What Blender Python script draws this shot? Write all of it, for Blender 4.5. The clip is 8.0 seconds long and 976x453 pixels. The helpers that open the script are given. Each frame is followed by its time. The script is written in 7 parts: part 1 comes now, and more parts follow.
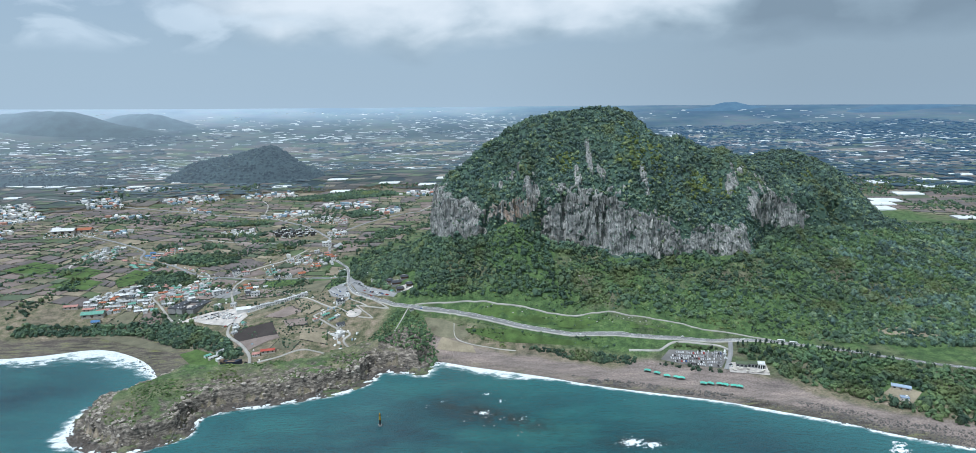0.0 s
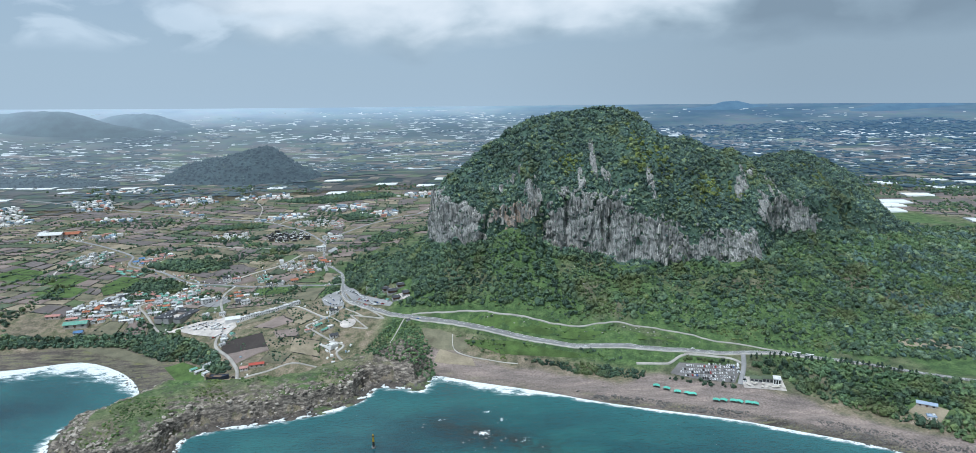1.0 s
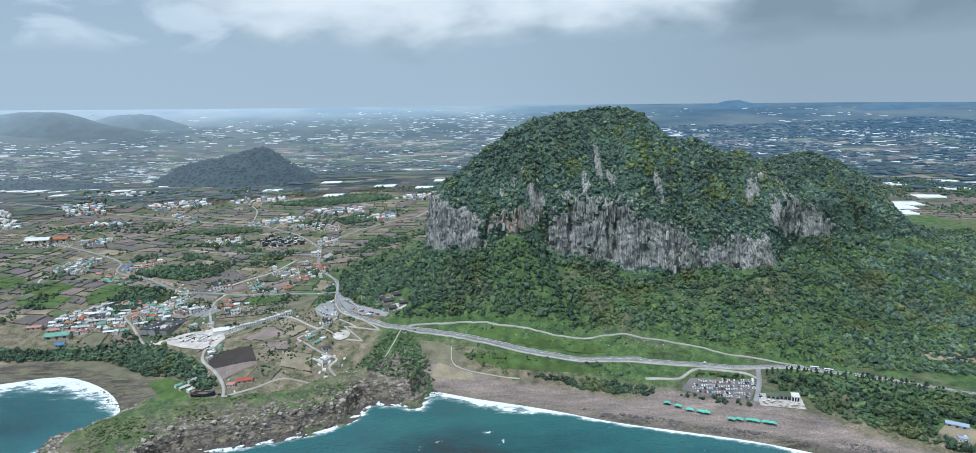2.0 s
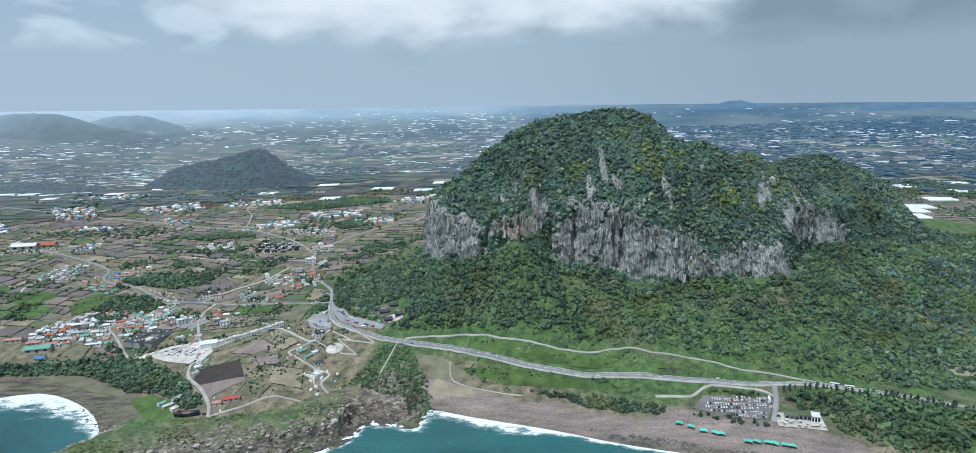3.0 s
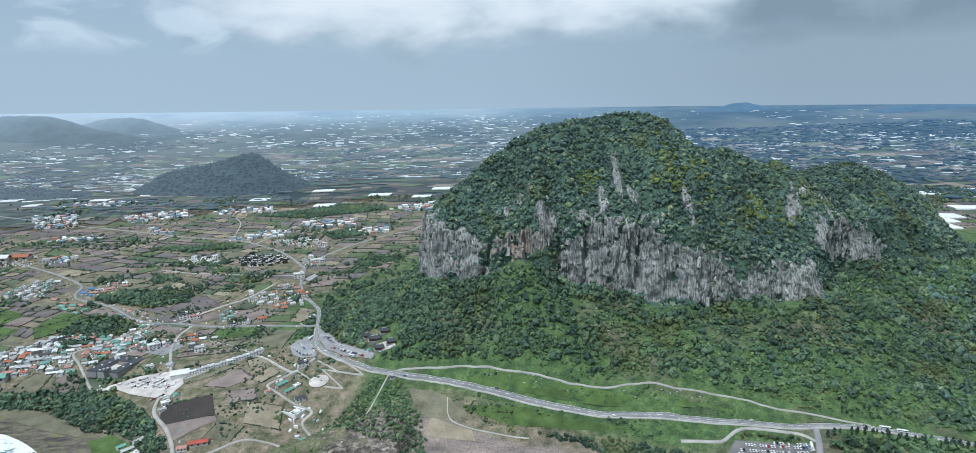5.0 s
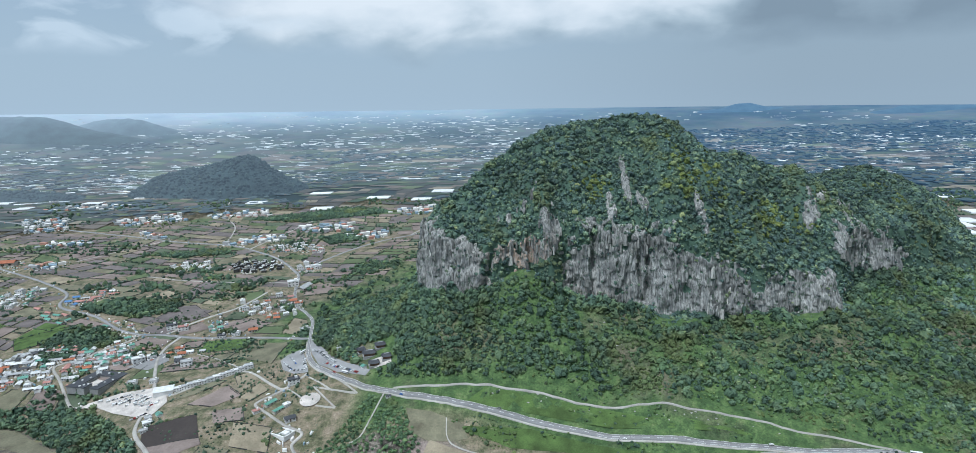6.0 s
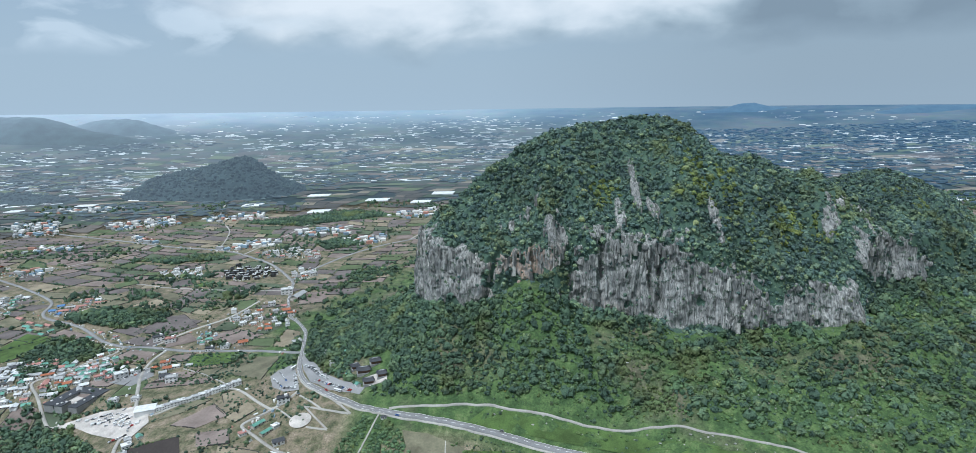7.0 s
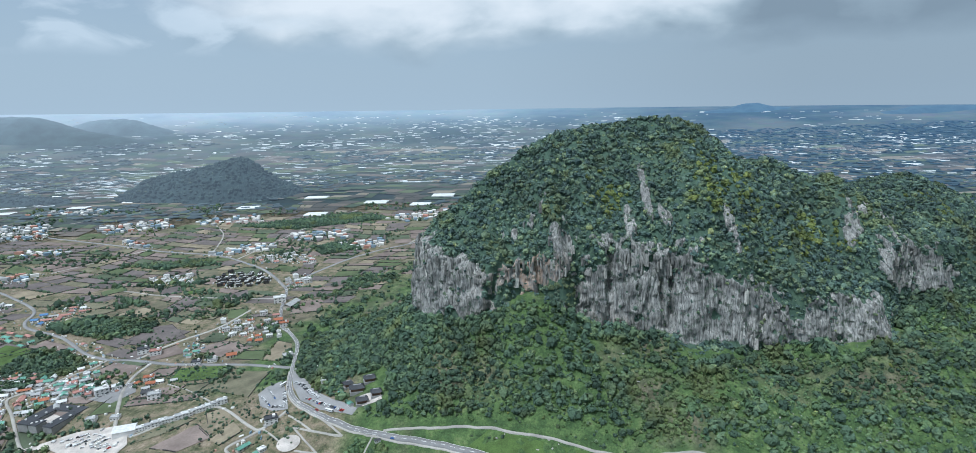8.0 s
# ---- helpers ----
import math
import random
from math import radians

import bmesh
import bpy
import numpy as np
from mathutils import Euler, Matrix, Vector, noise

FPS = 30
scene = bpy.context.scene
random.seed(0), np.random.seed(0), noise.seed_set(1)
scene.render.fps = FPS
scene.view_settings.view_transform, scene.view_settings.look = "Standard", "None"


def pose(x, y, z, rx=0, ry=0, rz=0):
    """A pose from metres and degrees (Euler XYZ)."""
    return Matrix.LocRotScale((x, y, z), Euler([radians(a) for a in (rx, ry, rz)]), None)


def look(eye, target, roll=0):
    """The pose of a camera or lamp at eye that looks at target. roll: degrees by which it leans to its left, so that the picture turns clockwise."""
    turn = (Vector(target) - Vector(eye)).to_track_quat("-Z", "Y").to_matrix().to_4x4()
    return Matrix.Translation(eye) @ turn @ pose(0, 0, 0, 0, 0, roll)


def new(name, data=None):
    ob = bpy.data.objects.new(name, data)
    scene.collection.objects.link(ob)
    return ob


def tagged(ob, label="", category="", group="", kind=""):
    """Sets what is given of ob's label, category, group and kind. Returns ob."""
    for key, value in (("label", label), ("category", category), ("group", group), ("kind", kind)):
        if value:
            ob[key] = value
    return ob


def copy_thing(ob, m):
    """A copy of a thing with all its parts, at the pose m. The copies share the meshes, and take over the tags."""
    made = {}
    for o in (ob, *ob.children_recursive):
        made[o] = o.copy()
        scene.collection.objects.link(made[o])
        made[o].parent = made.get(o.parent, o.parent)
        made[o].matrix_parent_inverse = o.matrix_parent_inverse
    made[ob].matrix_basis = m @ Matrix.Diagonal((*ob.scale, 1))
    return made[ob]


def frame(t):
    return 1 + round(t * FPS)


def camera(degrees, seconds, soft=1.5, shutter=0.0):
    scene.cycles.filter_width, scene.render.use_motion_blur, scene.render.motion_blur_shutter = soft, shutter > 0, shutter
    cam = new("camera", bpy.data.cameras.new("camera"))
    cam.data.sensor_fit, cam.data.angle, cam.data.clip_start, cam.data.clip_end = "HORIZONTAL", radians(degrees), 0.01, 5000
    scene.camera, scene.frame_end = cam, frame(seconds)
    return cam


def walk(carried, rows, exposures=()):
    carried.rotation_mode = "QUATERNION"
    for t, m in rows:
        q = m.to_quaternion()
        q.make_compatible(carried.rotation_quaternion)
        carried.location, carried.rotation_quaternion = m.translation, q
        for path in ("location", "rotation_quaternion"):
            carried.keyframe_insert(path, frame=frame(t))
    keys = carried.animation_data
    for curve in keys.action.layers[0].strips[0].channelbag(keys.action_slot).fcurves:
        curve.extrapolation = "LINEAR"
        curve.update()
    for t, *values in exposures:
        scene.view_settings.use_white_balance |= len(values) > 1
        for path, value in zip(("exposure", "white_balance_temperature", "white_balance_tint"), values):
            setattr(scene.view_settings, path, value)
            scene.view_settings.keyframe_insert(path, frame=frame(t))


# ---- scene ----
cam = camera(76.6, 8.0, 0.7)
METRES, EYE, TILT, LEAN, TURN = 300.0, 296.0, 4.35, 0.0, 0.0
ROWS = [
    (0.0, 0.0, 0.0, 0.0, -0.37, -15.4, 1.34),
    (0.5, -0.0006, 0.0618, -0.0018, -0.42, -15.45, 1.37),
    (1.0, -0.0011, 0.1238, -0.0039, -0.44, -15.49, 1.42),
    (1.5, -0.0014, 0.1864, -0.0062, -0.45, -15.54, 1.47),
    (3.0, -0.0035, 0.3699, -0.0133, -0.51, -15.49, 1.59),
    (3.5, -0.0044, 0.4323, -0.0168, -0.53, -15.5, 1.62),
    (4.0, -0.0048, 0.4954, -0.0195, -0.53, -15.43, 1.63),
    (4.5, -0.005, 0.5587, -0.0213, -0.48, -15.37, 1.61),
    (6.0, -0.0072, 0.7468, -0.0298, -0.35, -15.29, 1.61),
    (6.5, -0.0081, 0.8099, -0.0315, -0.31, -15.32, 1.64),
    (7.0, -0.0088, 0.873, -0.0339, -0.26, -15.31, 1.64),
    (7.5, -0.01, 0.9361, -0.0359, -0.22, -15.34, 1.63),
    (8.0, -0.0107, 0.9991, -0.0403, -0.18, -15.32, 1.62),
]
walk(cam, [(t, pose(0, 0, EYE, TILT, LEAN, TURN) @ pose(METRES * x, METRES * y, METRES * z, 90 + pitch, roll, yaw)) for t, x, y, z, yaw, pitch, roll in ROWS],
     exposures=[(0.0, 0.08, 5650.0, 6.0), (8.0, 0.08, 5650.0, 6.0)])

# ---- light ----
SUN_AZIMUTH, SUN_HEIGHT = 221.0, 64.0        # degrees clockwise from ahead (+y), degrees up
sun_dir = Vector((math.sin(radians(SUN_AZIMUTH)) * math.cos(radians(SUN_HEIGHT)),
                  math.cos(radians(SUN_AZIMUTH)) * math.cos(radians(SUN_HEIGHT)), math.sin(radians(SUN_HEIGHT))))
sun = new("sun", bpy.data.lights.new("sun", "SUN"))
sun.data.energy, sun.data.angle, sun.data.color = 3.2, radians(2.0), (1.0, 0.98, 0.95)
sun.matrix_world = look(sun_dir * 900, (0, 0, 0))


def node(nt, kind, inputs=None, **props):
    """A shader node with its inputs (values, or sockets to link) and its settings."""
    n = nt.nodes.new(kind)
    for key, value in props.items():
        setattr(n, key, value)
    for key, value in (inputs or {}).items():
        socket = n.inputs[key]
        if isinstance(value, bpy.types.NodeSocket):
            nt.links.new(value, socket)
        else:
            socket.default_value = value
    return n


def maths(nt, op, a, b=0.0, c=0.0, clamp=False):
    return node(nt, "ShaderNodeMath", {0: a, 1: b, 2: c}, operation=op, use_clamp=clamp).outputs[0]


def blend(nt, fac, a, b, how="MIX"):
    n = nt.nodes.new("ShaderNodeMix")
    n.data_type, n.blend_type = "RGBA", how
    for i, v in ((0, fac), (6, a), (7, b)):
        if isinstance(v, bpy.types.NodeSocket):
            nt.links.new(v, n.inputs[i])
        else:
            n.inputs[i].default_value = (*v, 1) if isinstance(v, tuple) and len(v) == 3 else v
    return n.outputs[2]


def steps(nt, fac, stops, interp="LINEAR"):
    n = node(nt, "ShaderNodeValToRGB", {0: fac})
    ramp = n.color_ramp
    ramp.interpolation = interp
    while len(ramp.elements) < len(stops):
        ramp.elements.new(0.5)
    for e, (p, c) in zip(ramp.elements, stops):
        e.position, e.color = p, ((c, c, c, 1) if isinstance(c, float) else (*c, 1))
    return n.outputs[0]


def fractal(nt, scale, detail=4.0, rough=0.55, vec=None, stretch=None, distort=0.0):
    """Noise in metres of the world; stretch scales the axes."""
    if vec is None:
        vec = node(nt, "ShaderNodeNewGeometry").outputs["Position"]
    if stretch:
        vec = node(nt, "ShaderNodeVectorMath", {0: vec, 1: stretch}, operation="MULTIPLY").outputs[0]
    return node(nt, "ShaderNodeTexNoise", {"Vector": vec, "Scale": scale, "Detail": detail, "Roughness": rough, "Distortion": distort}).outputs[0]


world = bpy.data.worlds.new("world")
scene.world = world
world.use_nodes = True
wt = world.node_tree
wt.nodes.clear()
sky = node(wt, "ShaderNodeTexSky", sky_type="NISHITA", sun_disc=False, sun_elevation=radians(SUN_HEIGHT),
           sun_rotation=radians(SUN_AZIMUTH), altitude=300.0, air_density=1.0, dust_density=2.5, ozone_density=1.0)
heading = node(wt, "ShaderNodeTexCoord").outputs["Generated"]
split = node(wt, "ShaderNodeSeparateXYZ", {0: heading})
up = split.outputs[2]
# the hazy air near the horizon, then a deck of cloud seen from below
air = blend(wt, steps(wt, up, [(0.0, 1.0), (0.10, 0.86), (0.35, 0.45), (1.0, 0.3)]), sky.outputs[0], (4.6, 5.5, 6.2))
across = split.outputs[0]
air = blend(wt, 1.0, air, steps(wt, maths(wt, "MULTIPLY_ADD", across, 0.5, 0.5), [(0.25, 1.0), (0.5, 0.96), (0.72, 0.80)]), "MULTIPLY")
flat = node(wt, "ShaderNodeVectorMath", {0: heading, 1: (1.0, 1.0, 2.1), 2: (-0.22, 0.0, 0.05)}, operation="MULTIPLY_ADD").outputs[0]
side = maths(wt, "MULTIPLY_ADD", across, 0.5, 0.5)
puffs = maths(wt, "SUBTRACT", fractal(wt, 5.5, 9.0, 0.47, flat), 0.5)
low_up = maths(wt, "MINIMUM", up, 0.2)
# the heavy deck, with a soft ragged underside
deck = steps(wt, maths(wt, "MULTIPLY", maths(wt, "MULTIPLY_ADD", puffs, 0.10, maths(wt, "ADD", low_up, steps(wt, side, [(0.55, 0.0), (0.68, 0.014)]))), 5.0), [(0.40, 0.0), (0.50, 0.55), (0.58, 1.0)])
deck = maths(wt, "MULTIPLY", deck, steps(wt, maths(wt, "MULTIPLY_ADD", puffs, 0.22, side), [(0.27, 0.0), (0.36, 1.0)]))
# small fair-weather puffs over the west
wisps = steps(wt, fractal(wt, 8.5, 8.0, 0.5, flat, distort=0.4), [(0.50, 0.0), (0.62, 0.55)])
wisps = maths(wt, "MULTIPLY", wisps, steps(wt, maths(wt, "MULTIPLY", low_up, 5.0), [(0.40, 0.0), (0.52, 1.0)]))
wisps = maths(wt, "MULTIPLY", wisps, steps(wt, side, [(0.33, 1.0), (0.40, 0.0)]))
lumps = maths(wt, "SUBTRACT", fractal(wt, 6.5, 9.0, 0.48, flat, distort=0.15), 0.5)
bright = maths(wt, "MULTIPLY_ADD", maths(wt, "SUBTRACT", low_up, 0.118), 4.6, maths(wt, "MULTIPLY_ADD", lumps, 1.5, 0.5))
bright = maths(wt, "ADD", bright, steps(wt, side, [(0.34, 0.0), (0.46, 0.13), (0.60, 0.13), (0.68, 0.0)]))
bright = maths(wt, "SUBTRACT", bright, steps(wt, side, [(0.62, 0.0), (0.70, 0.44)]))
grey = steps(wt, bright, [(0.0, (2.7, 3.3, 3.8)), (0.22, (3.5, 4.2, 4.7)), (0.42, (5.0, 5.7, 6.1)), (0.60, (7.1, 7.5, 7.7)), (0.80, (8.5, 8.6, 8.6))])
clouds = blend(wt, wisps, blend(wt, deck, air, grey), (7.6, 8.2, 8.6))
back = node(wt, "ShaderNodeBackground", {"Color": clouds, "Strength": 0.09})
node(wt, "ShaderNodeOutputWorld", {"Surface": back.outputs[0]})

# ---- materials ----
def material(name, colour, rough=0.85, bump=None, spec=0.3, metal=0.0, strength=0.5, distance=0.3):
    """colour: a tuple, or a function of the node tree that gives a socket. bump: a function that gives a height socket."""
    m = bpy.data.materials.new(name)
    m.use_nodes = True
    nt = m.node_tree
    b = nt.nodes["Principled BSDF"]
    c = colour(nt) if callable(colour) else colour
    if isinstance(c, bpy.types.NodeSocket):
        nt.links.new(c, b.inputs["Base Color"])
    else:
        b.inputs["Base Color"].default_value = (*c, 1)
    if callable(rough):
        nt.links.new(rough(nt), b.inputs["Roughness"])
    else:
        b.inputs["Roughness"].default_value = rough
    b.inputs["Specular IOR Level"].default_value = spec
    b.inputs["Metallic"].default_value = metal
    if bump:
        n = node(nt, "ShaderNodeBump", {"Strength": strength, "Distance": distance, "Height": bump(nt)})
        nt.links.new(n.outputs[0], b.inputs["Normal"])
    return m


def worn(colour, amount=0.25, scale=0.15, fine=1.6):
    """A colour with stains at two scales, and a tone of its own for each object."""
    def build(nt):
        a = steps(nt, fractal(nt, scale, 4.0), [(0.3, 1.0 - amount), (0.7, 1.0 + amount * 0.4)])
        b = steps(nt, fractal(nt, fine, 3.0), [(0.3, 1.0 - amount * 0.6), (0.7, 1.0)])
        r = node(nt, "ShaderNodeObjectInfo").outputs["Random"]
        r = steps(nt, r, [(0.0, 0.82), (1.0, 1.0)])
        return blend(nt, 1.0, blend(nt, 1.0, blend(nt, 1.0, (*colour, 1.0), a, "MULTIPLY"), b, "MULTIPLY"), r, "MULTIPLY")
    return build


def attribute(nt, name):
    return node(nt, "ShaderNodeAttribute", attribute_name=name).outputs["Fac"]


def ground_colour(nt):
    """Grass, scrub and soil by noise; sand and shingle on the beaches; dark rock on the cape."""
    n1, n2 = fractal(nt, 0.012, 5.0), fractal(nt, 0.09, 5.0, 0.65)
    grass = steps(nt, n2, [(0.32, (0.054, 0.062, 0.034)), (0.43, (0.112, 0.114, 0.066)), (0.52, (0.172, 0.150, 0.100)), (0.62, (0.228, 0.188, 0.138)), (0.72, (0.30, 0.25, 0.19))])
    dry = steps(nt, n2, [(0.3, (0.06, 0.06, 0.035)), (0.5, (0.13, 0.11, 0.085)), (0.7, (0.20, 0.17, 0.12))])
    rich = steps(nt, n2, [(0.3, (0.028, 0.056, 0.022)), (0.46, (0.056, 0.098, 0.036)), (0.60, (0.092, 0.146, 0.052)), (0.72, (0.15, 0.18, 0.082))])
    grass = blend(nt, attribute(nt, "lush"), grass, rich)
    land = blend(nt, steps(nt, n1, [(0.5, 0.0), (0.64, 0.8)]), grass, dry)
    sand = steps(nt, fractal(nt, 0.05, 6.0, 0.6, stretch=(0.4, 1.6, 1.0)), [(0.3, (0.140, 0.118, 0.108)), (0.45, (0.195, 0.162, 0.146)), (0.58, (0.245, 0.200, 0.176)), (0.7, (0.31, 0.255, 0.22))])
    rock = steps(nt, fractal(nt, 0.16, 7.0, 0.7, stretch=(1.0, 1.0, 3.0)), [(0.3, (0.030, 0.027, 0.025)), (0.46, (0.11, 0.096, 0.082)), (0.58, (0.26, 0.228, 0.188)), (0.70, (0.42, 0.38, 0.325))])
    up_z = node(nt, "ShaderNodeSeparateXYZ", {0: node(nt, "ShaderNodeNewGeometry").outputs["Normal"]}).outputs[2]
    lines = node(nt, "ShaderNodeCombineXYZ", {0: maths(nt, "MULTIPLY", attribute(nt, "inland"), 1.0), 1: maths(nt, "MULTIPLY", n2, 9.0)}).outputs[0]
    sand = blend(nt, 1.0, sand, steps(nt, fractal(nt, 0.16, 5.0, 0.65, lines), [(0.34, 0.80), (0.5, 1.0), (0.64, 1.10)]), "MULTIPLY")
    weed = steps(nt, fractal(nt, 0.11, 6.0, 0.68, stretch=(0.35, 1.4, 1.0)), [(0.42, (0.055, 0.048, 0.042)), (0.55, (0.13, 0.12, 0.085)), (0.66, (0.15, 0.155, 0.06))])
    sand = blend(nt, attribute(nt, "tide"), sand, weed)
    c = blend(nt, attribute(nt, "sand"), land, sand)
    steep = maths(nt, "MULTIPLY", attribute(nt, "rock"), steps(nt, maths(nt, "ADD", up_z, maths(nt, "MULTIPLY", maths(nt, "SUBTRACT", n2, 0.5), 0.9)), [(0.72, 1.0), (0.93, 0.0)]))
    # darker low down: wet bench rock, with the undercut's shade painted in
    low_z = node(nt, "ShaderNodeSeparateXYZ", {0: node(nt, "ShaderNodeNewGeometry").outputs["Position"]}).outputs[2]
    rock = blend(nt, steps(nt, maths(nt, "MULTIPLY", maths(nt, "MULTIPLY_ADD", n2, 4.0, low_z), 0.1), [(0.38, 0.75), (0.60, 0.0)]), rock, (0.058, 0.050, 0.044))
    steep = maths(nt, "MAXIMUM", steep, maths(nt, "SUBTRACT", attribute(nt, "rock"), 1.0, clamp=True))
    grain = steps(nt, fractal(nt, 0.55, 5.0, 0.75), [(0.34, 0.6), (0.5, 1.0), (0.66, 1.35)])
    return blend(nt, 1.0, blend(nt, steep, c, rock), grain, "MULTIPLY")


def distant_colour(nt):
    """Far fields and dark woods, in bluish base colours that imitate haze."""
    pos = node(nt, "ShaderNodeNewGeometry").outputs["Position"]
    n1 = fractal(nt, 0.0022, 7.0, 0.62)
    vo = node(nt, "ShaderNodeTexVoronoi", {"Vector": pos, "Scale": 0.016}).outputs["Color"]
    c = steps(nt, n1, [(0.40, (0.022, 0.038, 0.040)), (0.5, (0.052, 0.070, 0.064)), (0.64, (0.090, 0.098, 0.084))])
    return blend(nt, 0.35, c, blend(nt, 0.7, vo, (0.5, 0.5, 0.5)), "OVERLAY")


def cliff_colour(nt):
    """Grey lava rock in upright columns, streaked pale and dark, rusty and mossy in places; scrub where it is not bare."""
    n1 = fractal(nt, 0.20, 8.0, 0.64, stretch=(1.0, 0.7, 0.42))
    n2 = fractal(nt, 0.030, 4.0)
    n3 = fractal(nt, 0.14, 7.0, 0.72)
    fine = fractal(nt, 0.75, 4.0, 0.6, stretch=(1.0, 0.8, 0.30))
    rock = steps(nt, n1, [(0.28, (0.105, 0.110, 0.110)), (0.42, (0.178, 0.183, 0.176)), (0.54, (0.25, 0.252, 0.238)), (0.66, (0.36, 0.358, 0.334)), (0.76, (0.50, 0.494, 0.455))])
    rock = blend(nt, 1.0, rock, steps(nt, fine, [(0.34, 0.70), (0.48, 1.0), (0.66, 1.18)]), "MULTIPLY")
    rock = blend(nt, 1.0, rock, steps(nt, n2, [(0.36, 0.78), (0.62, 1.15)]), "MULTIPLY")
    crack = fractal(nt, 0.42, 3.0, 0.5, stretch=(1.0, 0.6, 0.06))
    rock = blend(nt, 1.0, rock, steps(nt, maths(nt, "ABSOLUTE", maths(nt, "SUBTRACT", crack, 0.5)), [(0.0, 0.42), (0.02, 0.62), (0.05, 1.0), (0.12, 1.08)]), "MULTIPLY")
    rust = blend(nt, maths(nt, "MULTIPLY", attribute(nt, "rust"), steps(nt, n1, [(0.40, 0.0), (0.56, 0.75)])), rock, (0.36, 0.245, 0.175))
    moss = blend(nt, steps(nt, n3, [(0.55, 0.0), (0.61, 0.85)]), rust, (0.052, 0.080, 0.056))
    green = steps(nt, n3, [(0.3, (0.036, 0.066, 0.050)), (0.5, (0.060, 0.102, 0.074)), (0.7, (0.095, 0.145, 0.09))])
    cling = maths(nt, "MULTIPLY_ADD", maths(nt, "SUBTRACT", n3, 0.5), 1.1, attribute(nt, "bare"))
    return blend(nt, steps(nt, cling, [(0.34, 1.0), (0.46, 0.0)]), moss, green)


def leaf_colour(dark, mid, light, patches=0.65):
    def build(nt):
        r = maths(nt, "MULTIPLY_ADD", node(nt, "ShaderNodeNewGeometry").outputs["Random Per Island"], 0.3, maths(nt, "MULTIPLY", attribute(nt, "tone"), 0.7))
        c = steps(nt, r, [(0.0, dark), (0.2, dark), (0.6, mid), (0.93, light), (1.0, (light[0] * 1.6, light[1] * 1.3, light[2]))])
        n = steps(nt, fractal(nt, 0.9, 4.0, 0.7), [(0.32, 0.62), (0.62, 1.22)])
        c = blend(nt, steps(nt, fractal(nt, 0.022, 3.0, 0.5), [(0.56, 0.0), (0.66, patches)]), c, (0.125, 0.150, 0.052))
        return blend(nt, 1.0, blend(nt, 1.0, c, n, "MULTIPLY"), steps(nt, fractal(nt, 0.018, 3.0), [(0.35, 0.7), (0.65, 1.25)]), "MULTIPLY")
    return build


def water_colour(nt):
    """Deep teal, paler over shallows, white where the swell breaks."""
    shore = attribute(nt, "shore")          # metres from the coast
    n1 = fractal(nt, 0.010, 8.0, 0.66, stretch=(0.7, 1.5, 1.0))
    deep = steps(nt, n1, [(0.36, (0.006, 0.040, 0.054)), (0.5, (0.010, 0.066, 0.076)), (0.64, (0.020, 0.104, 0.102))])
    shallow = blend(nt, steps(nt, maths(nt, "MULTIPLY", shore, 0.01), [(0.0, 0.8), (0.25, 0.45), (0.95, 0.0)]), deep, (0.034, 0.140, 0.150))
    reef = steps(nt, fractal(nt, 0.05, 7.0, 0.7), [(0.44, 0.0), (0.54, 1.0)])
    c = blend(nt, maths(nt, "MULTIPLY", reef, attribute(nt, "reef")), shallow, (0.018, 0.030, 0.032))
    edge = maths(nt, "ADD", maths(nt, "MULTIPLY", shore, maths(nt, "DIVIDE", 1.0, attribute(nt, "surf"))),
                 maths(nt, "MULTIPLY", maths(nt, "SUBTRACT", fractal(nt, 0.06, 9.0, 0.74, stretch=(0.8, 1.5, 1.0)), 0.5), 3.4))
    white = steps(nt, edge, [(0.30, 1.0), (0.52, 0.75), (0.62, 0.25), (1.1, 0.0)])
    spray = steps(nt, maths(nt, "MULTIPLY_ADD", maths(nt, "SUBTRACT", fractal(nt, 0.3, 7.0, 0.75), 0.5), 3.6, attribute(nt, "breaker")), [(0.62, 0.0), (0.74, 1.0)])
    return blend(nt, maths(nt, "MAXIMUM", white, spray), c, (0.78, 0.82, 0.82))


M_ground = material("ground_cover", ground_colour, 0.9, lambda nt: fractal(nt, 0.35, 5.0, 0.7), 0.25, 0.0, 0.8, 1.0)
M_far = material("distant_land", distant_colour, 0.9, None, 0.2)


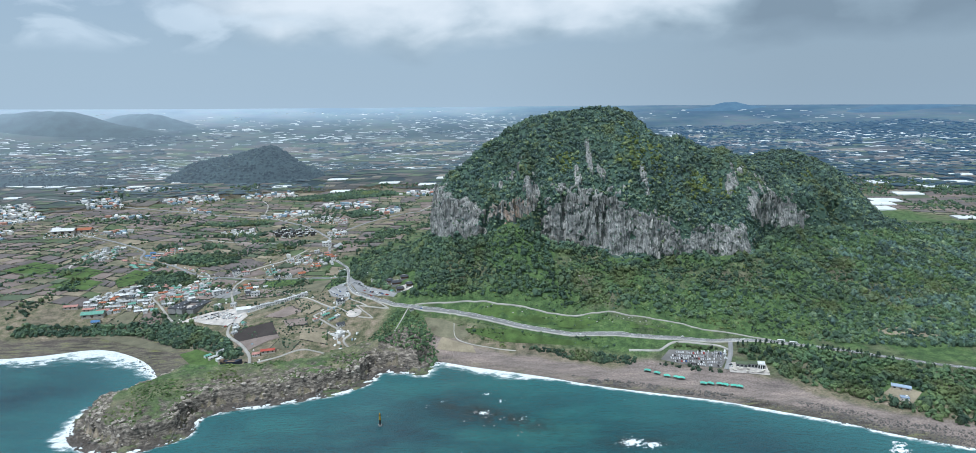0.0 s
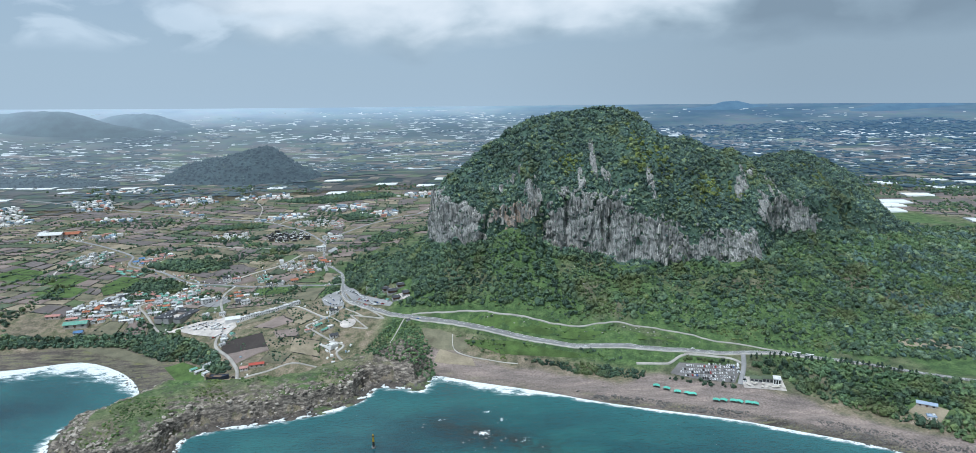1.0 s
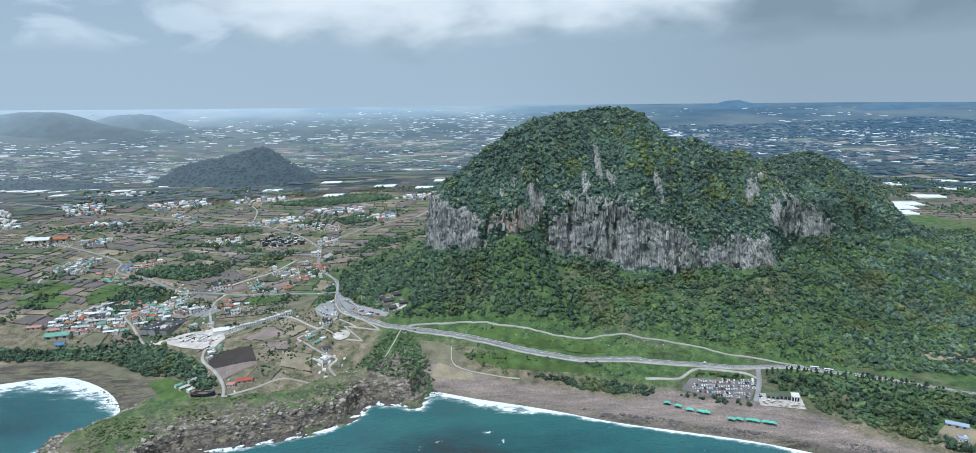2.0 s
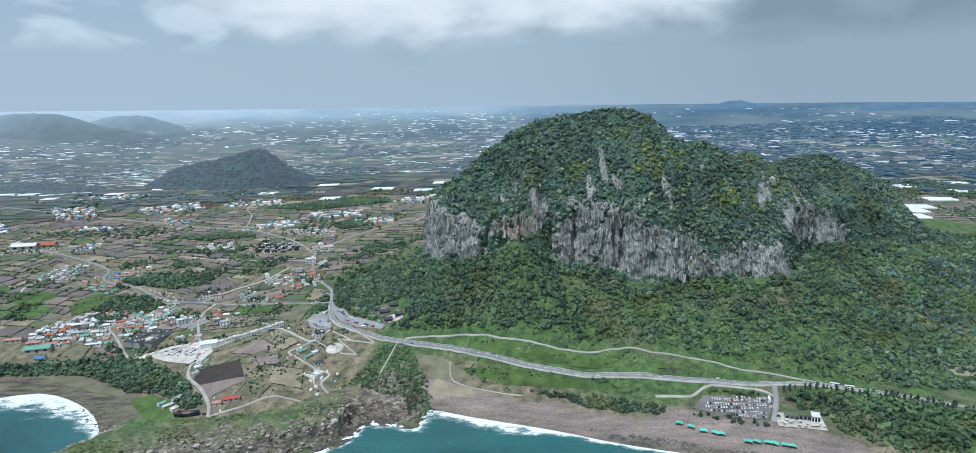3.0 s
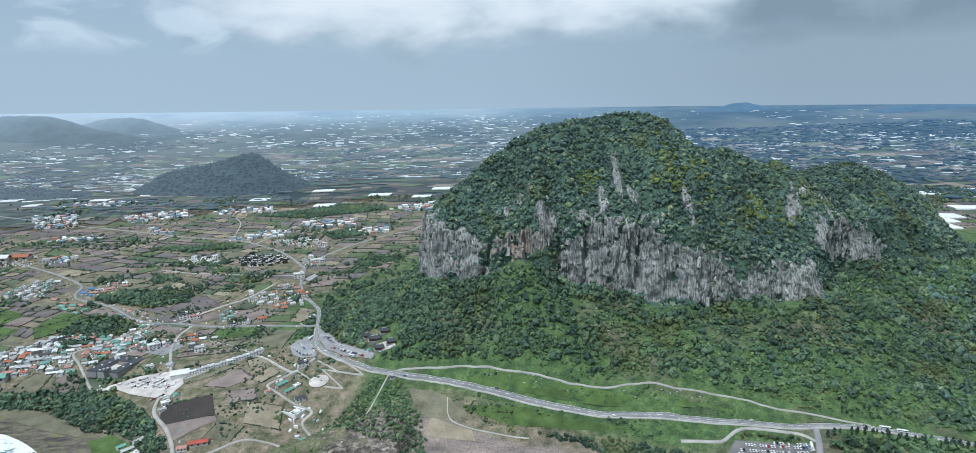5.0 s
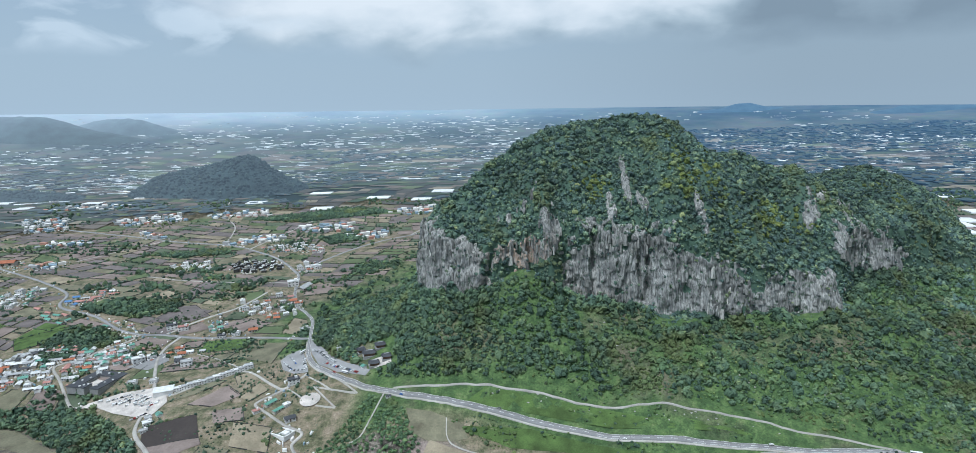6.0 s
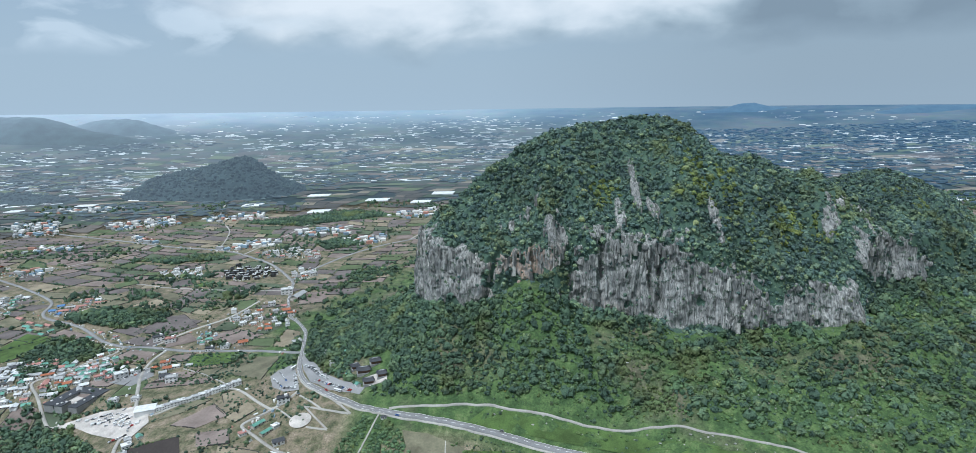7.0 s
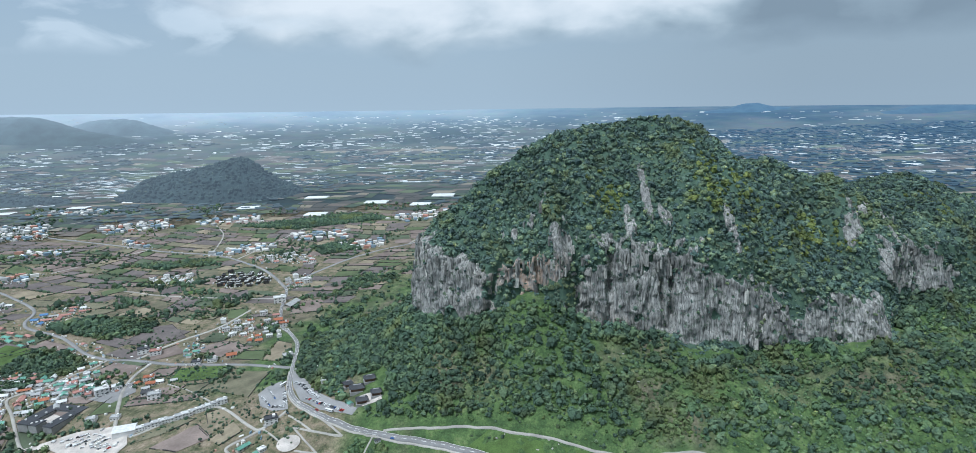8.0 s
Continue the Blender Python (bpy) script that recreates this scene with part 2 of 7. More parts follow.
def haze_emission(mat, near, full, strength):
    """Air haze painted in as blue emission, stronger towards the far end of the land."""
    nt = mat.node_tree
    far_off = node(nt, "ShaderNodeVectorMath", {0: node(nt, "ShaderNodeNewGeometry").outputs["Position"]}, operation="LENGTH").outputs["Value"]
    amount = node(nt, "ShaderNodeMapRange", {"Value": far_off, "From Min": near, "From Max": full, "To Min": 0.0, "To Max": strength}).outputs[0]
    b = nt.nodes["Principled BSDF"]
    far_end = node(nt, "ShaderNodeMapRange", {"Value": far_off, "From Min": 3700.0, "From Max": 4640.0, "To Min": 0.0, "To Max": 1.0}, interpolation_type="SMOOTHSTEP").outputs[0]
    # haze tint by bearing: milky in the west, darker blue east for cloud shade
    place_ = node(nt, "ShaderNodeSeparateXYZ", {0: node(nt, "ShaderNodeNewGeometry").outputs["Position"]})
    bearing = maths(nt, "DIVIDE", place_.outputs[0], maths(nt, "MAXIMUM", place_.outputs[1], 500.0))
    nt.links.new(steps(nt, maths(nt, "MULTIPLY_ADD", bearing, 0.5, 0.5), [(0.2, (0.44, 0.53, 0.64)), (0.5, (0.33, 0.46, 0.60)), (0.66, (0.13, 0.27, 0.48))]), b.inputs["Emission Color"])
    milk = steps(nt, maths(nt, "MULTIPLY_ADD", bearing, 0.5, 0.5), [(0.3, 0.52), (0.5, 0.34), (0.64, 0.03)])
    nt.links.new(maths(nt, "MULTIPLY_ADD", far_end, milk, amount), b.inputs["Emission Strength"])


# haze over the far plain, put in as emission
haze_emission(M_far, 1700.0, 4700.0, 0.40)
M_cliff = material("columnar_rock", cliff_colour, 0.9, lambda nt: fractal(nt, 0.5, 7.0, 0.68, stretch=(1.0, 0.8, 0.35)), 0.25, 0.0, 0.8, 0.8)
# air haze is mixed into these tones as extra blue, most in the dark
M_haze_leaf = material("hazy_broad_leaves", leaf_colour((0.058, 0.098, 0.092), (0.108, 0.170, 0.130), (0.200, 0.262, 0.138)), 0.75, lambda nt: fractal(nt, 1.3, 4.0, 0.7), 0.3, 0.0, 0.6, 0.6)
M_wood = material("greenwood_leaves", leaf_colour((0.048, 0.084, 0.058), (0.080, 0.130, 0.078), (0.134, 0.190, 0.094)), 0.75, lambda nt: fractal(nt, 1.3, 4.0, 0.7), 0.3, 0.0, 0.6, 0.6)
M_pine = material("pine_needles", leaf_colour((0.042, 0.074, 0.052), (0.070, 0.114, 0.070), (0.106, 0.158, 0.086)), 0.8, lambda nt: fractal(nt, 1.3, 4.0, 0.7), 0.25, 0.0, 1.0, 0.8)
M_water = material("sea_water", water_colour, 0.12, lambda nt: fractal(nt, 0.2, 8.0, 0.66, stretch=(0.6, 1.4, 1.0)), 0.5, 0.0, 0.7, 1.8)

# ---- the lie of the land ----
COAST = [(-2600, 1500), (-1500, 1020), (-900, 800), (-700, 735), (-622, 728), (-564, 736), (-503, 752), (-440, 722), (-395, 680), (-375, 640), (-390, 612), (-412, 590),
         (-402, 545), (-375, 516), (-331, 505), (-290, 530), (-287, 572), (-240, 588), (-178, 606), (-140, 632), (-127, 662), (-100, 662),
         (-77, 657), (-66, 687), (-21, 670), (55, 641), (113, 614), (173, 593), (230, 573), (281, 548), (327, 525), (365, 500),
         (430, 470), (560, 420), (900, 320), (2500, -100)]
FOOT = [(-85, 905), (-62, 868), (-15, 852), (40, 853), (97, 845), (138, 846), (176, 820), (212, 822), (246, 838), (292, 826), (345, 832), (382, 850), (402, 890), (445, 922), (530, 945), (620, 985), (710, 1060), (740, 1150),
        (650, 1230), (480, 1250), (300, 1210), (150, 1180), (20, 1120), (-60, 1010)]


def to_line(x, y, line, closed=False):
    """Distance from points to a polyline, and on which side they lie (positive to its left)."""
    best, side = np.full(np.shape(x), 1e9), np.zeros(np.shape(x))
    pts = list(line) + ([line[0]] if closed else [])
    for (ax, ay), (bx, by) in zip(pts, pts[1:]):
        dx, dy = bx - ax, by - ay
        k = np.clip(((x - ax) * dx + (y - ay) * dy) / (dx * dx + dy * dy), 0, 1)
        d = np.hypot(x - ax - k * dx, y - ay - k * dy)
        s = dx * (y - ay) - dy * (x - ax)
        near = d < best - 1e-6
        side, best = np.where(near, s, side), np.where(near, d, best)
    return best, side


def inside(x, y, loop):
    res = np.zeros(np.shape(x), bool)
    for (ax, ay), (bx, by) in zip(loop, list(loop[1:]) + [loop[0]]):
        if ay != by:
            res ^= ((ay > y) != (by > y)) & (x < (bx - ax) * (y - ay) / (by - ay) + ax)
    return res


def rounded(line, n, closed=False):
    """A smooth curve through the points, n steps a span."""
    p = [np.array(q, float) for q in line]
    out, m = [], len(p)
    for i in range(m if closed else m - 1):
        a, b = p[(i - 1) % m if closed else max(i - 1, 0)], p[i]
        c, d = p[(i + 1) % m], p[(i + 2) % m if closed else min(i + 2, m - 1)]
        for k in range(n):
            u = k / n
            out.append(0.5 * (2 * b + (c - a) * u + (2 * a - 5 * b + 4 * c - d) * u * u + (3 * b - a - 3 * c + d) * u ** 3))
    return out if closed else out + [p[-1]]


def waves(x, y, size, seed=0, octaves=4):
    """Smooth value noise in about -1..1, on arrays."""
    total, amp, norm = 0.0, 1.0, 0.0
    for o in range(octaves):
        u, v = x / size + 17.3 * seed + 5.1 * o, y / size - 9.7 * seed + 3.3 * o
        i, j = np.floor(u), np.floor(v)
        fu, fv = u - i, v - j
        fu, fv = fu * fu * (3 - 2 * fu), fv * fv * (3 - 2 * fv)

        def h(a, b):
            s = np.sin(a * 127.1 + b * 311.7 + 74.7) * 43758.5453
            return 2 * (s - np.floor(s)) - 1
        total = total + amp * ((h(i, j) * (1 - fu) + h(i + 1, j) * fu) * (1 - fv) + (h(i, j + 1) * (1 - fu) + h(i + 1, j + 1) * fu) * fv)
        norm, amp, size = norm + amp, amp * 0.5, size * 0.5
    return total / norm


def ease(v, a, b):
    k = np.clip((v - a) / (b - a), 0, 1)
    return k * k * (3 - 2 * k)


COAST_S = [tuple(v) for v in rounded(COAST, 3)]
FOOT_S = [tuple(v) for v in rounded(FOOT, 4, True)]
CAPE = [(-300, 640), (-415, 640), (-440, 560), (-380, 490), (-270, 500), (-250, 570), (-170, 590), (-120, 625), (-66, 640), (-62, 668), (-85, 700), (-150, 690), (-220, 640)]
HEAD = (-95, 700)                     # the wooded knoll above the beach


def coast_distance(x, y):
    d, s = to_line(x, y, COAST_S)
    return np.where(s > 0, d, -d)


def cape_share(x, y):
    d, _ = to_line(x, y, CAPE, True)
    return np.where(inside(x, y, CAPE), 1.0, np.clip(1 - d / 14, 0, 1))


FAR_FROM = 2100.0


def height(x, y):
    """Height of the ground above the sea."""
    x, y = np.asarray(x, float), np.asarray(y, float)
    d = coast_distance(x, y)
    cape = cape_share(x, y)
    plain = 5 + 21 * ease(d, 35, 150) + 9 * ease(d, 120, 400) + 0.035 * np.clip(np.hypot(x, y) - 950, 0, FAR_FROM - 950)
    plain = plain - 8 * ease(x, 60, 260) * ease(1000 - y, 0, 250) * ease(d, 50, 150)
    plain = plain + 14 * np.exp(-((x + 190) / 130) ** 2 - ((y - 880) / 110) ** 2)
    beach = np.clip(d, -60, 60) * 0.085
    z = np.where(d < 60, beach + (plain - 5.1) * ease(d, 25, 60), plain)
    # the cape: a rock bench, then a cliff, a grassy back
    bench = 2.2 * ease(d, -1, 2) + (14 + 4 * waves(x, y, 30, 3)) * ease(d + 5 * waves(x, y, 16, 7), 10, 14) + 9 * ease(d, 13, 40)
    z = np.where(d > -6, z * (1 - cape) + np.maximum(bench, z * 0.7) * cape, z)
    z = z + 20 * np.exp(-((x - HEAD[0] + 0.25 * (y - HEAD[1])) / 40) ** 2 - ((y - HEAD[1]) / 55) ** 2) * ease(d, 9, 38)
    # the mountain's wooded skirt
    m, _ = to_line(x, y, FOOT_S, True)
    m = np.where(inside(x, y, FOOT_S), 0.0, m)
    foot = np.interp(x, [-110, -90, -47, -22, 10, 36, 65, 97, 148, 174, 218, 245, 292, 325, 390, 450, 560, 720], [102, 108, 110, 112, 122, 128, 118, 102, 94, 82, 88, 82, 86, 78, 86, 100, 92, 66]) + 7 * waves(x, y, 42, 4, 2)
    z = z + (foot - z) * np.clip(1 - m / 165, 0, 1) ** 1.6 * (foot > z)
    z = z + waves(x, y, 60, 1) * 1.3 * ease(d, 20, 80) + waves(x, y, 12, 2) * (0.3 + 1.6 * (m < 120)) * ease(d, 30, 90)
    # beyond the near plain the land lifts towards the horizon
    r = np.hypot(x, y)
    k = np.clip((r - FAR_FROM) / (4650.0 - FAR_FROM), 0, 0.9999)
    true_r = FAR_FROM + (4650.0 - FAR_FROM) * k / (1 - k * 0.93)
    rim = EYE + r * (0.005 - 0.017 * np.clip(x / np.maximum(y, 1), -1, 1))
    lifted = rim - (rim - 75.0) * r / true_r
    z = np.where(r > FAR_FROM, lifted, z)
    return z


def sheet(name, xs, ys, zs, mat, attrs=(), keep=None):
    """A grid mesh over xs, ys; attrs: names and arrays of a value a vertex; keep: which cells to make."""
    nx, ny = len(xs), len(ys)
    X, Y = np.meshgrid(xs, ys)
    co = np.stack([X, Y, zs], -1).reshape(-1, 3)
    idx = np.arange(nx * ny).reshape(ny, nx)
    quads = np.stack([idx[:-1, :-1], idx[:-1, 1:], idx[1:, 1:], idx[1:, :-1]], -1)
    quads = quads[keep] if keep is not None else quads.reshape(-1, 4)
    return mesh_of(name, co, quads.reshape(-1, 4), mat, attrs)


def mesh_of(name, co, faces, mat, attrs=(), smooth=True):
    """A mesh object from arrays of corners and of faces with equal numbers of sides."""
    me = bpy.data.meshes.new(name)
    n, k = faces.shape
    me.vertices.add(len(co))
    me.vertices.foreach_set("co", np.asarray(co, np.float32).ravel())
    me.loops.add(n * k)
    me.loops.foreach_set("vertex_index", faces.astype(np.int32).ravel())
    me.polygons.add(n)
    me.polygons.foreach_set("loop_start", np.arange(0, n * k, k, dtype=np.int32))
    me.polygons.foreach_set("use_smooth", np.full(n, smooth))
    for key, values in attrs:
        a = me.attributes.new(key, "FLOAT", "POINT")
        a.data.foreach_set("value", np.asarray(values, np.float32).ravel())
    me.update(calc_edges=True)
    me.materials.append(mat)
    return new(name, me)


def spread(a, b, fine, lo, hi, grow=1.12):
    """Grid lines: every `fine` metres from a to b, then wider and wider to lo and hi."""
    mid = list(np.arange(a, b + 0.1, fine))
    up_, s = [], fine
    while (up_[-1] if up_ else b) < hi:
        s = min(s * grow, 110)
        up_.append((up_[-1] if up_ else b) + s)
    down, s = [], fine
    while (down[-1] if down else a) > lo:
        s = min(s * grow, 110)
        down.append((down[-1] if down else a) - s)
    return np.array(down[::-1] + mid + up_)


gx, gy = spread(-640, 780, 4.0, -4300, 4300), spread(470, 960, 4.0, 200, 4640, 1.05)
GX, GY = np.meshgrid(gx, gy)
shore_d = coast_distance(GX, GY)
GZ = height(GX, GY)
cape_v = cape_share(GX, GY)
sand_v = ease(44 + 20 * ease(GX, 130, 180) * (1 - ease(GX, 300, 330)) + 8 * ease(-GX, 300, 420) + 9 * waves(GX, GY, 40, 9) - shore_d, 0, 9) * (1 - cape_v) * ease(GX, -2000, -1000)
cx, cy = (gx[1:] + gx[:-1]) / 2, (gy[1:] + gy[:-1]) / 2
CELL_R = np.hypot(*np.meshgrid(cx, cy))
EDGE = 1850.0
skirt_d = to_line(GX, GY, FOOT_S, True)[0]
lush_v = np.maximum(ease(230 + 40 * waves(GX, GY, 70, 8) - skirt_d, 0, 60), ease(GX, 20, 120) * ease(1100 - GY, 0, 300)) * ease(shore_d, 55, 75) * (1 - ease(-GX, 115, 150) * ease(870 - GY, 0, 20))
GROUND_Z = GZ - 2.5 * ease(cape_v, 0.2, 1.0)
ground = sheet("ground", gx, gy, GROUND_Z, M_ground, [("sand", sand_v), ("rock", ease(-shore_d, -12, 0)), ("lush", lush_v), ("inland", shore_d), ("tide", ease(15 + 42 * ease(-GX, 300, 340) + 9 * waves(GX, GY, 30, 10) - shore_d, 0, 6) * np.maximum(0.35 + 0.65 * ease(waves(GX, GY, 50, 12), -0.3, 0.2), 0.85 * ease(-GX, 300, 340)))], CELL_R < EDGE + 60)
tagged(ground, "coastal plain of scrub grass and dark soil with a brown sand beach", "ground", kind="structure")
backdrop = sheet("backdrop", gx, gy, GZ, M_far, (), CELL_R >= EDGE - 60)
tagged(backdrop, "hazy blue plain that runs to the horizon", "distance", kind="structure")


def ground_z(x, y):
    """The ground's height at places, from its grid."""
    x, y = np.atleast_1d(np.asarray(x, float)), np.atleast_1d(np.asarray(y, float))
    i = np.clip(np.searchsorted(gx, x) - 1, 0, len(gx) - 2)
    j = np.clip(np.searchsorted(gy, y) - 1, 0, len(gy) - 2)
    u, v = (x - gx[i]) / (gx[i + 1] - gx[i]), (y - gy[j]) / (gy[j + 1] - gy[j])
    return (GZ[j, i] * (1 - u) + GZ[j, i + 1] * u) * (1 - v) + (GZ[j + 1, i] * (1 - u) + GZ[j + 1, i + 1] * u) * v


# the rocky cape, with its beds of rock stepping out of the cliff
hx, hy = np.arange(-452, -48, 1.3), np.arange(478, 722, 1.3)
HX, HY = np.meshgrid(hx, hy)
HZ, hd, hc = height(HX, HY), coast_distance(HX, HY), cape_share(HX, HY)
bed = 2.6 + 1.0 * waves(HX, HY, 40, 41)
tilted = HZ + 0.10 * HX + 1.2 * waves(HX, HY, 9, 42)
step_z = (np.floor(tilted / bed) + ease(tilted / bed - np.floor(tilted / bed), 0.55, 0.95)) * bed
cliffy = ease(hd, -1, 2) * (0.35 + 0.65 * ease(34 - hd, 0, 12))
HZ = HZ + ((step_z - tilted) * 1.15 + 1.9 * waves(HX, HY, 5, 43, 2) + 2.8 * np.abs(waves(HX, HY, 11, 44, 2))) * cliffy * hc
crumble = 1.8 * waves(HX, HY, 6, 45, 2) * ease(7 - np.abs(hd), 0, 6)
headland = sheet("headland", hx, hy, HZ + crumble * hc, M_ground, [("sand", 0 * HX), ("tide", 0 * HX), ("lush", np.clip(0.75 + 0.7 * waves(HX, HY, 26, 48, 3), 0, 1)), ("rock", 1 + ease(18 - hd + 15 * waves(HX, HY, 16, 46, 3), 0, 8) * ease(0.55 - waves(HX, HY, 22, 47, 3), 0.1, 0.4))],
                 (hc[:-1, :-1] > 0.03) & (hd[:-1, :-1] > -9))
tagged(headland, "low rocky cape of layered brown tuff with grass on top", "cape", kind="structure")

# the sea, all round the camera
sx, sy = spread(-640, 560, 4.6, -4800, 4800), spread(440, 770, 4.6, -4800, 1700)
SX, SY = np.meshgrid(sx, sy)
sd = coast_distance(SX, SY)
surf_v = 4.6 + 14 * np.exp(-((SX + 400) / 32) ** 2 - ((SY - 525) / 40) ** 2) + 36 * np.exp(-((SX + 520) / 110) ** 2) * ease(SY, 630, 680) + 15 * np.exp(-((SX - 0) / 60) ** 2) + 2.5 * ease(SX, 100, 200) + 4 * cape_share(SX, SY)
along, over = (SX + 5) * 0.9 - (SY - 556) * 0.436, (SX + 5) * 0.436 + (SY - 556) * 0.9
reef_v = np.exp(-(along / 62) ** 2 - (over / 15) ** 2) + 0.9 * np.exp(-((SX - 130) / 30) ** 2 - ((SY - 500) / 9) ** 2)
break_v = 0.0 * SX
for fx, fy, fr in ((-5, 602, 3), (9, 585, 3), (-9, 561, 5), (30, 548, 3), (-50, 588, 2), (124, 501, 8), (140, 496, 6), (352, 488, 5), (346, 478, 6), (-330, 690, 6)):
    break_v = np.maximum(break_v, np.exp(-((SX - fx) / fr / 1.5) ** 2 - ((SY - fy) / fr) ** 2))
sea = sheet("water", sx, sy, 0.0 * SX, M_water, [("shore", np.maximum(-sd, 0)), ("surf", surf_v), ("reef", np.minimum(reef_v * 1.2, 1)), ("breaker", break_v)])
tagged(sea, "teal sea with white surf along the shore", "sea", kind="structure")

# ---- the mountain ----
SPINE = [(40, 975, 262), (70, 975, 276), (120, 985, 283), (175, 985, 290), (222, 985, 282), (268, 985, 245), (315, 985, 238), (380, 1020, 205), (440, 1055, 200), (520, 1090, 207), (580, 1105, 192), (630, 1112, 168), (680, 1116, 122), (715, 1118, 88)]


# where rock shows on the south face: x, height, half width, half height, strength
CRAGS = [(-76, 138, 38, 38, 1.3), (-26, 134, 19, 32, 1.2), (30, 150, 30, 18, 0.85), (66, 172, 12, 20, 0.62), (104, 128, 32, 36, 0.95), (112, 165, 34, 18, 0.62),
         (165, 122, 38, 46, 1.05), (172, 168, 22, 16, 0.55), (228, 104, 42, 26, 0.82), (292, 100, 45, 22, 0.80), (345, 100, 36, 22, 0.78), (372, 172, 30, 10, 0.5),
         (418, 140, 30, 27, 0.85), (460, 124, 26, 24, 0.75), (478, 112, 22, 18, 0.7), (149, 226, 3.4, 24, 1.25), (164, 207, 5, 9, 1.0), (131, 196, 5, 15, 0.9),
         (222, 192, 4, 20, 0.8), (32, 197, 26, 13, 0.46)]


def make_mountain():
    nu, lower, upper = 1250, 72, 72
    ns = lower + upper
    loop = rounded(FOOT, 170, True)
    share = np.cumsum([1.0 if q[1] < 1000 or (q[0] > 380 and q[1] < 1160) else 0.12 for q in loop])
    loop = [loop[min(int(np.searchsorted(share, i * share[-1] / nu)), len(loop) - 1)] for i in range(nu)]
    sp = np.array([tuple(v) for v in rounded(SPINE, 8)])
    ox, oy = np.array([v[0] for v in loop]), np.array([v[1] for v in loop])
    # each point of the outline climbs to the nearest part of the spine, smoothed round the loop
    key = np.array([np.argmin((sp[:, 0] - a) ** 2 + 0.6 * (sp[:, 1] - b) ** 2) for a, b in zip(ox, oy)], float)
    for _ in range(90):
        key = (np.roll(key, 1) + key + np.roll(key, -1)) / 3
    top = np.stack([np.interp(key, np.arange(len(sp)), sp[:, i]) for i in range(3)], -1)
    base = height(ox, oy) - 6
    front = ease(1010 - oy, 0, 60) * ease(660 - ox, 0, 60)
    along = np.cumsum(np.hypot(np.diff(ox, append=ox[0]), np.diff(oy, append=oy[0])))
    crest = np.interp(ox, [-90, -35, 0, 64, 100, 140, 184, 222, 262, 300, 345, 385, 410, 445, 520, 600, 660], [178, 160, 160, 164, 168, 172, 164, 160, 138, 128, 120, 122, 160, 152, 150, 120, 90])
    crest = crest + 14 * waves(along, along * 0, 26, 35, 3)
    lip = base + 14 + np.maximum(crest - base - 14, 5) * front
    s = np.concatenate([np.linspace(0, 0.085, lower), np.linspace(0.085, 1, upper + 1)[1:]])
    co = np.zeros((ns, nu, 3))
    for i, v in enumerate(s):
        if v <= 0.085:
            z = base + (lip - base) * v / 0.085
        else:
            k = (v - 0.085) / 0.915
            z = lip + (top[:, 2] - lip) * (np.sin(k * math.pi / 2) * 0.42 + k * 0.58)
        co[i] = np.stack([ox + (top[:, 0] - ox) * v, oy + (top[:, 1] - oy) * v, z], -1)
    x, y, z = co[..., 0], co[..., 1], co[..., 2]
    wx, wy = top[:, 0] - ox, top[:, 1] - oy
    wl = np.hypot(wx, wy) + 1e-6
    A = np.tile(along, (ns, 1))
    S = np.tile(s[:, None], (1, nu))
    # where the rock is bare: crags of the list, broken up by noise
    score = np.zeros(x.shape)
    for cx_, cz_, rx_, rz_, w_ in CRAGS:
        score = np.maximum(score, w_ * np.exp(-(((x - cx_) / rx_) ** 2 + ((z - cz_) / rz_) ** 2) ** 1.4 * 0.8))
    score = score * (y < 1010)
    ragged = waves(A, z, 24, 21, 4) * 0.55 + waves(A, z * 0.9, 6, 22, 2) * 0.40
    wall = (0.34 + 0.60 * waves(A, z * 0.3, 40, 38, 2)) * ease(0.092 - S, 0.0, 0.02) * ease(400 - x, 0, 20) * (1 - 0.75 * np.exp(-((x - 42) / 46) ** 2)) * (1 - 0.5 * np.exp(-((x - 250) / 30) ** 2))
    score = np.maximum(score, wall)
    bare = ease(score + ragged, 0.36, 0.50) * front * ease(score, 0.06, 0.2)
    # buttresses, ribs, then columns of stone that break off at uneven heights
    cleft = ease(0.13 - np.abs(waves(A, z * 0.12, 34, 39, 2)), 0, 0.13) * ease(waves(A, z * 0.5, 60, 40, 2), -0.25, 0.1)
    push = 9 * cleft * front * ease(0.2 - S, 0, 0.1) + 30 * np.abs(waves(A, z * 0.08, 78, 11, 2)) + 12 * np.abs(waves(A + 0.15 * z, z * 0.12, 32, 18, 2)) - 6 + 7 * waves(A, z * 0.2, 20, 12, 2)
    push = push * (0.35 + 0.65 * front) * (0.32 + 0.68 * ease(0.40 - S, 0, 0.3))
    lane = A / 4.8 + 1.3 * waves(A, z * 0.5, 16, 36, 2)
    ident = np.floor(lane)
    level = np.floor(z / 13 + 3.1 * np.sin(ident * 12.9898))
    chance = np.sin(ident * 127.1 + level * 311.7) * 43758.5453
    chance = chance - np.floor(chance)
    round_ = 1 - (2 * (lane - ident) - 1) ** 2
    stone = -2.0 * chance - 1.1 * round_ + 4.2 * waves(A, z * 0.8, 10, 13, 3)
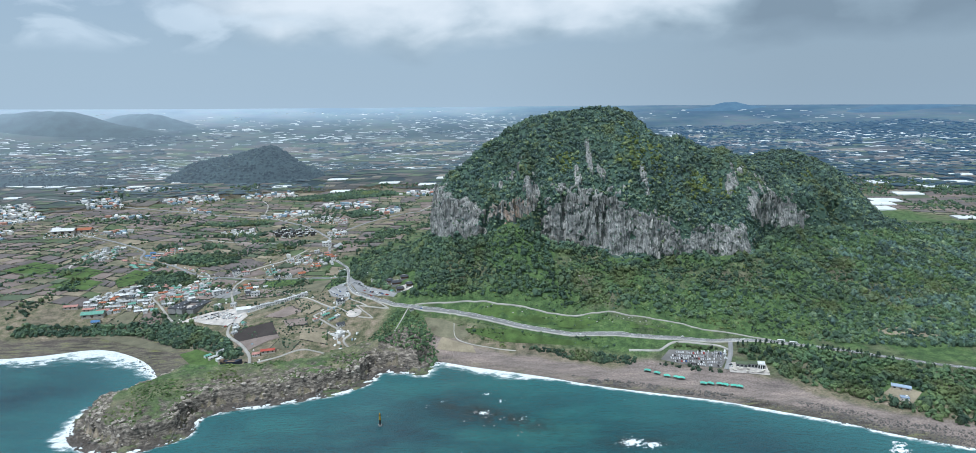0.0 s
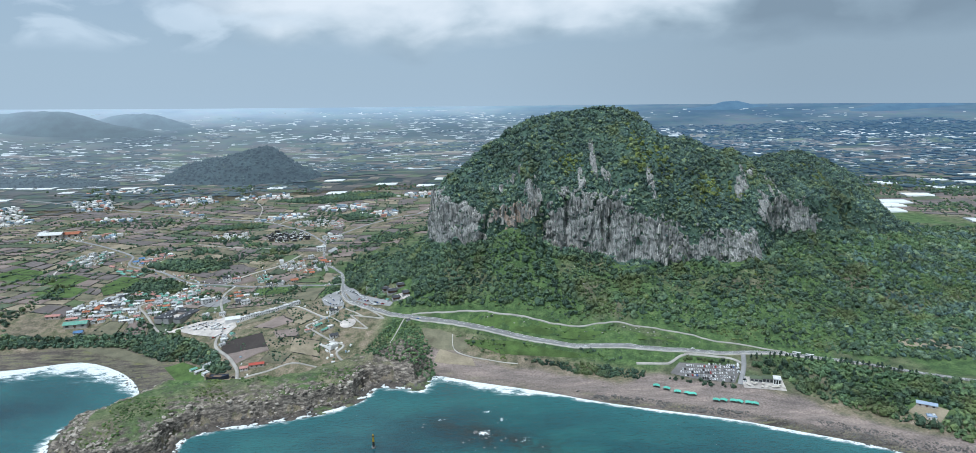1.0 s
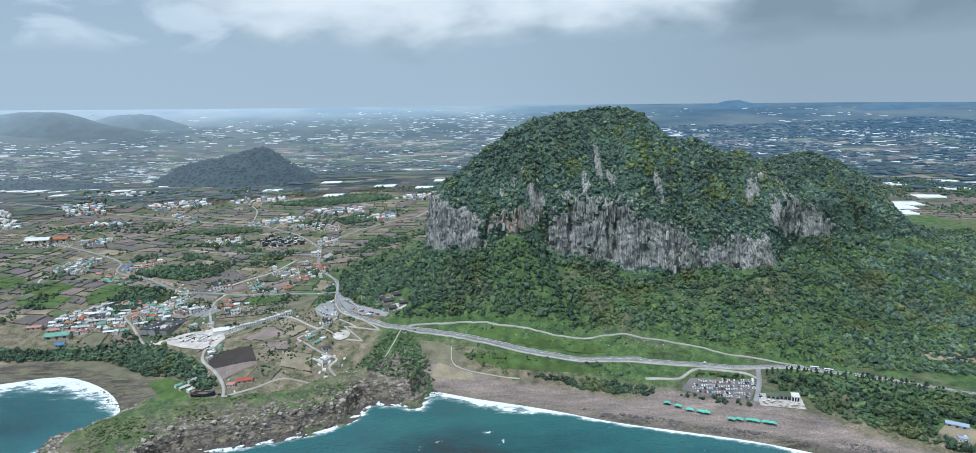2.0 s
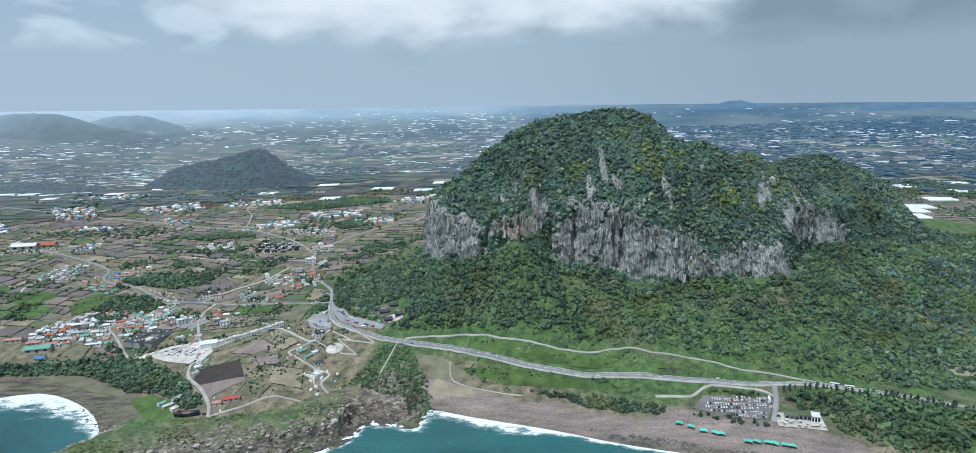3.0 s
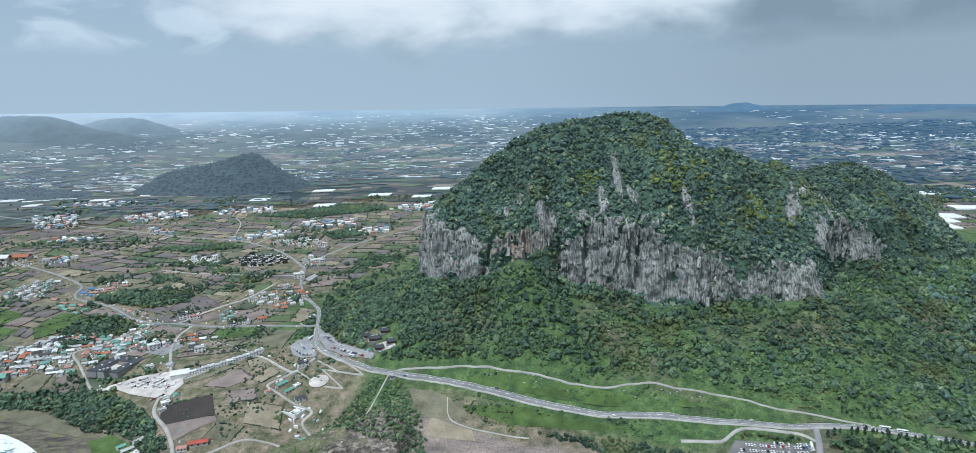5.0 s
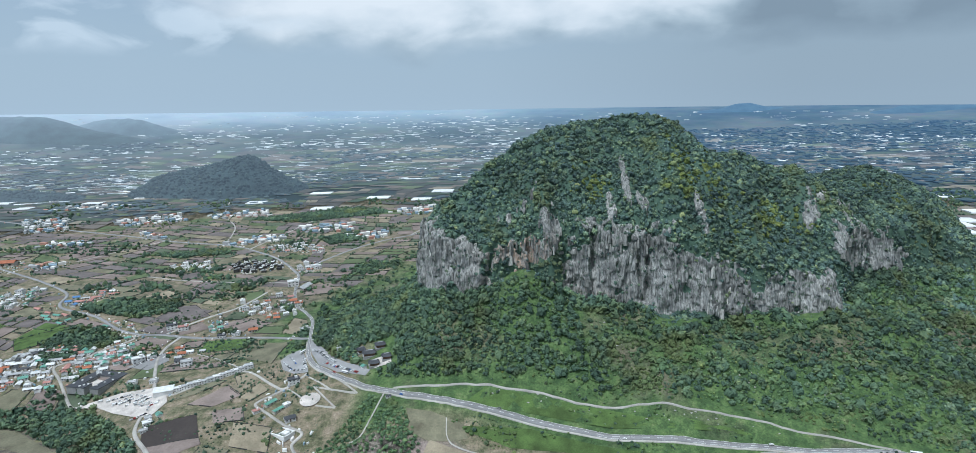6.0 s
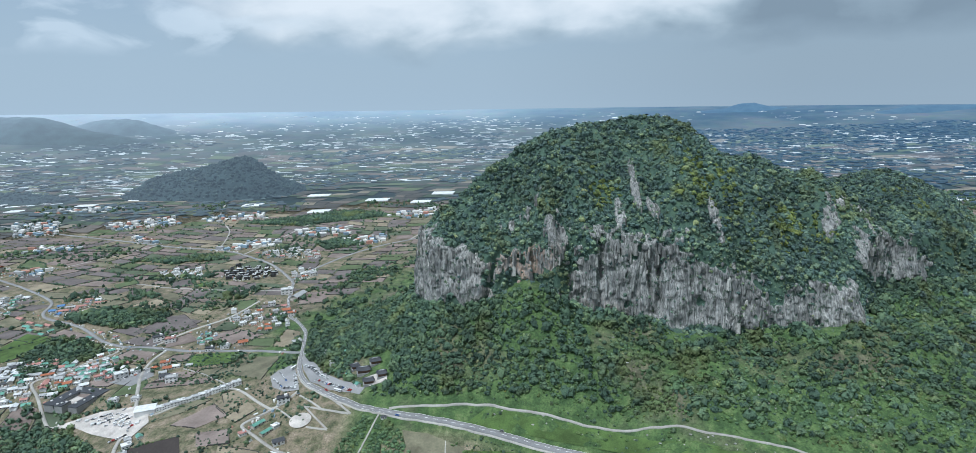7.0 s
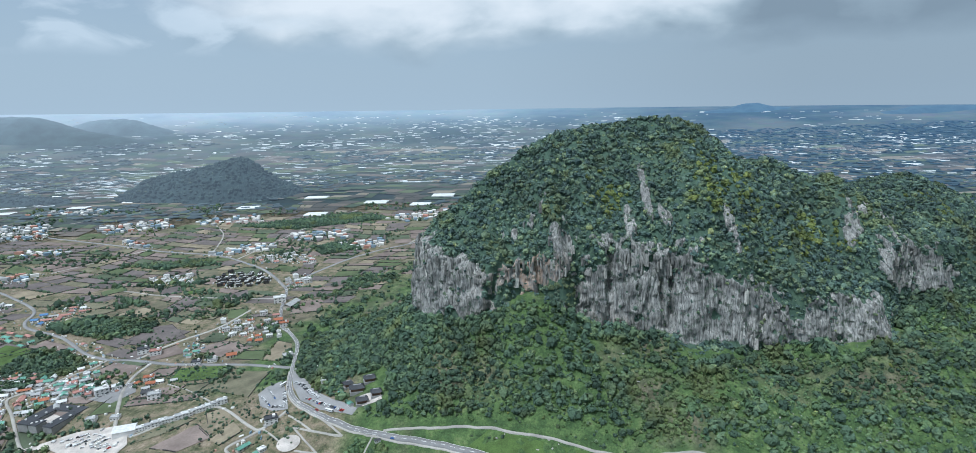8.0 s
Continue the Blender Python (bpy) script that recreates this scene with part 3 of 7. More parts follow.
    push = push + stone * bare * (0.35 + 0.65 * ease(0.2 - S, 0, 0.1)) - 3.0 * bare * ease(S, 0.07, 0.12)
    fade = ease(S, 0.0, 0.012) * ease(1.0 - S, 0.0, 0.22)
    x += wx / wl * push * fade
    y += wy / wl * push * fade
    # spurs and hollows of the wooded slopes
    z += fade * (9 * waves(x, y, 58, 14, 3) * ease(S, 0.1, 0.3) + (26 * waves(A, 14 * S, 52, 19, 2) + 9 * waves(A, 10 * S, 19, 20, 2)) * np.sin(np.clip(S, 0, 1) * math.pi) * front + 2.5 * waves(x, y, 13, 15, 2) * ease(S, 0.08, 0.15))
    bare = bare * ease(S + 0.008 * waves(A, z, 14, 27, 2), 0.006, 0.016)
    rust = np.exp(-((x - 30) / 30) ** 2) * ease(178 - z, 0, 12) + 0.45 * np.exp(-((x - 105) / 24) ** 2) * ease(120 - z, 0, 20)
    idx = np.arange(ns * nu).reshape(ns, nu)
    nxt = np.roll(idx, -1, axis=1)
    quads = np.stack([idx[:-1], nxt[:-1], nxt[1:], idx[1:]], -1).reshape(-1, 4)
    ob = mesh_of("mountain", co.reshape(-1, 3), quads, M_cliff, [("bare", bare), ("rust", rust)])
    return tagged(ob, "steep wooded lava dome with a grey columnar cliff", "mountain", kind="structure"), co, bare


mountain, MOUNT, MOUNT_BARE = make_mountain()

# ---- makers of trees ----
def crown_template(seed, level=1, squash=0.85, rough_=0.28):
    """A crown of radius one about its middle: a lumpy core; at level 2 with loose sprays of leaves round it."""
    bm = bmesh.new()
    bmesh.ops.create_icosphere(bm, subdivisions=1, radius=1.0)
    r = random.Random(seed)
    off = Vector((r.uniform(0, 50), r.uniform(0, 50), r.uniform(0, 50)))
    sx_, sy_ = r.uniform(0.75, 1.25), r.uniform(0.75, 1.25)
    for v in bm.verts:
        v.co *= 1 + 0.55 * noise.noise(v.co * 1.5 + off) + r.uniform(-rough_, rough_) * 0.8
        v.co = Vector((v.co.x * sx_, v.co.y * sy_, v.co.z * squash))
    if level > 1:
        for v in bm.verts:
            v.co *= 0.82
        for _ in range(19):
            up = Vector((r.gauss(0, 1), r.gauss(0, 1), r.gauss(0.35, 0.8))).normalized()
            at = Vector((up.x * sx_, up.y * sy_, up.z * squash)) * r.uniform(0.7, 1.08)
            face = (up + Vector((r.gauss(0, 0.45), r.gauss(0, 0.45), r.gauss(0.25, 0.4)))).normalized()
            e1 = face.cross(Vector((r.gauss(0, 1), r.gauss(0, 1), r.gauss(0, 1)))).normalized()
            e2 = face.cross(e1)
            size_ = r.uniform(0.32, 0.58)
            turn_ = r.uniform(0, 6.28)
            bm.faces.new([bm.verts.new(at + (e1 * math.cos(turn_ + a_) + e2 * math.sin(turn_ + a_)) * size_ * r.uniform(0.7, 1.3)) for a_ in (0, 2.1, 4.2)])
    bm.verts.index_update()
    co = np.array([tuple(v.co) for v in bm.verts])
    fa = np.array([[v.index for v in f.verts] for f in bm.faces])
    bm.free()
    return co, fa


def canopy(name, x, y, z, r, mat, label, level=2, squash=0.85, seed=0, soft=False):
    """Many crowns in one mesh."""
    kinds = [crown_template(seed * 20 + k, level, squash) for k in range(12)]
    rs = np.random.RandomState(seed)
    n = len(x)
    turn, pick = rs.rand(n) * 6.283, rs.randint(0, 12, n)
    cos, fas, tones, base = [], [], [], 0
    for k, (co, fa) in enumerate(kinds):
        m = np.nonzero(pick == k)[0]
        if not len(m):
            continue
        c, s = np.cos(turn[m])[:, None], np.sin(turn[m])[:, None]
        px = (co[:, 0] * c - co[:, 1] * s) * r[m, None] + x[m, None]
        py = (co[:, 0] * s + co[:, 1] * c) * r[m, None] + y[m, None]
        pz = co[None, :, 2] * r[m, None] * (0.85 + 0.4 * rs.rand(len(m), 1)) + z[m, None]
        cos.append(np.stack([px, py, pz], -1).reshape(-1, 3))
        fas.append((fa[None] + (np.arange(len(m)) * len(co))[:, None, None] + base).reshape(-1, 3))
        tones.append(np.repeat(rs.rand(len(m)), len(co)))
        base += len(m) * len(co)
    ob = mesh_of(name, np.concatenate(cos), np.concatenate(fas), mat, [("tone", np.concatenate(tones))], soft)
    return tagged(ob, label, "woods", kind="stuff")


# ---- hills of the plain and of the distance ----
# leaf tones lean to blue to imitate air haze over the hill
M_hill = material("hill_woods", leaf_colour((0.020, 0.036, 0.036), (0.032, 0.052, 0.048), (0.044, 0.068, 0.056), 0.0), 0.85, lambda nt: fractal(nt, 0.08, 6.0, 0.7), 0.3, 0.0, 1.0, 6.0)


def hill(name, label, cx, cy, tops, deep, mat, sink=6.0, n=90, woods=0):
    """A hill whose crest runs across the view: tops are (offset along x, height above its foot)."""
    xs = np.linspace(tops[0][0], tops[-1][0], n)
    crest = np.interp(xs, [t[0] for t in tops], [t[1] for t in tops])
    ys = np.linspace(-1, 1, 44)
    X, V = np.meshgrid(xs, ys)
    H = np.tile(crest, (44, 1)) * np.cos(V * math.pi / 2) ** 1.25
    reach = deep * (0.35 + 0.65 * np.sqrt(np.maximum(crest, 1) / max(crest.max(), 1)))
    Y = V * reach
    size = (tops[-1][0] - tops[0][0]) / 9
    H = H * (1 + 0.22 * waves(X, Y, size, 3, 4)) - sink * (1 - np.clip(H / (0.15 * crest.max()), 0, 1))
    base = ground_z((X + cx).ravel(), (Y + cy).ravel()).reshape(X.shape)
    idx = np.arange(n * 44).reshape(44, n)
    quads = np.stack([idx[:-1, :-1], idx[:-1, 1:], idx[1:, 1:], idx[1:, :-1]], -1).reshape(-1, 4)
    co = np.stack([X + cx, Y + cy, base + H], -1).reshape(-1, 3)
    if woods:
        pick_ = np.random.RandomState(len(label)).choice(len(co), woods)
        q = co[pick_] + np.random.RandomState(5).uniform(-5, 5, (woods, 3)) * (1, 1, 0.1)
        keep_ = (H.reshape(-1)[pick_] > 2) & (q[:, 1] < cy + 60)
        q = q[keep_]
        canopy("hill_woods", q[:, 0], q[:, 1], q[:, 2] + 0.5, np.random.RandomState(6).uniform(2.5, 5.5, len(q)), mat, "dark woods that cover the hill", 1, 0.9, 41)
    return tagged(mesh_of(name, co, quads, mat), label, "hill", kind="structure")


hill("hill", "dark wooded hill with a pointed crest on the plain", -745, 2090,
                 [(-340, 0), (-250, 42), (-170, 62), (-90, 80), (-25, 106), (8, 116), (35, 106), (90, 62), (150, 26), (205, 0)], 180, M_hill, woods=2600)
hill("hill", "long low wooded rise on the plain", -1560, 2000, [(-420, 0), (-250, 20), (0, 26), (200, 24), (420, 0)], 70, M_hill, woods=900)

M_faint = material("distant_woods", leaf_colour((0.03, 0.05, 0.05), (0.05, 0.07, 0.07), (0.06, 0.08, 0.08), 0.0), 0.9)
# blue emission stands in for the haze in front of these hills
haze_emission(M_faint, 1700.0, 4700.0, 0.38)
haze_emission(M_hill, 1300.0, 3900.0, 0.50)
M_pale_hill = material("hazed_far_woods", leaf_colour((0.03, 0.05, 0.05), (0.05, 0.07, 0.07), (0.06, 0.08, 0.08), 0.0), 0.9)
haze_emission(M_pale_hill, 1700.0, 4700.0, 0.52)
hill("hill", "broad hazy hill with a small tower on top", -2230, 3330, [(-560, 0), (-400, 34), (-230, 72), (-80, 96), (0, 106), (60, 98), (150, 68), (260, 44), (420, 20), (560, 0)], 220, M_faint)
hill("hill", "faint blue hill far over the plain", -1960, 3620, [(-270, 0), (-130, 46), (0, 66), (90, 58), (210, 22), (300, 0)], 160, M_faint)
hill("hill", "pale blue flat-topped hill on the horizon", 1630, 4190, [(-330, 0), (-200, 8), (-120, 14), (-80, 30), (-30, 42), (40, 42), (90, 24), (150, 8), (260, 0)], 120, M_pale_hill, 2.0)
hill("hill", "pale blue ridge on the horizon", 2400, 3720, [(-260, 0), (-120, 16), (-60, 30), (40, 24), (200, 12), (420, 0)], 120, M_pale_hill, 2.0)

# ---- roads ----
M_asphalt = material("grey_asphalt", worn((0.30, 0.30, 0.30), 0.25, 0.05, 0.8), 0.9, None, 0.3)
M_track = material("pale_concrete_track", worn((0.47, 0.45, 0.41), 0.3, 0.05, 0.8), 0.9)
M_paving = material("pale_paving", worn((0.58, 0.535, 0.49), 0.35, 0.10, 0.9), 0.85)
M_line = material("white_road_paint", (0.72, 0.72, 0.70), 0.7)
M_gravel = material("grey_gravel_lot", worn((0.20, 0.19, 0.185), 0.35, 0.08, 1.2), 0.95)


def straight_line(line, n):
    """The points of a line with sharp corners, n steps a span."""
    out = [np.array(a, float) + (np.array(b, float) - np.array(a, float)) * k / n for a, b in zip(line, line[1:]) for k in range(n)]
    return out + [np.array(line[-1], float)]


def ribbon(name, line, width, mat, lift=0.5, label="", category="road", shift=0.0, parent=None, dashed=0, straight=False):
    """A strip of road draped over the ground along a smooth line."""
    p = np.array([tuple(v) for v in (straight_line(line, 10) if straight else rounded(line, 10))])
    d = np.gradient(p, axis=0)
    d /= np.linalg.norm(d, axis=1)[:, None] + 1e-9
    side = np.stack([-d[:, 1], d[:, 0]], -1)
    rows = []
    for k in (-0.5, -0.5, 0.0, 0.5, 0.5):
        q = p + side * (k * width + shift)
        rows.append(np.column_stack([q, ground_z(q[:, 0], q[:, 1]) + lift]))
    rows = np.array(rows)
    rows[:, :, 2] = rows[:, :, 2] * 0.8 + rows[:, :, 2].mean(axis=0) * 0.2
    rows[0, :, 2] -= 1.2
    rows[4, :, 2] -= 1.2
    n = len(p)
    idx = np.arange(5 * n).reshape(5, n)
    idx = idx[1:4] if parent else idx
    quads = np.stack([idx[:-1, :-1], idx[:-1, 1:], idx[1:, 1:], idx[1:, :-1]], -1)
    if dashed:
        quads = quads[:, ::dashed]
    ob = mesh_of(name, rows.reshape(-1, 3), quads.reshape(-1, 4), mat)
    if parent:
        ob.parent = parent
        return ob
    return tagged(ob, label, category, kind="structure")


MAIN = [(520, 585), (470, 608), (423, 632), (392, 651), (357, 669), (322, 680), (279, 685), (235, 689), (183, 695), (130, 706), (69, 723), (25, 736), (-21, 752), (-61, 764), (-103, 774),
        (-141, 791), (-167, 809), (-188, 830), (-200, 852), (-208, 885), (-217, 924), (-233, 983), (-255, 1024), (-272, 1047), (-291, 1102), (-309, 1182), (-319, 1206)]
NORTH = [(-319, 1206), (-355, 1263), (-392, 1310), (-457, 1367), (-517, 1405), (-582, 1421), (-653, 1445), (-750, 1488), (-883, 1540), (-1015, 1598), (-1250, 1700)]
NORTH_EAST = [(-319, 1206), (-309, 1244), (-291, 1285), (-255, 1357), (-219, 1403), (-163, 1452), (-60, 1560)]
WEST = [(-212, 894), (-253, 922), (-307, 938), (-347, 947), (-386, 957), (-416, 965), (-447, 968)]
VILLAGE = [(-447, 968), (-481, 983), (-525, 1018), (-552, 1035), (-598, 1055), (-621, 1076), (-640, 1120), (-720, 1180), (-900, 1290)]
SLOPE = [(-447, 966), (-452, 948), (-470, 925), (-480, 905), (-500, 885), (-478, 860), (-442, 819), (-430, 810)]
DIAGONAL = [(-414, 968), (-398, 994), (-380, 1018), (-357, 1045), (-343, 1080), (-335, 1110)]
SOUTH = [(-391, 958), (-394, 927), (-387, 893), (-372, 859), (-352, 818), (-345, 790), (-337, 753), (-306, 716), (-282, 679), (-276, 662)]
CAPE_TRACK = [(-276, 662), (-267, 668), (-247, 678), (-228, 691), (-204, 693), (-190, 690)]
UPPER = [(328, 682), (307, 689), (271, 702), (232, 714), (191, 723), (161, 730), (136, 735), (85, 742), (46, 753), (-4, 765), (-34, 772), (-69, 775), (-98, 776)]
LOOP = [(160, 676), (189, 673), (197, 674), (212, 683), (228, 684), (262, 678), (273, 668)]
DOWN = [(280, 682), (272, 660), (256, 630)]
TERRACE = [(-352, 818), (-326, 805), (-291, 833), (-264, 838), (-222, 804), (-209, 799), (-193, 818)]
LANE = [(-168, 706), (-182, 724), (-177, 739), (-193, 746), (-213, 758), (-230, 772), (-219, 788), (-209, 799)]
ROADS = [MAIN, NORTH, NORTH_EAST, WEST, VILLAGE, SLOPE, DIAGONAL, SOUTH, CAPE_TRACK, UPPER, LOOP, DOWN, TERRACE, LANE]

main_road = ribbon("road", MAIN, 4.2, M_asphalt, 0.75, "two-lane grey asphalt coast road with white lines")
ribbon("centre_line", MAIN, 0.22, M_line, 0.95, parent=main_road, dashed=2)
ribbon("edge_line", MAIN, 0.2, M_line, 0.95, shift=1.85, parent=main_road)
ribbon("edge_line", MAIN, 0.2, M_line, 0.95, shift=-1.85, parent=main_road)
ribbon("pavement", MAIN[3:20], 1.1, M_track, 0.85, "narrow pale pavement beside the coast road", "pavement", 2.9)
for line, w, m, label in ((NORTH, 4.8, M_asphalt, "grey asphalt road across the fields"), (NORTH_EAST, 4.6, M_asphalt, "grey asphalt road past the woods"),
                          (WEST, 4.8, M_asphalt, "grey asphalt road to the village"), (VILLAGE, 4.2, M_asphalt, "grey asphalt village road"),
                          (SLOPE, 3.0, M_track, "pale concrete village lane"), (DIAGONAL, 3.2, M_track, "pale concrete farm road"),
                          (SOUTH, 3.6, M_track, "pale concrete road down to the shore"), (CAPE_TRACK, 2.0, M_track, "pale footpath over the cape"),
                          (UPPER, 1.6, M_track, "pale track along the foot of the slope"), (LOOP, 2.8, M_track, "pale looping lane behind the beach"),
                          (DOWN, 5.0, M_asphalt, "short asphalt road down to the beach"), (TERRACE, 2.6, M_track, "pale concrete lane beside the terraces"),
                          (LANE, 2.6, M_track, "pale concrete lane to the shore houses")):
    ribbon("road", line, w, m, 0.65, label)
FOOTPATHS = [[(-209, 799), (-190, 782), (-184, 779)], [(-189, 811), (-162, 787), (-135, 777)], [(-169, 810), (-133, 777)], [(-133, 777), (-160, 786), (-180, 794), (-166, 779), (-152, 765)],
             [(-105, 776), (-113, 754), (-120, 725), (-130, 720)], [(-172, 770), (-152, 765)], [(30, 700), (4, 706), (-40, 722), (-46, 745)],
             [(-345, 902), (-318, 885), (-290, 862), (-264, 838)], [(-700, 1120), (-720, 1040), (-690, 990)], [(-560, 1200), (-500, 1180), (-430, 1165), (-300, 1150)],
             [(-740, 1300), (-700, 1360), (-653, 1445)], [(-457, 1367), (-430, 1480), (-400, 1620), (-330, 1800)], [(-1010, 1600), (-930, 1750), (-820, 1900)], [(-520, 1410), (-560, 1560), (-640, 1700), (-700, 1880)],
             [(-163, 1452), (-110, 1640), (-160, 1850)]]
for line in FOOTPATHS:
    ribbon("path", line, 0.9 if line[0][0] > 0 else 1.4 if line[0][1] < 910 else 3.0, M_track, 0.6, "narrow pale footpath through grass", "path", straight=line[0][1] < 830 and line[0][0] < -130)


def lot(name, line, mat, label, category, lift=0.55, step=5.0):
    """A flat-topped paved area with the outline given, draped over the ground."""
    x0, x1 = min(p[0] for p in line), max(p[0] for p in line)
    y0, y1 = min(p[1] for p in line), max(p[1] for p in line)
    bm = bmesh.new()
    ring = [bm.verts.new((x, y, 0)) for x, y in line]
    bm.faces.new(ring)
    for axis, lo, hi in ((0, x0, x1), (1, y0, y1)):
        k = lo + step
        while k < hi:
            co, no = [0, 0, 0], [0, 0, 0]
            co[axis], no[axis] = k, 1
            bmesh.ops.bisect_plane(bm, geom=bm.verts[:] + bm.edges[:] + bm.faces[:], plane_co=co, plane_no=no)
            k += step
    bmesh.ops.triangulate(bm, faces=bm.faces[:])
    zs = ground_z([v.co.x for v in bm.verts], [v.co.y for v in bm.verts]) + lift
    for v, z in zip(bm.verts, zs):
        v.co.z = z
    me = bpy.data.meshes.new(name)
    bm.normal_update()
    if sum(f.normal.z for f in bm.faces) < 0:
        bmesh.ops.reverse_faces(bm, faces=bm.faces[:])
    bm.to_mesh(me)
    bm.free()
    me.materials.append(mat)
    return tagged(new(name, me), label, category, kind="structure")


LOT_A = [(-207, 880), (-203, 884), (-190, 862), (-172, 838), (-150, 816), (-124, 800), (-128, 794), (-160, 808), (-183, 828), (-196, 850)]
LOT_B = [(-213, 868), (-209, 862), (-196, 832), (-192, 820), (-207, 821), (-222, 832), (-231, 852), (-226, 862)]
PLAZA = [(-436, 812), (-391, 824), (-352, 824), (-333, 806), (-325, 792), (-333, 772), (-352, 778), (-378, 790), (-405, 806)]
BEACH_LOT = [(206, 673), (238, 669), (266, 664), (262, 648), (252, 633), (222, 642), (192, 658)]
VILLAGE_LOT = [(-415, 880), (-385, 915), (-372, 890), (-385, 868)]
lot("parking_lot", LOT_A, M_asphalt, "grey asphalt parking lot beside the coast road", "parking lot")
lot("parking_lot", LOT_B, M_asphalt, "looped asphalt parking lot below the junction", "parking lot")
lot("plaza", PLAZA, M_paving, "pale paved plaza with parked cars", "plaza", 0.8)
lot("parking_lot", BEACH_LOT, M_gravel, "grey gravel parking lot behind the beach", "parking lot")
lot("parking_lot", VILLAGE_LOT, M_asphalt, "grey asphalt yard beside the village road", "parking lot", 0.6)
lot("circle_plaza", [(-179 + 10 * math.cos(a * math.pi / 12), 777 + 8 * math.sin(a * math.pi / 12)) for a in range(24)], M_paving, "round pale paved plaza", "plaza", 1.1)
lot("forecourt", [(262, 644), (300, 632), (296, 612), (258, 624)], M_paving, "pale sandy forecourt of the beach house", "yard", 0.6)

# ---- fields ----
M_soil = material("dark_soil", worn((0.172, 0.150, 0.144), 0.35, 0.05, 0.5), 0.95)
M_black_soil = material("black_wet_soil", worn((0.055, 0.046, 0.042), 0.3, 0.04, 0.5), 0.95)
M_brown = material("brown_soil", worn((0.262, 0.212, 0.188), 0.35, 0.05, 0.5), 0.95)
M_tan = material("dry_stubble", worn((0.32, 0.275, 0.195), 0.35, 0.06, 0.6), 0.95)
M_crop = material("green_crop", worn((0.125, 0.165, 0.080), 0.35, 0.05, 0.5), 0.9)
M_dark_crop = material("dark_green_crop", worn((0.110, 0.140, 0.088), 0.35, 0.05, 0.5), 0.9)
M_olive = material("olive_grass", worn((0.205, 0.195, 0.130), 0.4, 0.06, 0.5), 0.9)
M_lime = material("bright_grass", worn((0.100, 0.165, 0.046), 0.5, 0.07, 0.9), 0.9)
FIELD_LOOKS = [(M_soil, "dark ploughed soil field"), (M_brown, "brown tilled soil field"), (M_tan, "dry straw-coloured field"), (M_crop, "green crop field"),
               (M_dark_crop, "dark green vegetable field"), (M_olive, "rough olive-green grass field")]


def field_grid(corners, lift, n=5):
    """Corners and faces of a draped four-sided field."""
    (ax, ay), (bx, by), (cx_, cy_), (dx, dy) = corners
    u, v = np.meshgrid(np.linspace(0, 1, n), np.linspace(0, 1, n))
    x = (ax * (1 - u) + bx * u) * (1 - v) + (dx * (1 - u) + cx_ * u) * v
    y = (ay * (1 - u) + by * u) * (1 - v) + (dy * (1 - u) + cy_ * u) * v
    z = ground_z(x.ravel(), y.ravel()) + lift
    idx = np.arange(n * n).reshape(n, n)
    return np.column_stack([x.ravel(), y.ravel(), z]), np.stack([idx[:-1, :-1], idx[:-1, 1:], idx[1:, 1:], idx[1:, :-1]], -1).reshape(-1, 4)


def field(corners, mat, label, lift=0.35):
    co, q = field_grid(corners, lift, 7)
    return tagged(mesh_of("field", co, q, mat), label, "field", "fields of the plain")


lot("grass_bank", [(-386, 722), (-367, 729), (-330, 702), (-316, 672), (-300, 645), (-314, 640), (-345, 675)], M_lime, "bright green grass bank beside the bay beach", "grass", 0.4)
lot("grass_bank", [(-640, 800), (-565, 799), (-519, 795), (-472, 785), (-394, 735), (-388, 726), (-454, 752), (-519, 784), (-565, 788), (-640, 790)], M_olive, "green grass strip between beach and grove", "grass", 0.4)
lot("dry_slope", [(-84, 756), (-60, 752), (-30, 738), (-26, 726), (-62, 724), (-76, 730)], M_olive, "dry scrub slope beside the knoll", "grass", 0.35)
lot("yard", [(386, 565), (408, 580), (421, 561), (397, 541)], M_tan, "sandy yard round the shore house", "yard", 0.4)
KEY_FIELDS = [([(-318, 726), (-262, 722), (-282, 762), (-332, 758)], M_black_soil, "dark ploughed field with a pale border track"),
    ([(-290, 694), (-257, 714), (-262, 722), (-318, 726)], M_brown, "brown tilled half of a field"),
    ([(-345, 905), (-290, 905), (-285, 932), (-350, 938)], M_lime, "bright green lawn field beside the road"),
    ([(-445, 938), (-402, 925), (-398, 950), (-436, 962)], M_brown, "brown tilled field at the road fork"),
    ([(-438, 962), (-402, 950), (-392, 955), (-425, 966)], M_dark_crop, "green field at the road fork"),
    ([(-395, 848), (-366, 850), (-372, 880), (-392, 882)], M_crop, "green lawn beside the dark-roofed hall"),
    ([(-452, 806), (-425, 812), (-440, 846), (-462, 838)], M_dark_crop, "green garden field in the village"),
    ([(-490, 815), (-458, 815), (-468, 845), (-492, 845)], M_brown, "bare brown field in the village"),
    ([(-535, 818), (-500, 816), (-500, 846), (-522, 848)], M_olive, "pale olive field in the village"),
    ([(-258, 742), (-232, 748), (-240, 768), (-268, 764)], M_brown, "brown terrace beside the lane")]
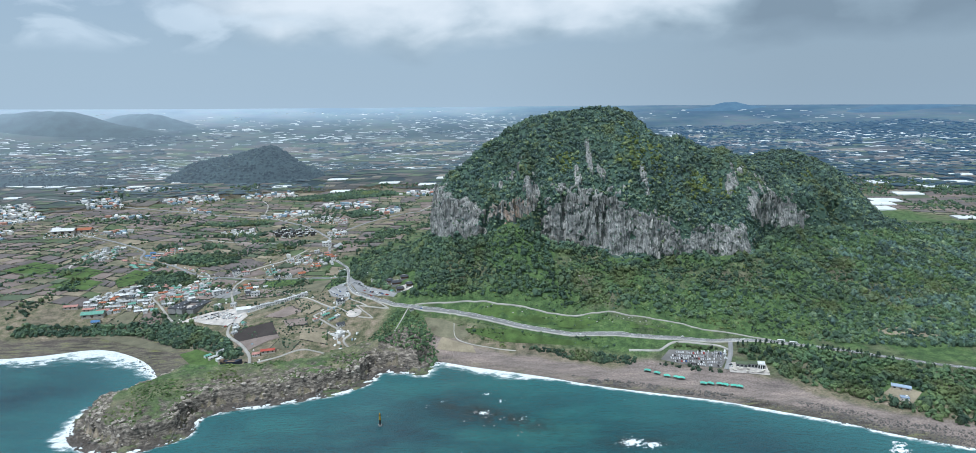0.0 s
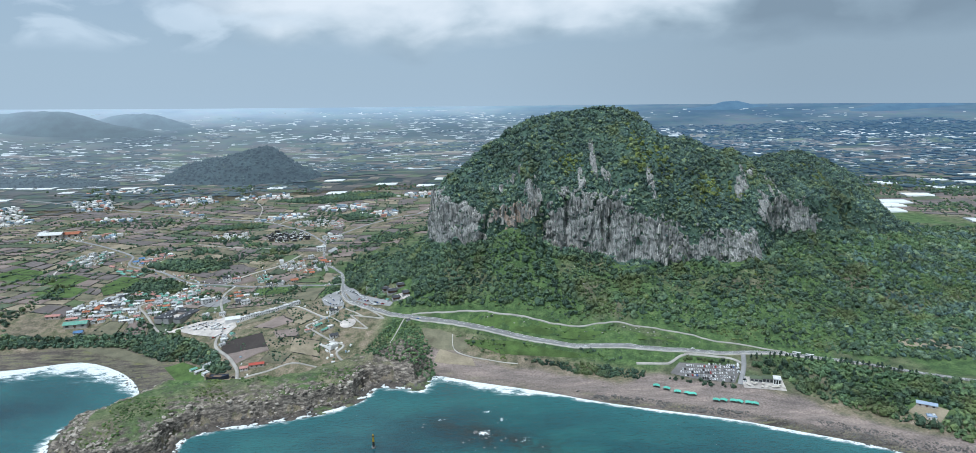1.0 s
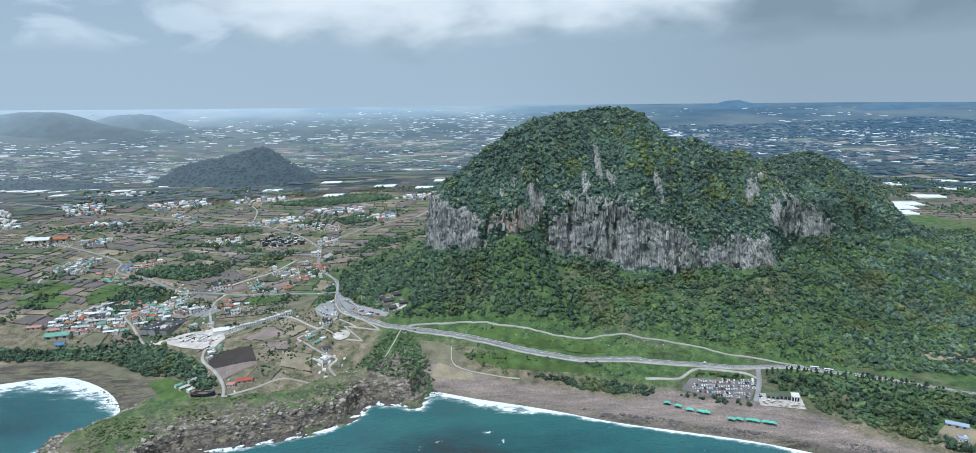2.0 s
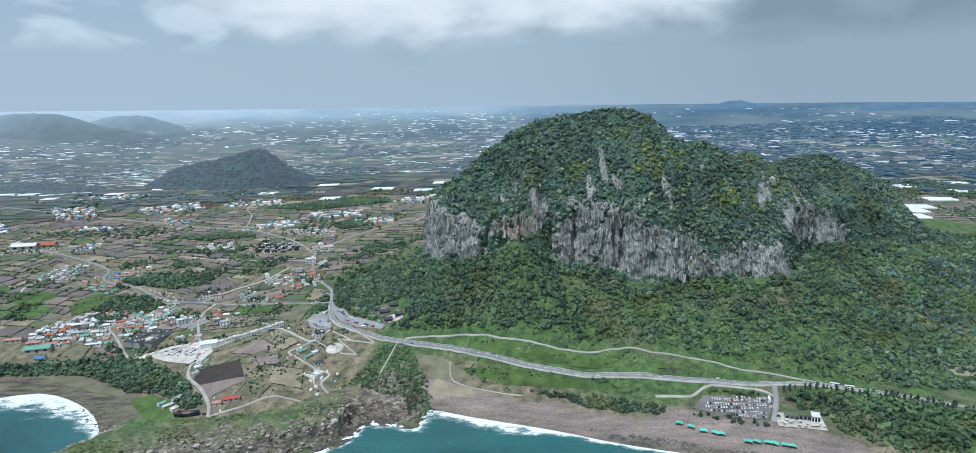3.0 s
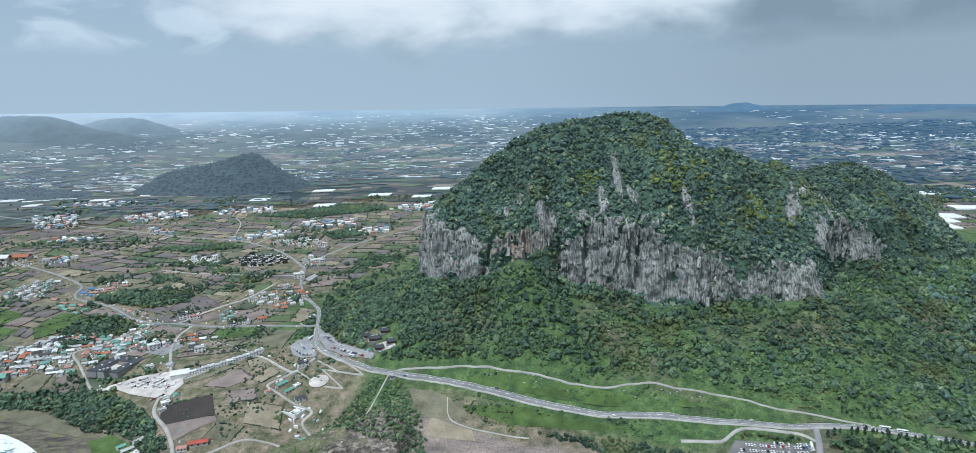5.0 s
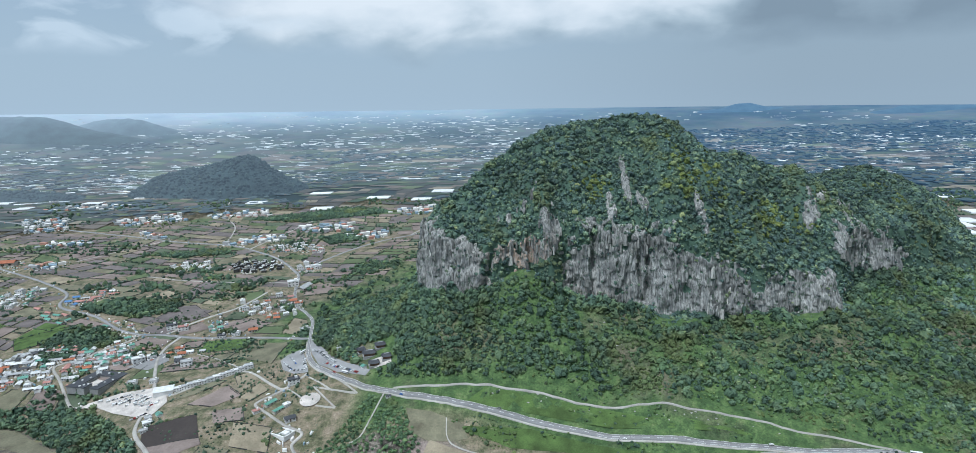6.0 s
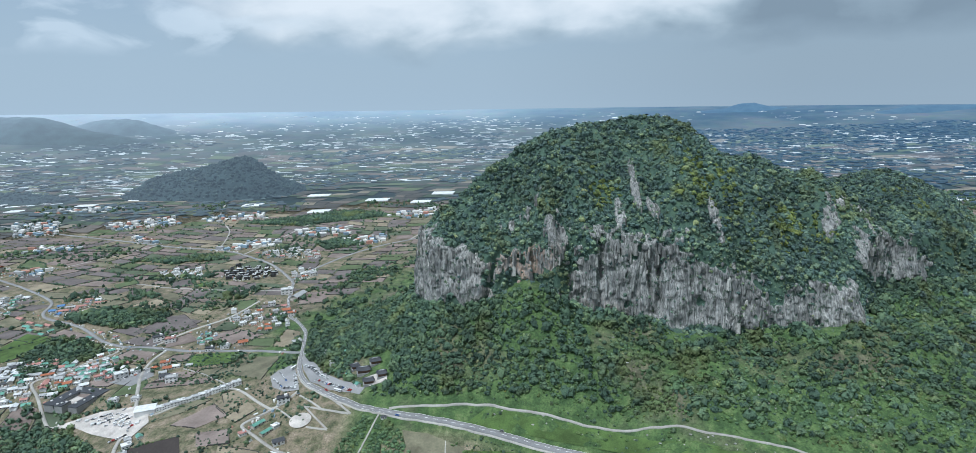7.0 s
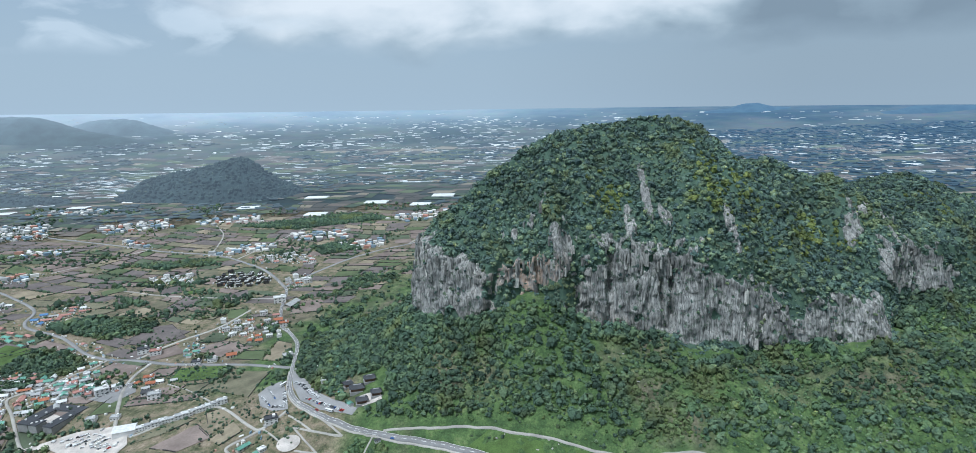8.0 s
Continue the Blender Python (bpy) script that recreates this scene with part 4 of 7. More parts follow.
KEY_FIELDS += [([(-322, 792), (-300, 800), (-278, 822), (-296, 826)], M_olive, "straw-green terrace below the white row"),
    ([(-300, 782), (-272, 772), (-250, 790), (-272, 812)], M_brown, "brown tilled terrace"),
    ([(-250, 786), (-238, 778), (-226, 798), (-240, 812)], M_tan, "narrow dry terrace with hedges"),
    ([(-268, 806), (-254, 792), (-243, 814), (-258, 828)], M_tan, "narrow dry terrace with hedges"),
    ([(-232, 712), (-200, 712), (-205, 742), (-240, 744)], M_tan, "dry grass field above the cape"),
    ([(-262, 692), (-236, 690), (-230, 708), (-256, 710)], M_olive, "olive grass field above the cape"),
    ([(-360, 985), (-300, 960), (-285, 985), (-330, 1010)], M_brown, "brown field beside the farm road"),
    ([(-298, 950), (-262, 940), (-258, 965), (-290, 972)], M_crop, "green garden field near the junction"),
    ([(-258, 938), (-226, 925), (-240, 985), (-262, 1000)], M_tan, "dry terrace field inside the road bend"),
    ([(-460, 1010), (-405, 1000), (-385, 1040), (-440, 1060)], M_soil, "dark ploughed field behind the trees")]
KEY_FIELDS += [([(-300, 880), (-240, 850), (-235, 900), (-285, 918)], M_olive, "rough scrub field below the junction"),
    ([(-275, 1090), (-240, 1100), (-245, 1150), (-285, 1140)], M_brown, "bare brown patch at the wood's edge"),
    ([(-444, 1059), (-419, 1062), (-383, 1023), (-409, 996)], M_soil, "dark ploughed field on the rise"),
    ([(-407, 977), (-384, 1001), (-363, 978), (-394, 963)], M_brown, "brown tilled field above the lane"),
    ([(-676, 1141), (-678, 1166), (-634, 1157), (-626, 1131)], M_olive, "yellow-olive crop field on the plain"),
    ([(-599, 956), (-556, 998), (-541, 963), (-575, 924)], M_lime, "bright green meadow beside the shore wood"),
    ([(-340, 980), (-312, 1006), (-301, 981), (-315, 953)], M_brown, "brown tilled field beside the farm road"),
    ([(-593, 1195), (-575, 1225), (-559, 1202), (-578, 1175)], M_crop, "green crop field on the plain"),
    ([(-465, 1190), (-443, 1210), (-436, 1188), (-457, 1176)], M_lime, "bright green crop field on the plain"),
    ([(-399, 1165), (-373, 1198), (-358, 1162), (-392, 1146)], M_soil, "dark ploughed field below the dark houses")]
KEY_FIELDS += [([(-516, 1100), (-490, 1127), (-467, 1114), (-486, 1090)], M_tan, "dry sandy field on the plain"),
    ([(-354, 1080), (-367, 1108), (-344, 1118), (-330, 1083)], M_crop, "green field near the junction road"),
    ([(-821, 1299), (-838, 1350), (-790, 1324), (-765, 1290)], M_crop, "green crop field on the plain"),
    ([(-784, 1255), (-759, 1274), (-724, 1221), (-761, 1216)], M_soil, "dark ploughed field on the plain"),
    ([(-552, 1167), (-522, 1174), (-512, 1146), (-535, 1137)], M_soil, "dark ploughed field on the plain"),
    ([(-509, 1208), (-487, 1228), (-468, 1190), (-495, 1180)], M_soil, "dark ploughed field on the plain"),
    ([(-497, 1303), (-467, 1311), (-443, 1264), (-475, 1257)], M_olive, "grey-olive field on the plain"),
    ([(-272, 830), (-257, 835), (-242, 817), (-259, 805)], M_tan, "straw-coloured terrace beside the lane")]
for corners, mat, label in KEY_FIELDS:
    field(corners, mat, label, 0.45)
field([(-30, 755), (130, 714), (245, 697), (-10, 765)], M_lime, "bright grass strip between road and track", 0.3)
field([(-40, 738), (10, 715), (140, 690), (30, 728)], M_lime, "bright grass slope below the coast road", 0.3)
for corners in ([(-720, 985), (-650, 960), (-640, 1000), (-700, 1030)], [(-690, 930), (-620, 915), (-612, 950), (-680, 975)], [(-820, 1010), (-740, 990), (-730, 1035), (-800, 1060)], [(-600, 955), (-570, 950), (-562, 1000), (-596, 1010)]):
    field(corners, M_lime, "bright green meadow beside the village", 0.5)
field([(-66, 708), (-18, 700), (-22, 712), (-60, 726)], M_tan, "bare earth bank above the beach", 0.35)
field([(455, 690), (520, 672), (530, 690), (470, 712)], M_tan, "sandy clearing among the trees", 0.6)

CLUSTERS = {"village": [(-592, 865), (-565, 920), (-536, 940), (-459, 925), (-444, 888), (-472, 838), (-522, 851), (-566, 838)],
            "crossing": [(-473, 938), (-458, 959), (-441, 948), (-427, 882), (-461, 910)],
            "blue_farms": [(-621, 1076), (-596, 1153), (-560, 1125), (-575, 1054)],
            "roadside": [(-542, 1026), (-494, 1017), (-449, 970), (-463, 955)],
            "farm": [(-381, 1012), (-348, 998), (-336, 971), (-359, 967)],
            "modern": [(-363, 1068), (-318, 1083), (-294, 1011), (-339, 1021)],
            "terraces": [(-535, 1400), (-472, 1467), (-420, 1474), (-409, 1422), (-502, 1396)],
            "hamlet": [(-439, 1378), (-368, 1403), (-320, 1384), (-310, 1330), (-403, 1340)],
            "north_corner": [(-332, 1238), (-306, 1286), (-284, 1240), (-300, 1190)],
            "north_hamlet": [(-296, 1464), (-216, 1500), (-207, 1435), (-281, 1421)],
            "west_town": [(-1107, 1665), (-1000, 1683), (-917, 1544), (-993, 1518)],
            "white_farm": [(-558, 1267), (-494, 1281), (-473, 1236), (-525, 1223)],
            "red_farm": [(-759, 1536), (-679, 1493), (-646, 1454), (-707, 1457)],
            "orchard": [(-800, 1290), (-740, 1300), (-740, 1240), (-800, 1240)],
            "shore_town": [(-1290, 1560), (-1190, 1590), (-1010, 1400), (-1090, 1330)],
            "school": [(-930, 1290), (-830, 1300), (-800, 1230), (-900, 1220)],
            "long_hamlet": [(-880, 1640), (-760, 1720), (-700, 1640), (-820, 1580)],
            "crossroads": [(-740, 1130), (-690, 1150), (-660, 1060), (-720, 1060)],
            "resort": [(-445, 1232), (-435, 1290), (-365, 1285), (-348, 1226), (-403, 1205)]}
WOODS = {"hillside": [(-588, 1064), (-538, 1092), (-452, 1090), (-432, 1040), (-484, 1020), (-548, 1045)],
         "village_wood": [(-561, 950), (-550, 998), (-503, 984), (-462, 959), (-471, 935), (-506, 899), (-525, 899)],
         "shore_grove": [(-640, 806), (-573, 806), (-495, 819), (-402, 798), (-345, 752), (-318, 722), (-287, 682), (-300, 674), (-350, 722), (-395, 738), (-474, 789), (-529, 790), (-640, 780)],
         "north_wood": [(-345, 1444), (-273, 1495), (-253, 1428), (-307, 1388)],
         "middle_wood": [(-640, 1330), (-520, 1370), (-470, 1340), (-560, 1310)],
         "far_wood": [(-560, 1640), (-330, 1760), (-220, 1700), (-420, 1600)]}


def clear_of(x, y, gap):
    """Which places keep a gap from the roads, and lie in no group of houses, wood or lot."""
    ok = np.ones(np.shape(x), bool)
    for line in ROADS:
        ok &= to_line(x, y, line)[0] > gap
    for loop in list(CLUSTERS.values()) + list(WOODS.values()) + [LOT_A, LOT_B, PLAZA, VILLAGE_LOT]:
        ok &= ~inside(x, y, loop)
    return ok


def parcels():
    """The patchwork of the plain: strips cut again and again, about a field's size each."""
    rng = random.Random(5)
    out, todo = [], [(-2600.0, 690.0, 2750.0, 2600.0), (560.0, 1250.0, 2300.0, 2000.0), (150.0, 2000.0, 400.0, 1300.0)]
    turn = radians(14)
    while todo:
        x, y, w, h = todo.pop()
        big = 47 + 0.022 * max(y - 900, 0) + 0.05 * max(y - 1900, 0)
        if w > big or h > big * 0.7:
            k = rng.uniform(0.38, 0.62)
            if w * 0.75 > h:
                todo += [(x, y, w * k, h), (x + w * k, y, w * (1 - k), h)]
            else:
                todo += [(x, y, w, h * k), (x, y + h * k, w, h * (1 - k))]
        else:
            out.append((x, y, w, h))
    made = []
    for x, y, w, h in out:
        g = 1.6
        pts = []
        for px, py in ((x + g, y + g), (x + w - g, y + g), (x + w - g, y + h - g), (x + g, y + h - g)):
            px, py = px + 30 * math.sin(py / 170) + 14 * math.sin(px / 60 + py / 45), py + 24 * math.sin(px / 190) + 10 * math.sin(px / 50)
            pts.append((px * math.cos(turn) + (py - 1000) * math.sin(turn), 1000 - px * math.sin(turn) * 0.6 + (py - 1000) * math.cos(turn)))
        made.append(pts)
    return made


PARCELS = parcels()
mid = np.array([np.mean(p, axis=0) for p in PARCELS])
good = clear_of(mid[:, 0], mid[:, 1], 16) & (coast_distance(mid[:, 0], mid[:, 1]) > 110) & (np.hypot(mid[:, 0], mid[:, 1]) < 3300)
foot_d = to_line(mid[:, 0], mid[:, 1], FOOT_S, True)[0]
good &= (foot_d > 205) & ~inside(mid[:, 0], mid[:, 1], FOOT_S) & (mid[:, 0] > -1.0 * mid[:, 1]) & (mid[:, 1] > 850)
for corners, _, _ in KEY_FIELDS:
    c = np.mean(corners, axis=0)
    good &= np.hypot(mid[:, 0] - c[0], mid[:, 1] - c[1]) > 30
rng = random.Random(11)
M_farfield = material("far_field_strips", lambda nt: steps(nt, node(nt, "ShaderNodeNewGeometry").outputs["Random Per Island"], [(0.0, (0.075, 0.075, 0.070)), (0.3, (0.13, 0.115, 0.10)), (0.5, (0.06, 0.085, 0.06)), (0.72, (0.10, 0.125, 0.075)), (0.86, (0.20, 0.18, 0.14)), (0.93, (0.05, 0.065, 0.055))], "CONSTANT"), 0.95)
# emission adds the blue haze that lies over far strips
haze_emission(M_farfield, 1700.0, 4700.0, 0.40)
kept = [PARCELS[i] for i in np.nonzero(good)[0]]
kept.sort(key=lambda p: math.hypot(*np.mean(p, axis=0)))
rest = {}
for i, corners in enumerate(kept):
    look_ = rng.choices(FIELD_LOOKS, (34, 26, 8, 9, 12, 13))[0]
    where = math.hypot(*np.mean(corners, axis=0))
    if i < 280:
        field(corners, *look_)
    elif where > EDGE - 40:
        if rng.random() < 0.62:
            rest.setdefault((M_farfield, "hazy strips of soil and crops"), []).append(corners)
    else:
        rest.setdefault(look_, []).append(corners)
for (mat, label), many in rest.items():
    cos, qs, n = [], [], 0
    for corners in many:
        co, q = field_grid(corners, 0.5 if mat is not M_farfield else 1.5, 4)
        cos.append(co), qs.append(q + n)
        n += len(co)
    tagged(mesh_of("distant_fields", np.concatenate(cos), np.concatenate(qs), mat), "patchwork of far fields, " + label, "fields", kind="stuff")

# ---- trees ----
rs = np.random.RandomState(3)


def scatter(loop, spacing, keep=None):
    """Places about `spacing` apart inside an outline."""
    x0, x1 = min(p[0] for p in loop), max(p[0] for p in loop)
    y0, y1 = min(p[1] for p in loop), max(p[1] for p in loop)
    X, Y = np.meshgrid(np.arange(x0, x1, spacing), np.arange(y0, y1, spacing))
    X, Y = (X + rs.uniform(-0.45, 0.45, X.shape) * spacing).ravel(), (Y + rs.uniform(-0.45, 0.45, Y.shape) * spacing).ravel()
    m = inside(X, Y, loop)
    X, Y = X[m], Y[m]
    if keep is not None:
        m = keep(X, Y)
        X, Y = X[m], Y[m]
    return X, Y


def road_gap(x, y, gap):
    ok = np.ones(np.shape(x), bool)
    for line in ROADS:
        ok &= to_line(x, y, line)[0] > gap
    for loop in (LOT_A, LOT_B, PLAZA, BEACH_LOT):
        ok &= ~inside(x, y, loop)
    return ok


# on the dome
a, b = MOUNT[:-1, :, :], MOUNT[1:, :, :]
c2 = np.roll(a, -1, axis=1)
area = np.linalg.norm(np.cross(b - a, c2 - a), axis=-1)
horizontal = np.abs(np.cross(b - a, c2 - a)[..., 2])
slope_ok = horizontal / (area + 1e-6)
facing = (a[..., 1] < 1105)
ledge = waves(a[..., 0], a[..., 2] * 0.8, 13, 25, 2) > 0.26
weight = area * facing * np.where(slope_ok > 0.42, 1.0, 0.8) * np.where(MOUNT_BARE[:-1] > 0.4, np.where(ledge, 0.6, 0.10), 1.0)
flat_w = (weight / weight.sum()).ravel()
N_DOME = 20500
pick = rs.choice(len(flat_w), N_DOME, p=flat_w)
pts = a.reshape(-1, 3)[pick] + rs.uniform(-1.2, 1.2, (N_DOME, 3))
size = rs.gamma(5.0, 0.46, N_DOME).clip(0.9, 4.4) * np.where(slope_ok.ravel()[pick] > 0.42, 1.0, 0.75) * np.where(MOUNT_BARE[:-1].ravel()[pick] > 0.3, 0.55, 1.0)
# trees in yellow-green bloom, in drifts along the sunny ribs
bloom_p = np.zeros(N_DOME)
for cx_, cy_, cz_, r_, p_ in ((222, 873, 222, 22, 0.8), (232, 885, 205, 26, 0.35), (306, 880, 178, 15, 0.85), (330, 888, 170, 15, 0.9), (350, 894, 162, 12, 0.9), (118, 915, 214, 15, 0.8), (215, 930, 245, 24, 0.3), (520, 960, 175, 20, 0.35), (268, 870, 170, 34, 0.16)):
    bloom_p = np.maximum(bloom_p, p_ * np.exp(-((pts[:, 0] - cx_) / r_) ** 2 - ((pts[:, 2] - cz_) / r_ / 0.8) ** 2))
bloom = rs.rand(N_DOME) < bloom_p
M_bloom = material("yellow_green_blossom", leaf_colour((0.092, 0.125, 0.040), (0.140, 0.178, 0.052), (0.195, 0.230, 0.070), 0.0), 0.8, lambda nt: fractal(nt, 1.3, 4.0, 0.7), 0.3, 0.0, 0.6, 0.6)
canopy("dome_woods", pts[~bloom, 0], pts[~bloom, 1], (pts[:, 2] + size * 0.25)[~bloom], size[~bloom], M_haze_leaf, "dense dark green broadleaf woods on the mountain", 2, 0.8, 1)
canopy("blossom_trees", pts[bloom, 0], pts[bloom, 1], (pts[:, 2] + size * 0.25)[bloom], size[bloom], M_bloom, "trees in yellow-green bloom on the mountain's ribs", 2, 0.8, 15)

sh = rs.choice(len(flat_w), 2500, p=flat_w)
q3 = a.reshape(-1, 3)[sh] + rs.uniform(-1.5, 1.5, (2500, 3))
q_r = rs.uniform(0.6, 1.9, 2500)
canopy("dome_shrubs", q3[:, 0], q3[:, 1], q3[:, 2] + q_r * 0.5, q_r, M_haze_leaf, "small green shrubs between the mountain's trees", 1, 0.9, 31)

# the cliff's columns and the crags that stand out of the woods
def column_colour(nt):
    r = node(nt, "ShaderNodeNewGeometry").outputs["Random Per Island"]
    c = steps(nt, r, [(0.0, (0.11, 0.111, 0.106)), (0.5, (0.22, 0.219, 0.204)), (0.85, (0.33, 0.326, 0.30)), (1.0, (0.50, 0.49, 0.45))])
    c = blend(nt, 1.0, c, steps(nt, fractal(nt, 0.5, 6.0, 0.72, stretch=(1.0, 1.0, 0.3)), [(0.34, 0.5), (0.5, 1.0), (0.66, 1.4)]), "MULTIPLY")
    return blend(nt, steps(nt, fractal(nt, 0.17, 6.0, 0.7), [(0.57, 0.0), (0.64, 0.85)]), c, (0.045, 0.070, 0.040))


M_column = material("column_rock", column_colour, 0.9, lambda nt: fractal(nt, 0.8, 6.0, 0.7, stretch=(1.0, 1.0, 0.35)), 0.25, 0.0, 1.0, 0.8)


def stone_columns(name, label, feet, tops, radius, seed):
    """Five-sided columns with slanting, broken tops, in one mesh."""
    rr_ = np.random.RandomState(seed)
    n = len(tops)
    ang = rr_.rand(n, 1) * 6.28 + np.arange(5)[None] * 1.2566 + rr_.uniform(-0.3, 0.3, (n, 5))
    rad = radius[:, None] * rr_.uniform(0.75, 1.2, (n, 5))
    low = np.stack([feet[:, None, 0] + np.cos(ang) * rad, feet[:, None, 1] + np.sin(ang) * rad, np.tile(feet[:, None, 2], (1, 5))], -1)
    lean = rr_.uniform(-0.05, 0.05, (n, 1, 2)) * (tops - feet)[:, None, 2:]
    high = np.stack([tops[:, None, 0] + np.cos(ang) * rad * 0.75, tops[:, None, 1] + np.sin(ang) * rad * 0.75, tops[:, None, 2] + rr_.uniform(-0.9, 0.9, (n, 5)) * radius[:, None]], -1)
    high[..., :2] += lean
    co = np.concatenate([low, high], 1).reshape(-1, 3)
    tri = []
    for k in range(5):
        m_ = (k + 1) % 5
        tri += [(k, m_, 5 + m_), (k, 5 + m_, 5 + k)]
    tri += [(5, 6, 7), (5, 7, 8), (5, 8, 9)]
    fa = (np.array(tri)[None] + (np.arange(n) * 10)[:, None, None]).reshape(-1, 3)
    return tagged(mesh_of(name, co, fa, M_column, (), False), label, "rock", kind="stuff")


BARE_A = MOUNT_BARE[:-1]
w_col = (area * facing * (BARE_A > 0.6) * (waves(a[..., 0], a[..., 2] * 0.3, 24, 37, 2) > 0.0) * (a[..., 2] > 20)).ravel()
pk = rs.choice(len(w_col), 160, p=w_col / w_col.sum())
top_ = a.reshape(-1, 3)[pk]
long_ = rs.gamma(3.0, 2.0, len(pk)).clip(2, 13)
foot_ = top_ - np.stack([long_ * 0, long_ * 0, long_], -1)
shove = rs.uniform(-0.2, 1.2, (len(pk), 1)) * np.array([[0.0, -1.0, 0.0]])
stone_columns("cliff_columns", "grey columns of lava rock in the cliff", foot_ + shove, top_ + shove, rs.gamma(5.0, 0.34, len(pk)).clip(0.7, 3.0), 61)
w_crag = (area * facing * (a[..., 1] < 1000) * (BARE_A > 0.5) * (a[..., 2] > 150)).ravel()
pk = rs.choice(len(w_crag), 300, p=w_crag / w_crag.sum())
top_ = a.reshape(-1, 3)[pk] + np.stack([rs.uniform(-1, 1, 300), rs.uniform(-1.5, 0.5, 300), rs.uniform(0.0, 3.0, 300)], -1)
crag_r = rs.gamma(5.0, 0.26, 300).clip(0.6, 2.4)
stone_columns("crags", "pale broken crags standing out of the mountain's woods", top_ - np.stack([crag_r * 0, crag_r * 0, crag_r * 2 + 6], -1), top_, crag_r, 62)

# on the skirt below the cliff: dense high up, open scrub lower down
skirt_loop = [(-215, 850), (-150, 800), (-90, 785), (0, 776), (150, 744), (290, 712), (340, 690), (470, 650), (640, 640), (900, 700), (1000, 1000), (900, 1400), (500, 1450), (100, 1400), (-180, 1320), (-290, 1130), (-240, 980)]


def on_skirt(x, y):
    d = to_line(x, y, FOOT_S, True)[0]
    thick = 1.0 - 0.58 * ease(d, 55, 105) * ease(x, 0, 110) * (1 - ease(x, 330, 480)) + 0.3 * waves(x, y, 45, 51)
    west = ease(-x, -40, 20) * ease(d, 25, 50)
    thick = thick * (1 - west) + west * (0.12 + 0.85 * ease(waves(x, y, 75, 52, 3), -0.05, 0.1) + 0.6 * ease(905 - y, 0, 40))
    thick = thick * (0.58 + 0.42 * ease(waves(x, y, 17, 58, 2) + 0.5 * ease(-x, 20, 60), -0.2, 0.12))
    return (d < 400) & ~inside(x, y, FOOT_S) & (rs.rand(len(x)) < thick) & road_gap(x, y, 7) & (waves(x, y, 90, 53) > -0.75) & ((y < 960) | (x < -40) | ((x > 560) & (y < 1150)))


# tall trees against the foot of the cliff
jx, jy = scatter([(-120, 1000), (-130, 880), (0, 810), (180, 780), (380, 800), (520, 880), (560, 960), (380, 900), (0, 880), (-60, 980)], 3.6, lambda x, y: (to_line(x, y, FOOT_S, True)[0] < 15) & ~inside(x, y, FOOT_S) & (waves(x, y, 26, 59, 3) > -0.12))
jr = rs.gamma(6.0, 0.46, len(jx)).clip(1.4, 4.8)
canopy("cliff_foot_trees", jx, jy, ground_z(jx, jy) + jr * 0.9, jr, M_wood, "tall dark trees against the foot of the cliff", 2, 1.15, 17)

TEMPLE = [(-150, 838), (-105, 842), (-95, 800), (-128, 796)]
tx, ty = scatter(skirt_loop, 4.7, lambda x, y: on_skirt(x, y) & ~inside(x, y, TEMPLE))
M_skirt = material("mixed_leaves", leaf_colour((0.056, 0.100, 0.054), (0.094, 0.156, 0.074), (0.150, 0.216, 0.092)), 0.75, lambda nt: fractal(nt, 1.3, 4.0, 0.7), 0.3, 0.0, 0.6, 0.6)
tr = rs.gamma(5.0, 0.52, len(tx)).clip(1.0, 5.0)
dark = (waves(tx, ty, 38, 54, 3) + 0.25 * ease(tx, 260, 420) + rs.uniform(-0.25, 0.25, len(tx)) > 0.10) | ((tx < 130 + 40 * waves(tx, ty, 40, 87)) & (rs.rand(len(tx)) < 0.8))
tz = ground_z(tx, ty)
east_mix = rs.uniform(-150, 150, len(tx))
for name_, some, mat_, label_, seed_ in (("skirt_woods", dark & (tx + east_mix < 540), M_wood, "dark green woods on the mountain's skirt", 2), ("east_woods", dark & (tx + east_mix >= 540), M_haze_leaf, "woods on the mountain's eastern skirt, blued for haze", 16)):
    canopy(name_, tx[some], ty[some], tz[some] + tr[some] * 0.5, tr[some], mat_, label_, 2, 0.95, seed_)
canopy("skirt_thickets", tx[~dark], ty[~dark], tz[~dark] + tr[~dark] * 0.4, tr[~dark] * 0.9, M_skirt, "fresh green thickets on the mountain's skirt", 2, 0.85, 12)
bx, by = scatter(skirt_loop, 3.4, lambda x, y: (to_line(x, y, FOOT_S, True)[0] < 190) & ~inside(x, y, FOOT_S) & road_gap(x, y, 4) & (y < 950) & (rs.rand(len(x)) < 0.62 + 0.5 * waves(x, y, 24, 55)) & ~inside(x, y, TEMPLE))
br = rs.gamma(4.0, 0.28, len(bx)).clip(0.5, 2.2)
M_scrub = material("light_scrub", leaf_colour((0.055, 0.095, 0.034), (0.080, 0.130, 0.046), (0.12, 0.165, 0.055)), 0.85, lambda nt: fractal(nt, 1.6, 4.0, 0.7), 0.25, 0.0, 1.0, 0.6)
pale = waves(bx, by, 34, 56, 3) > 0.05
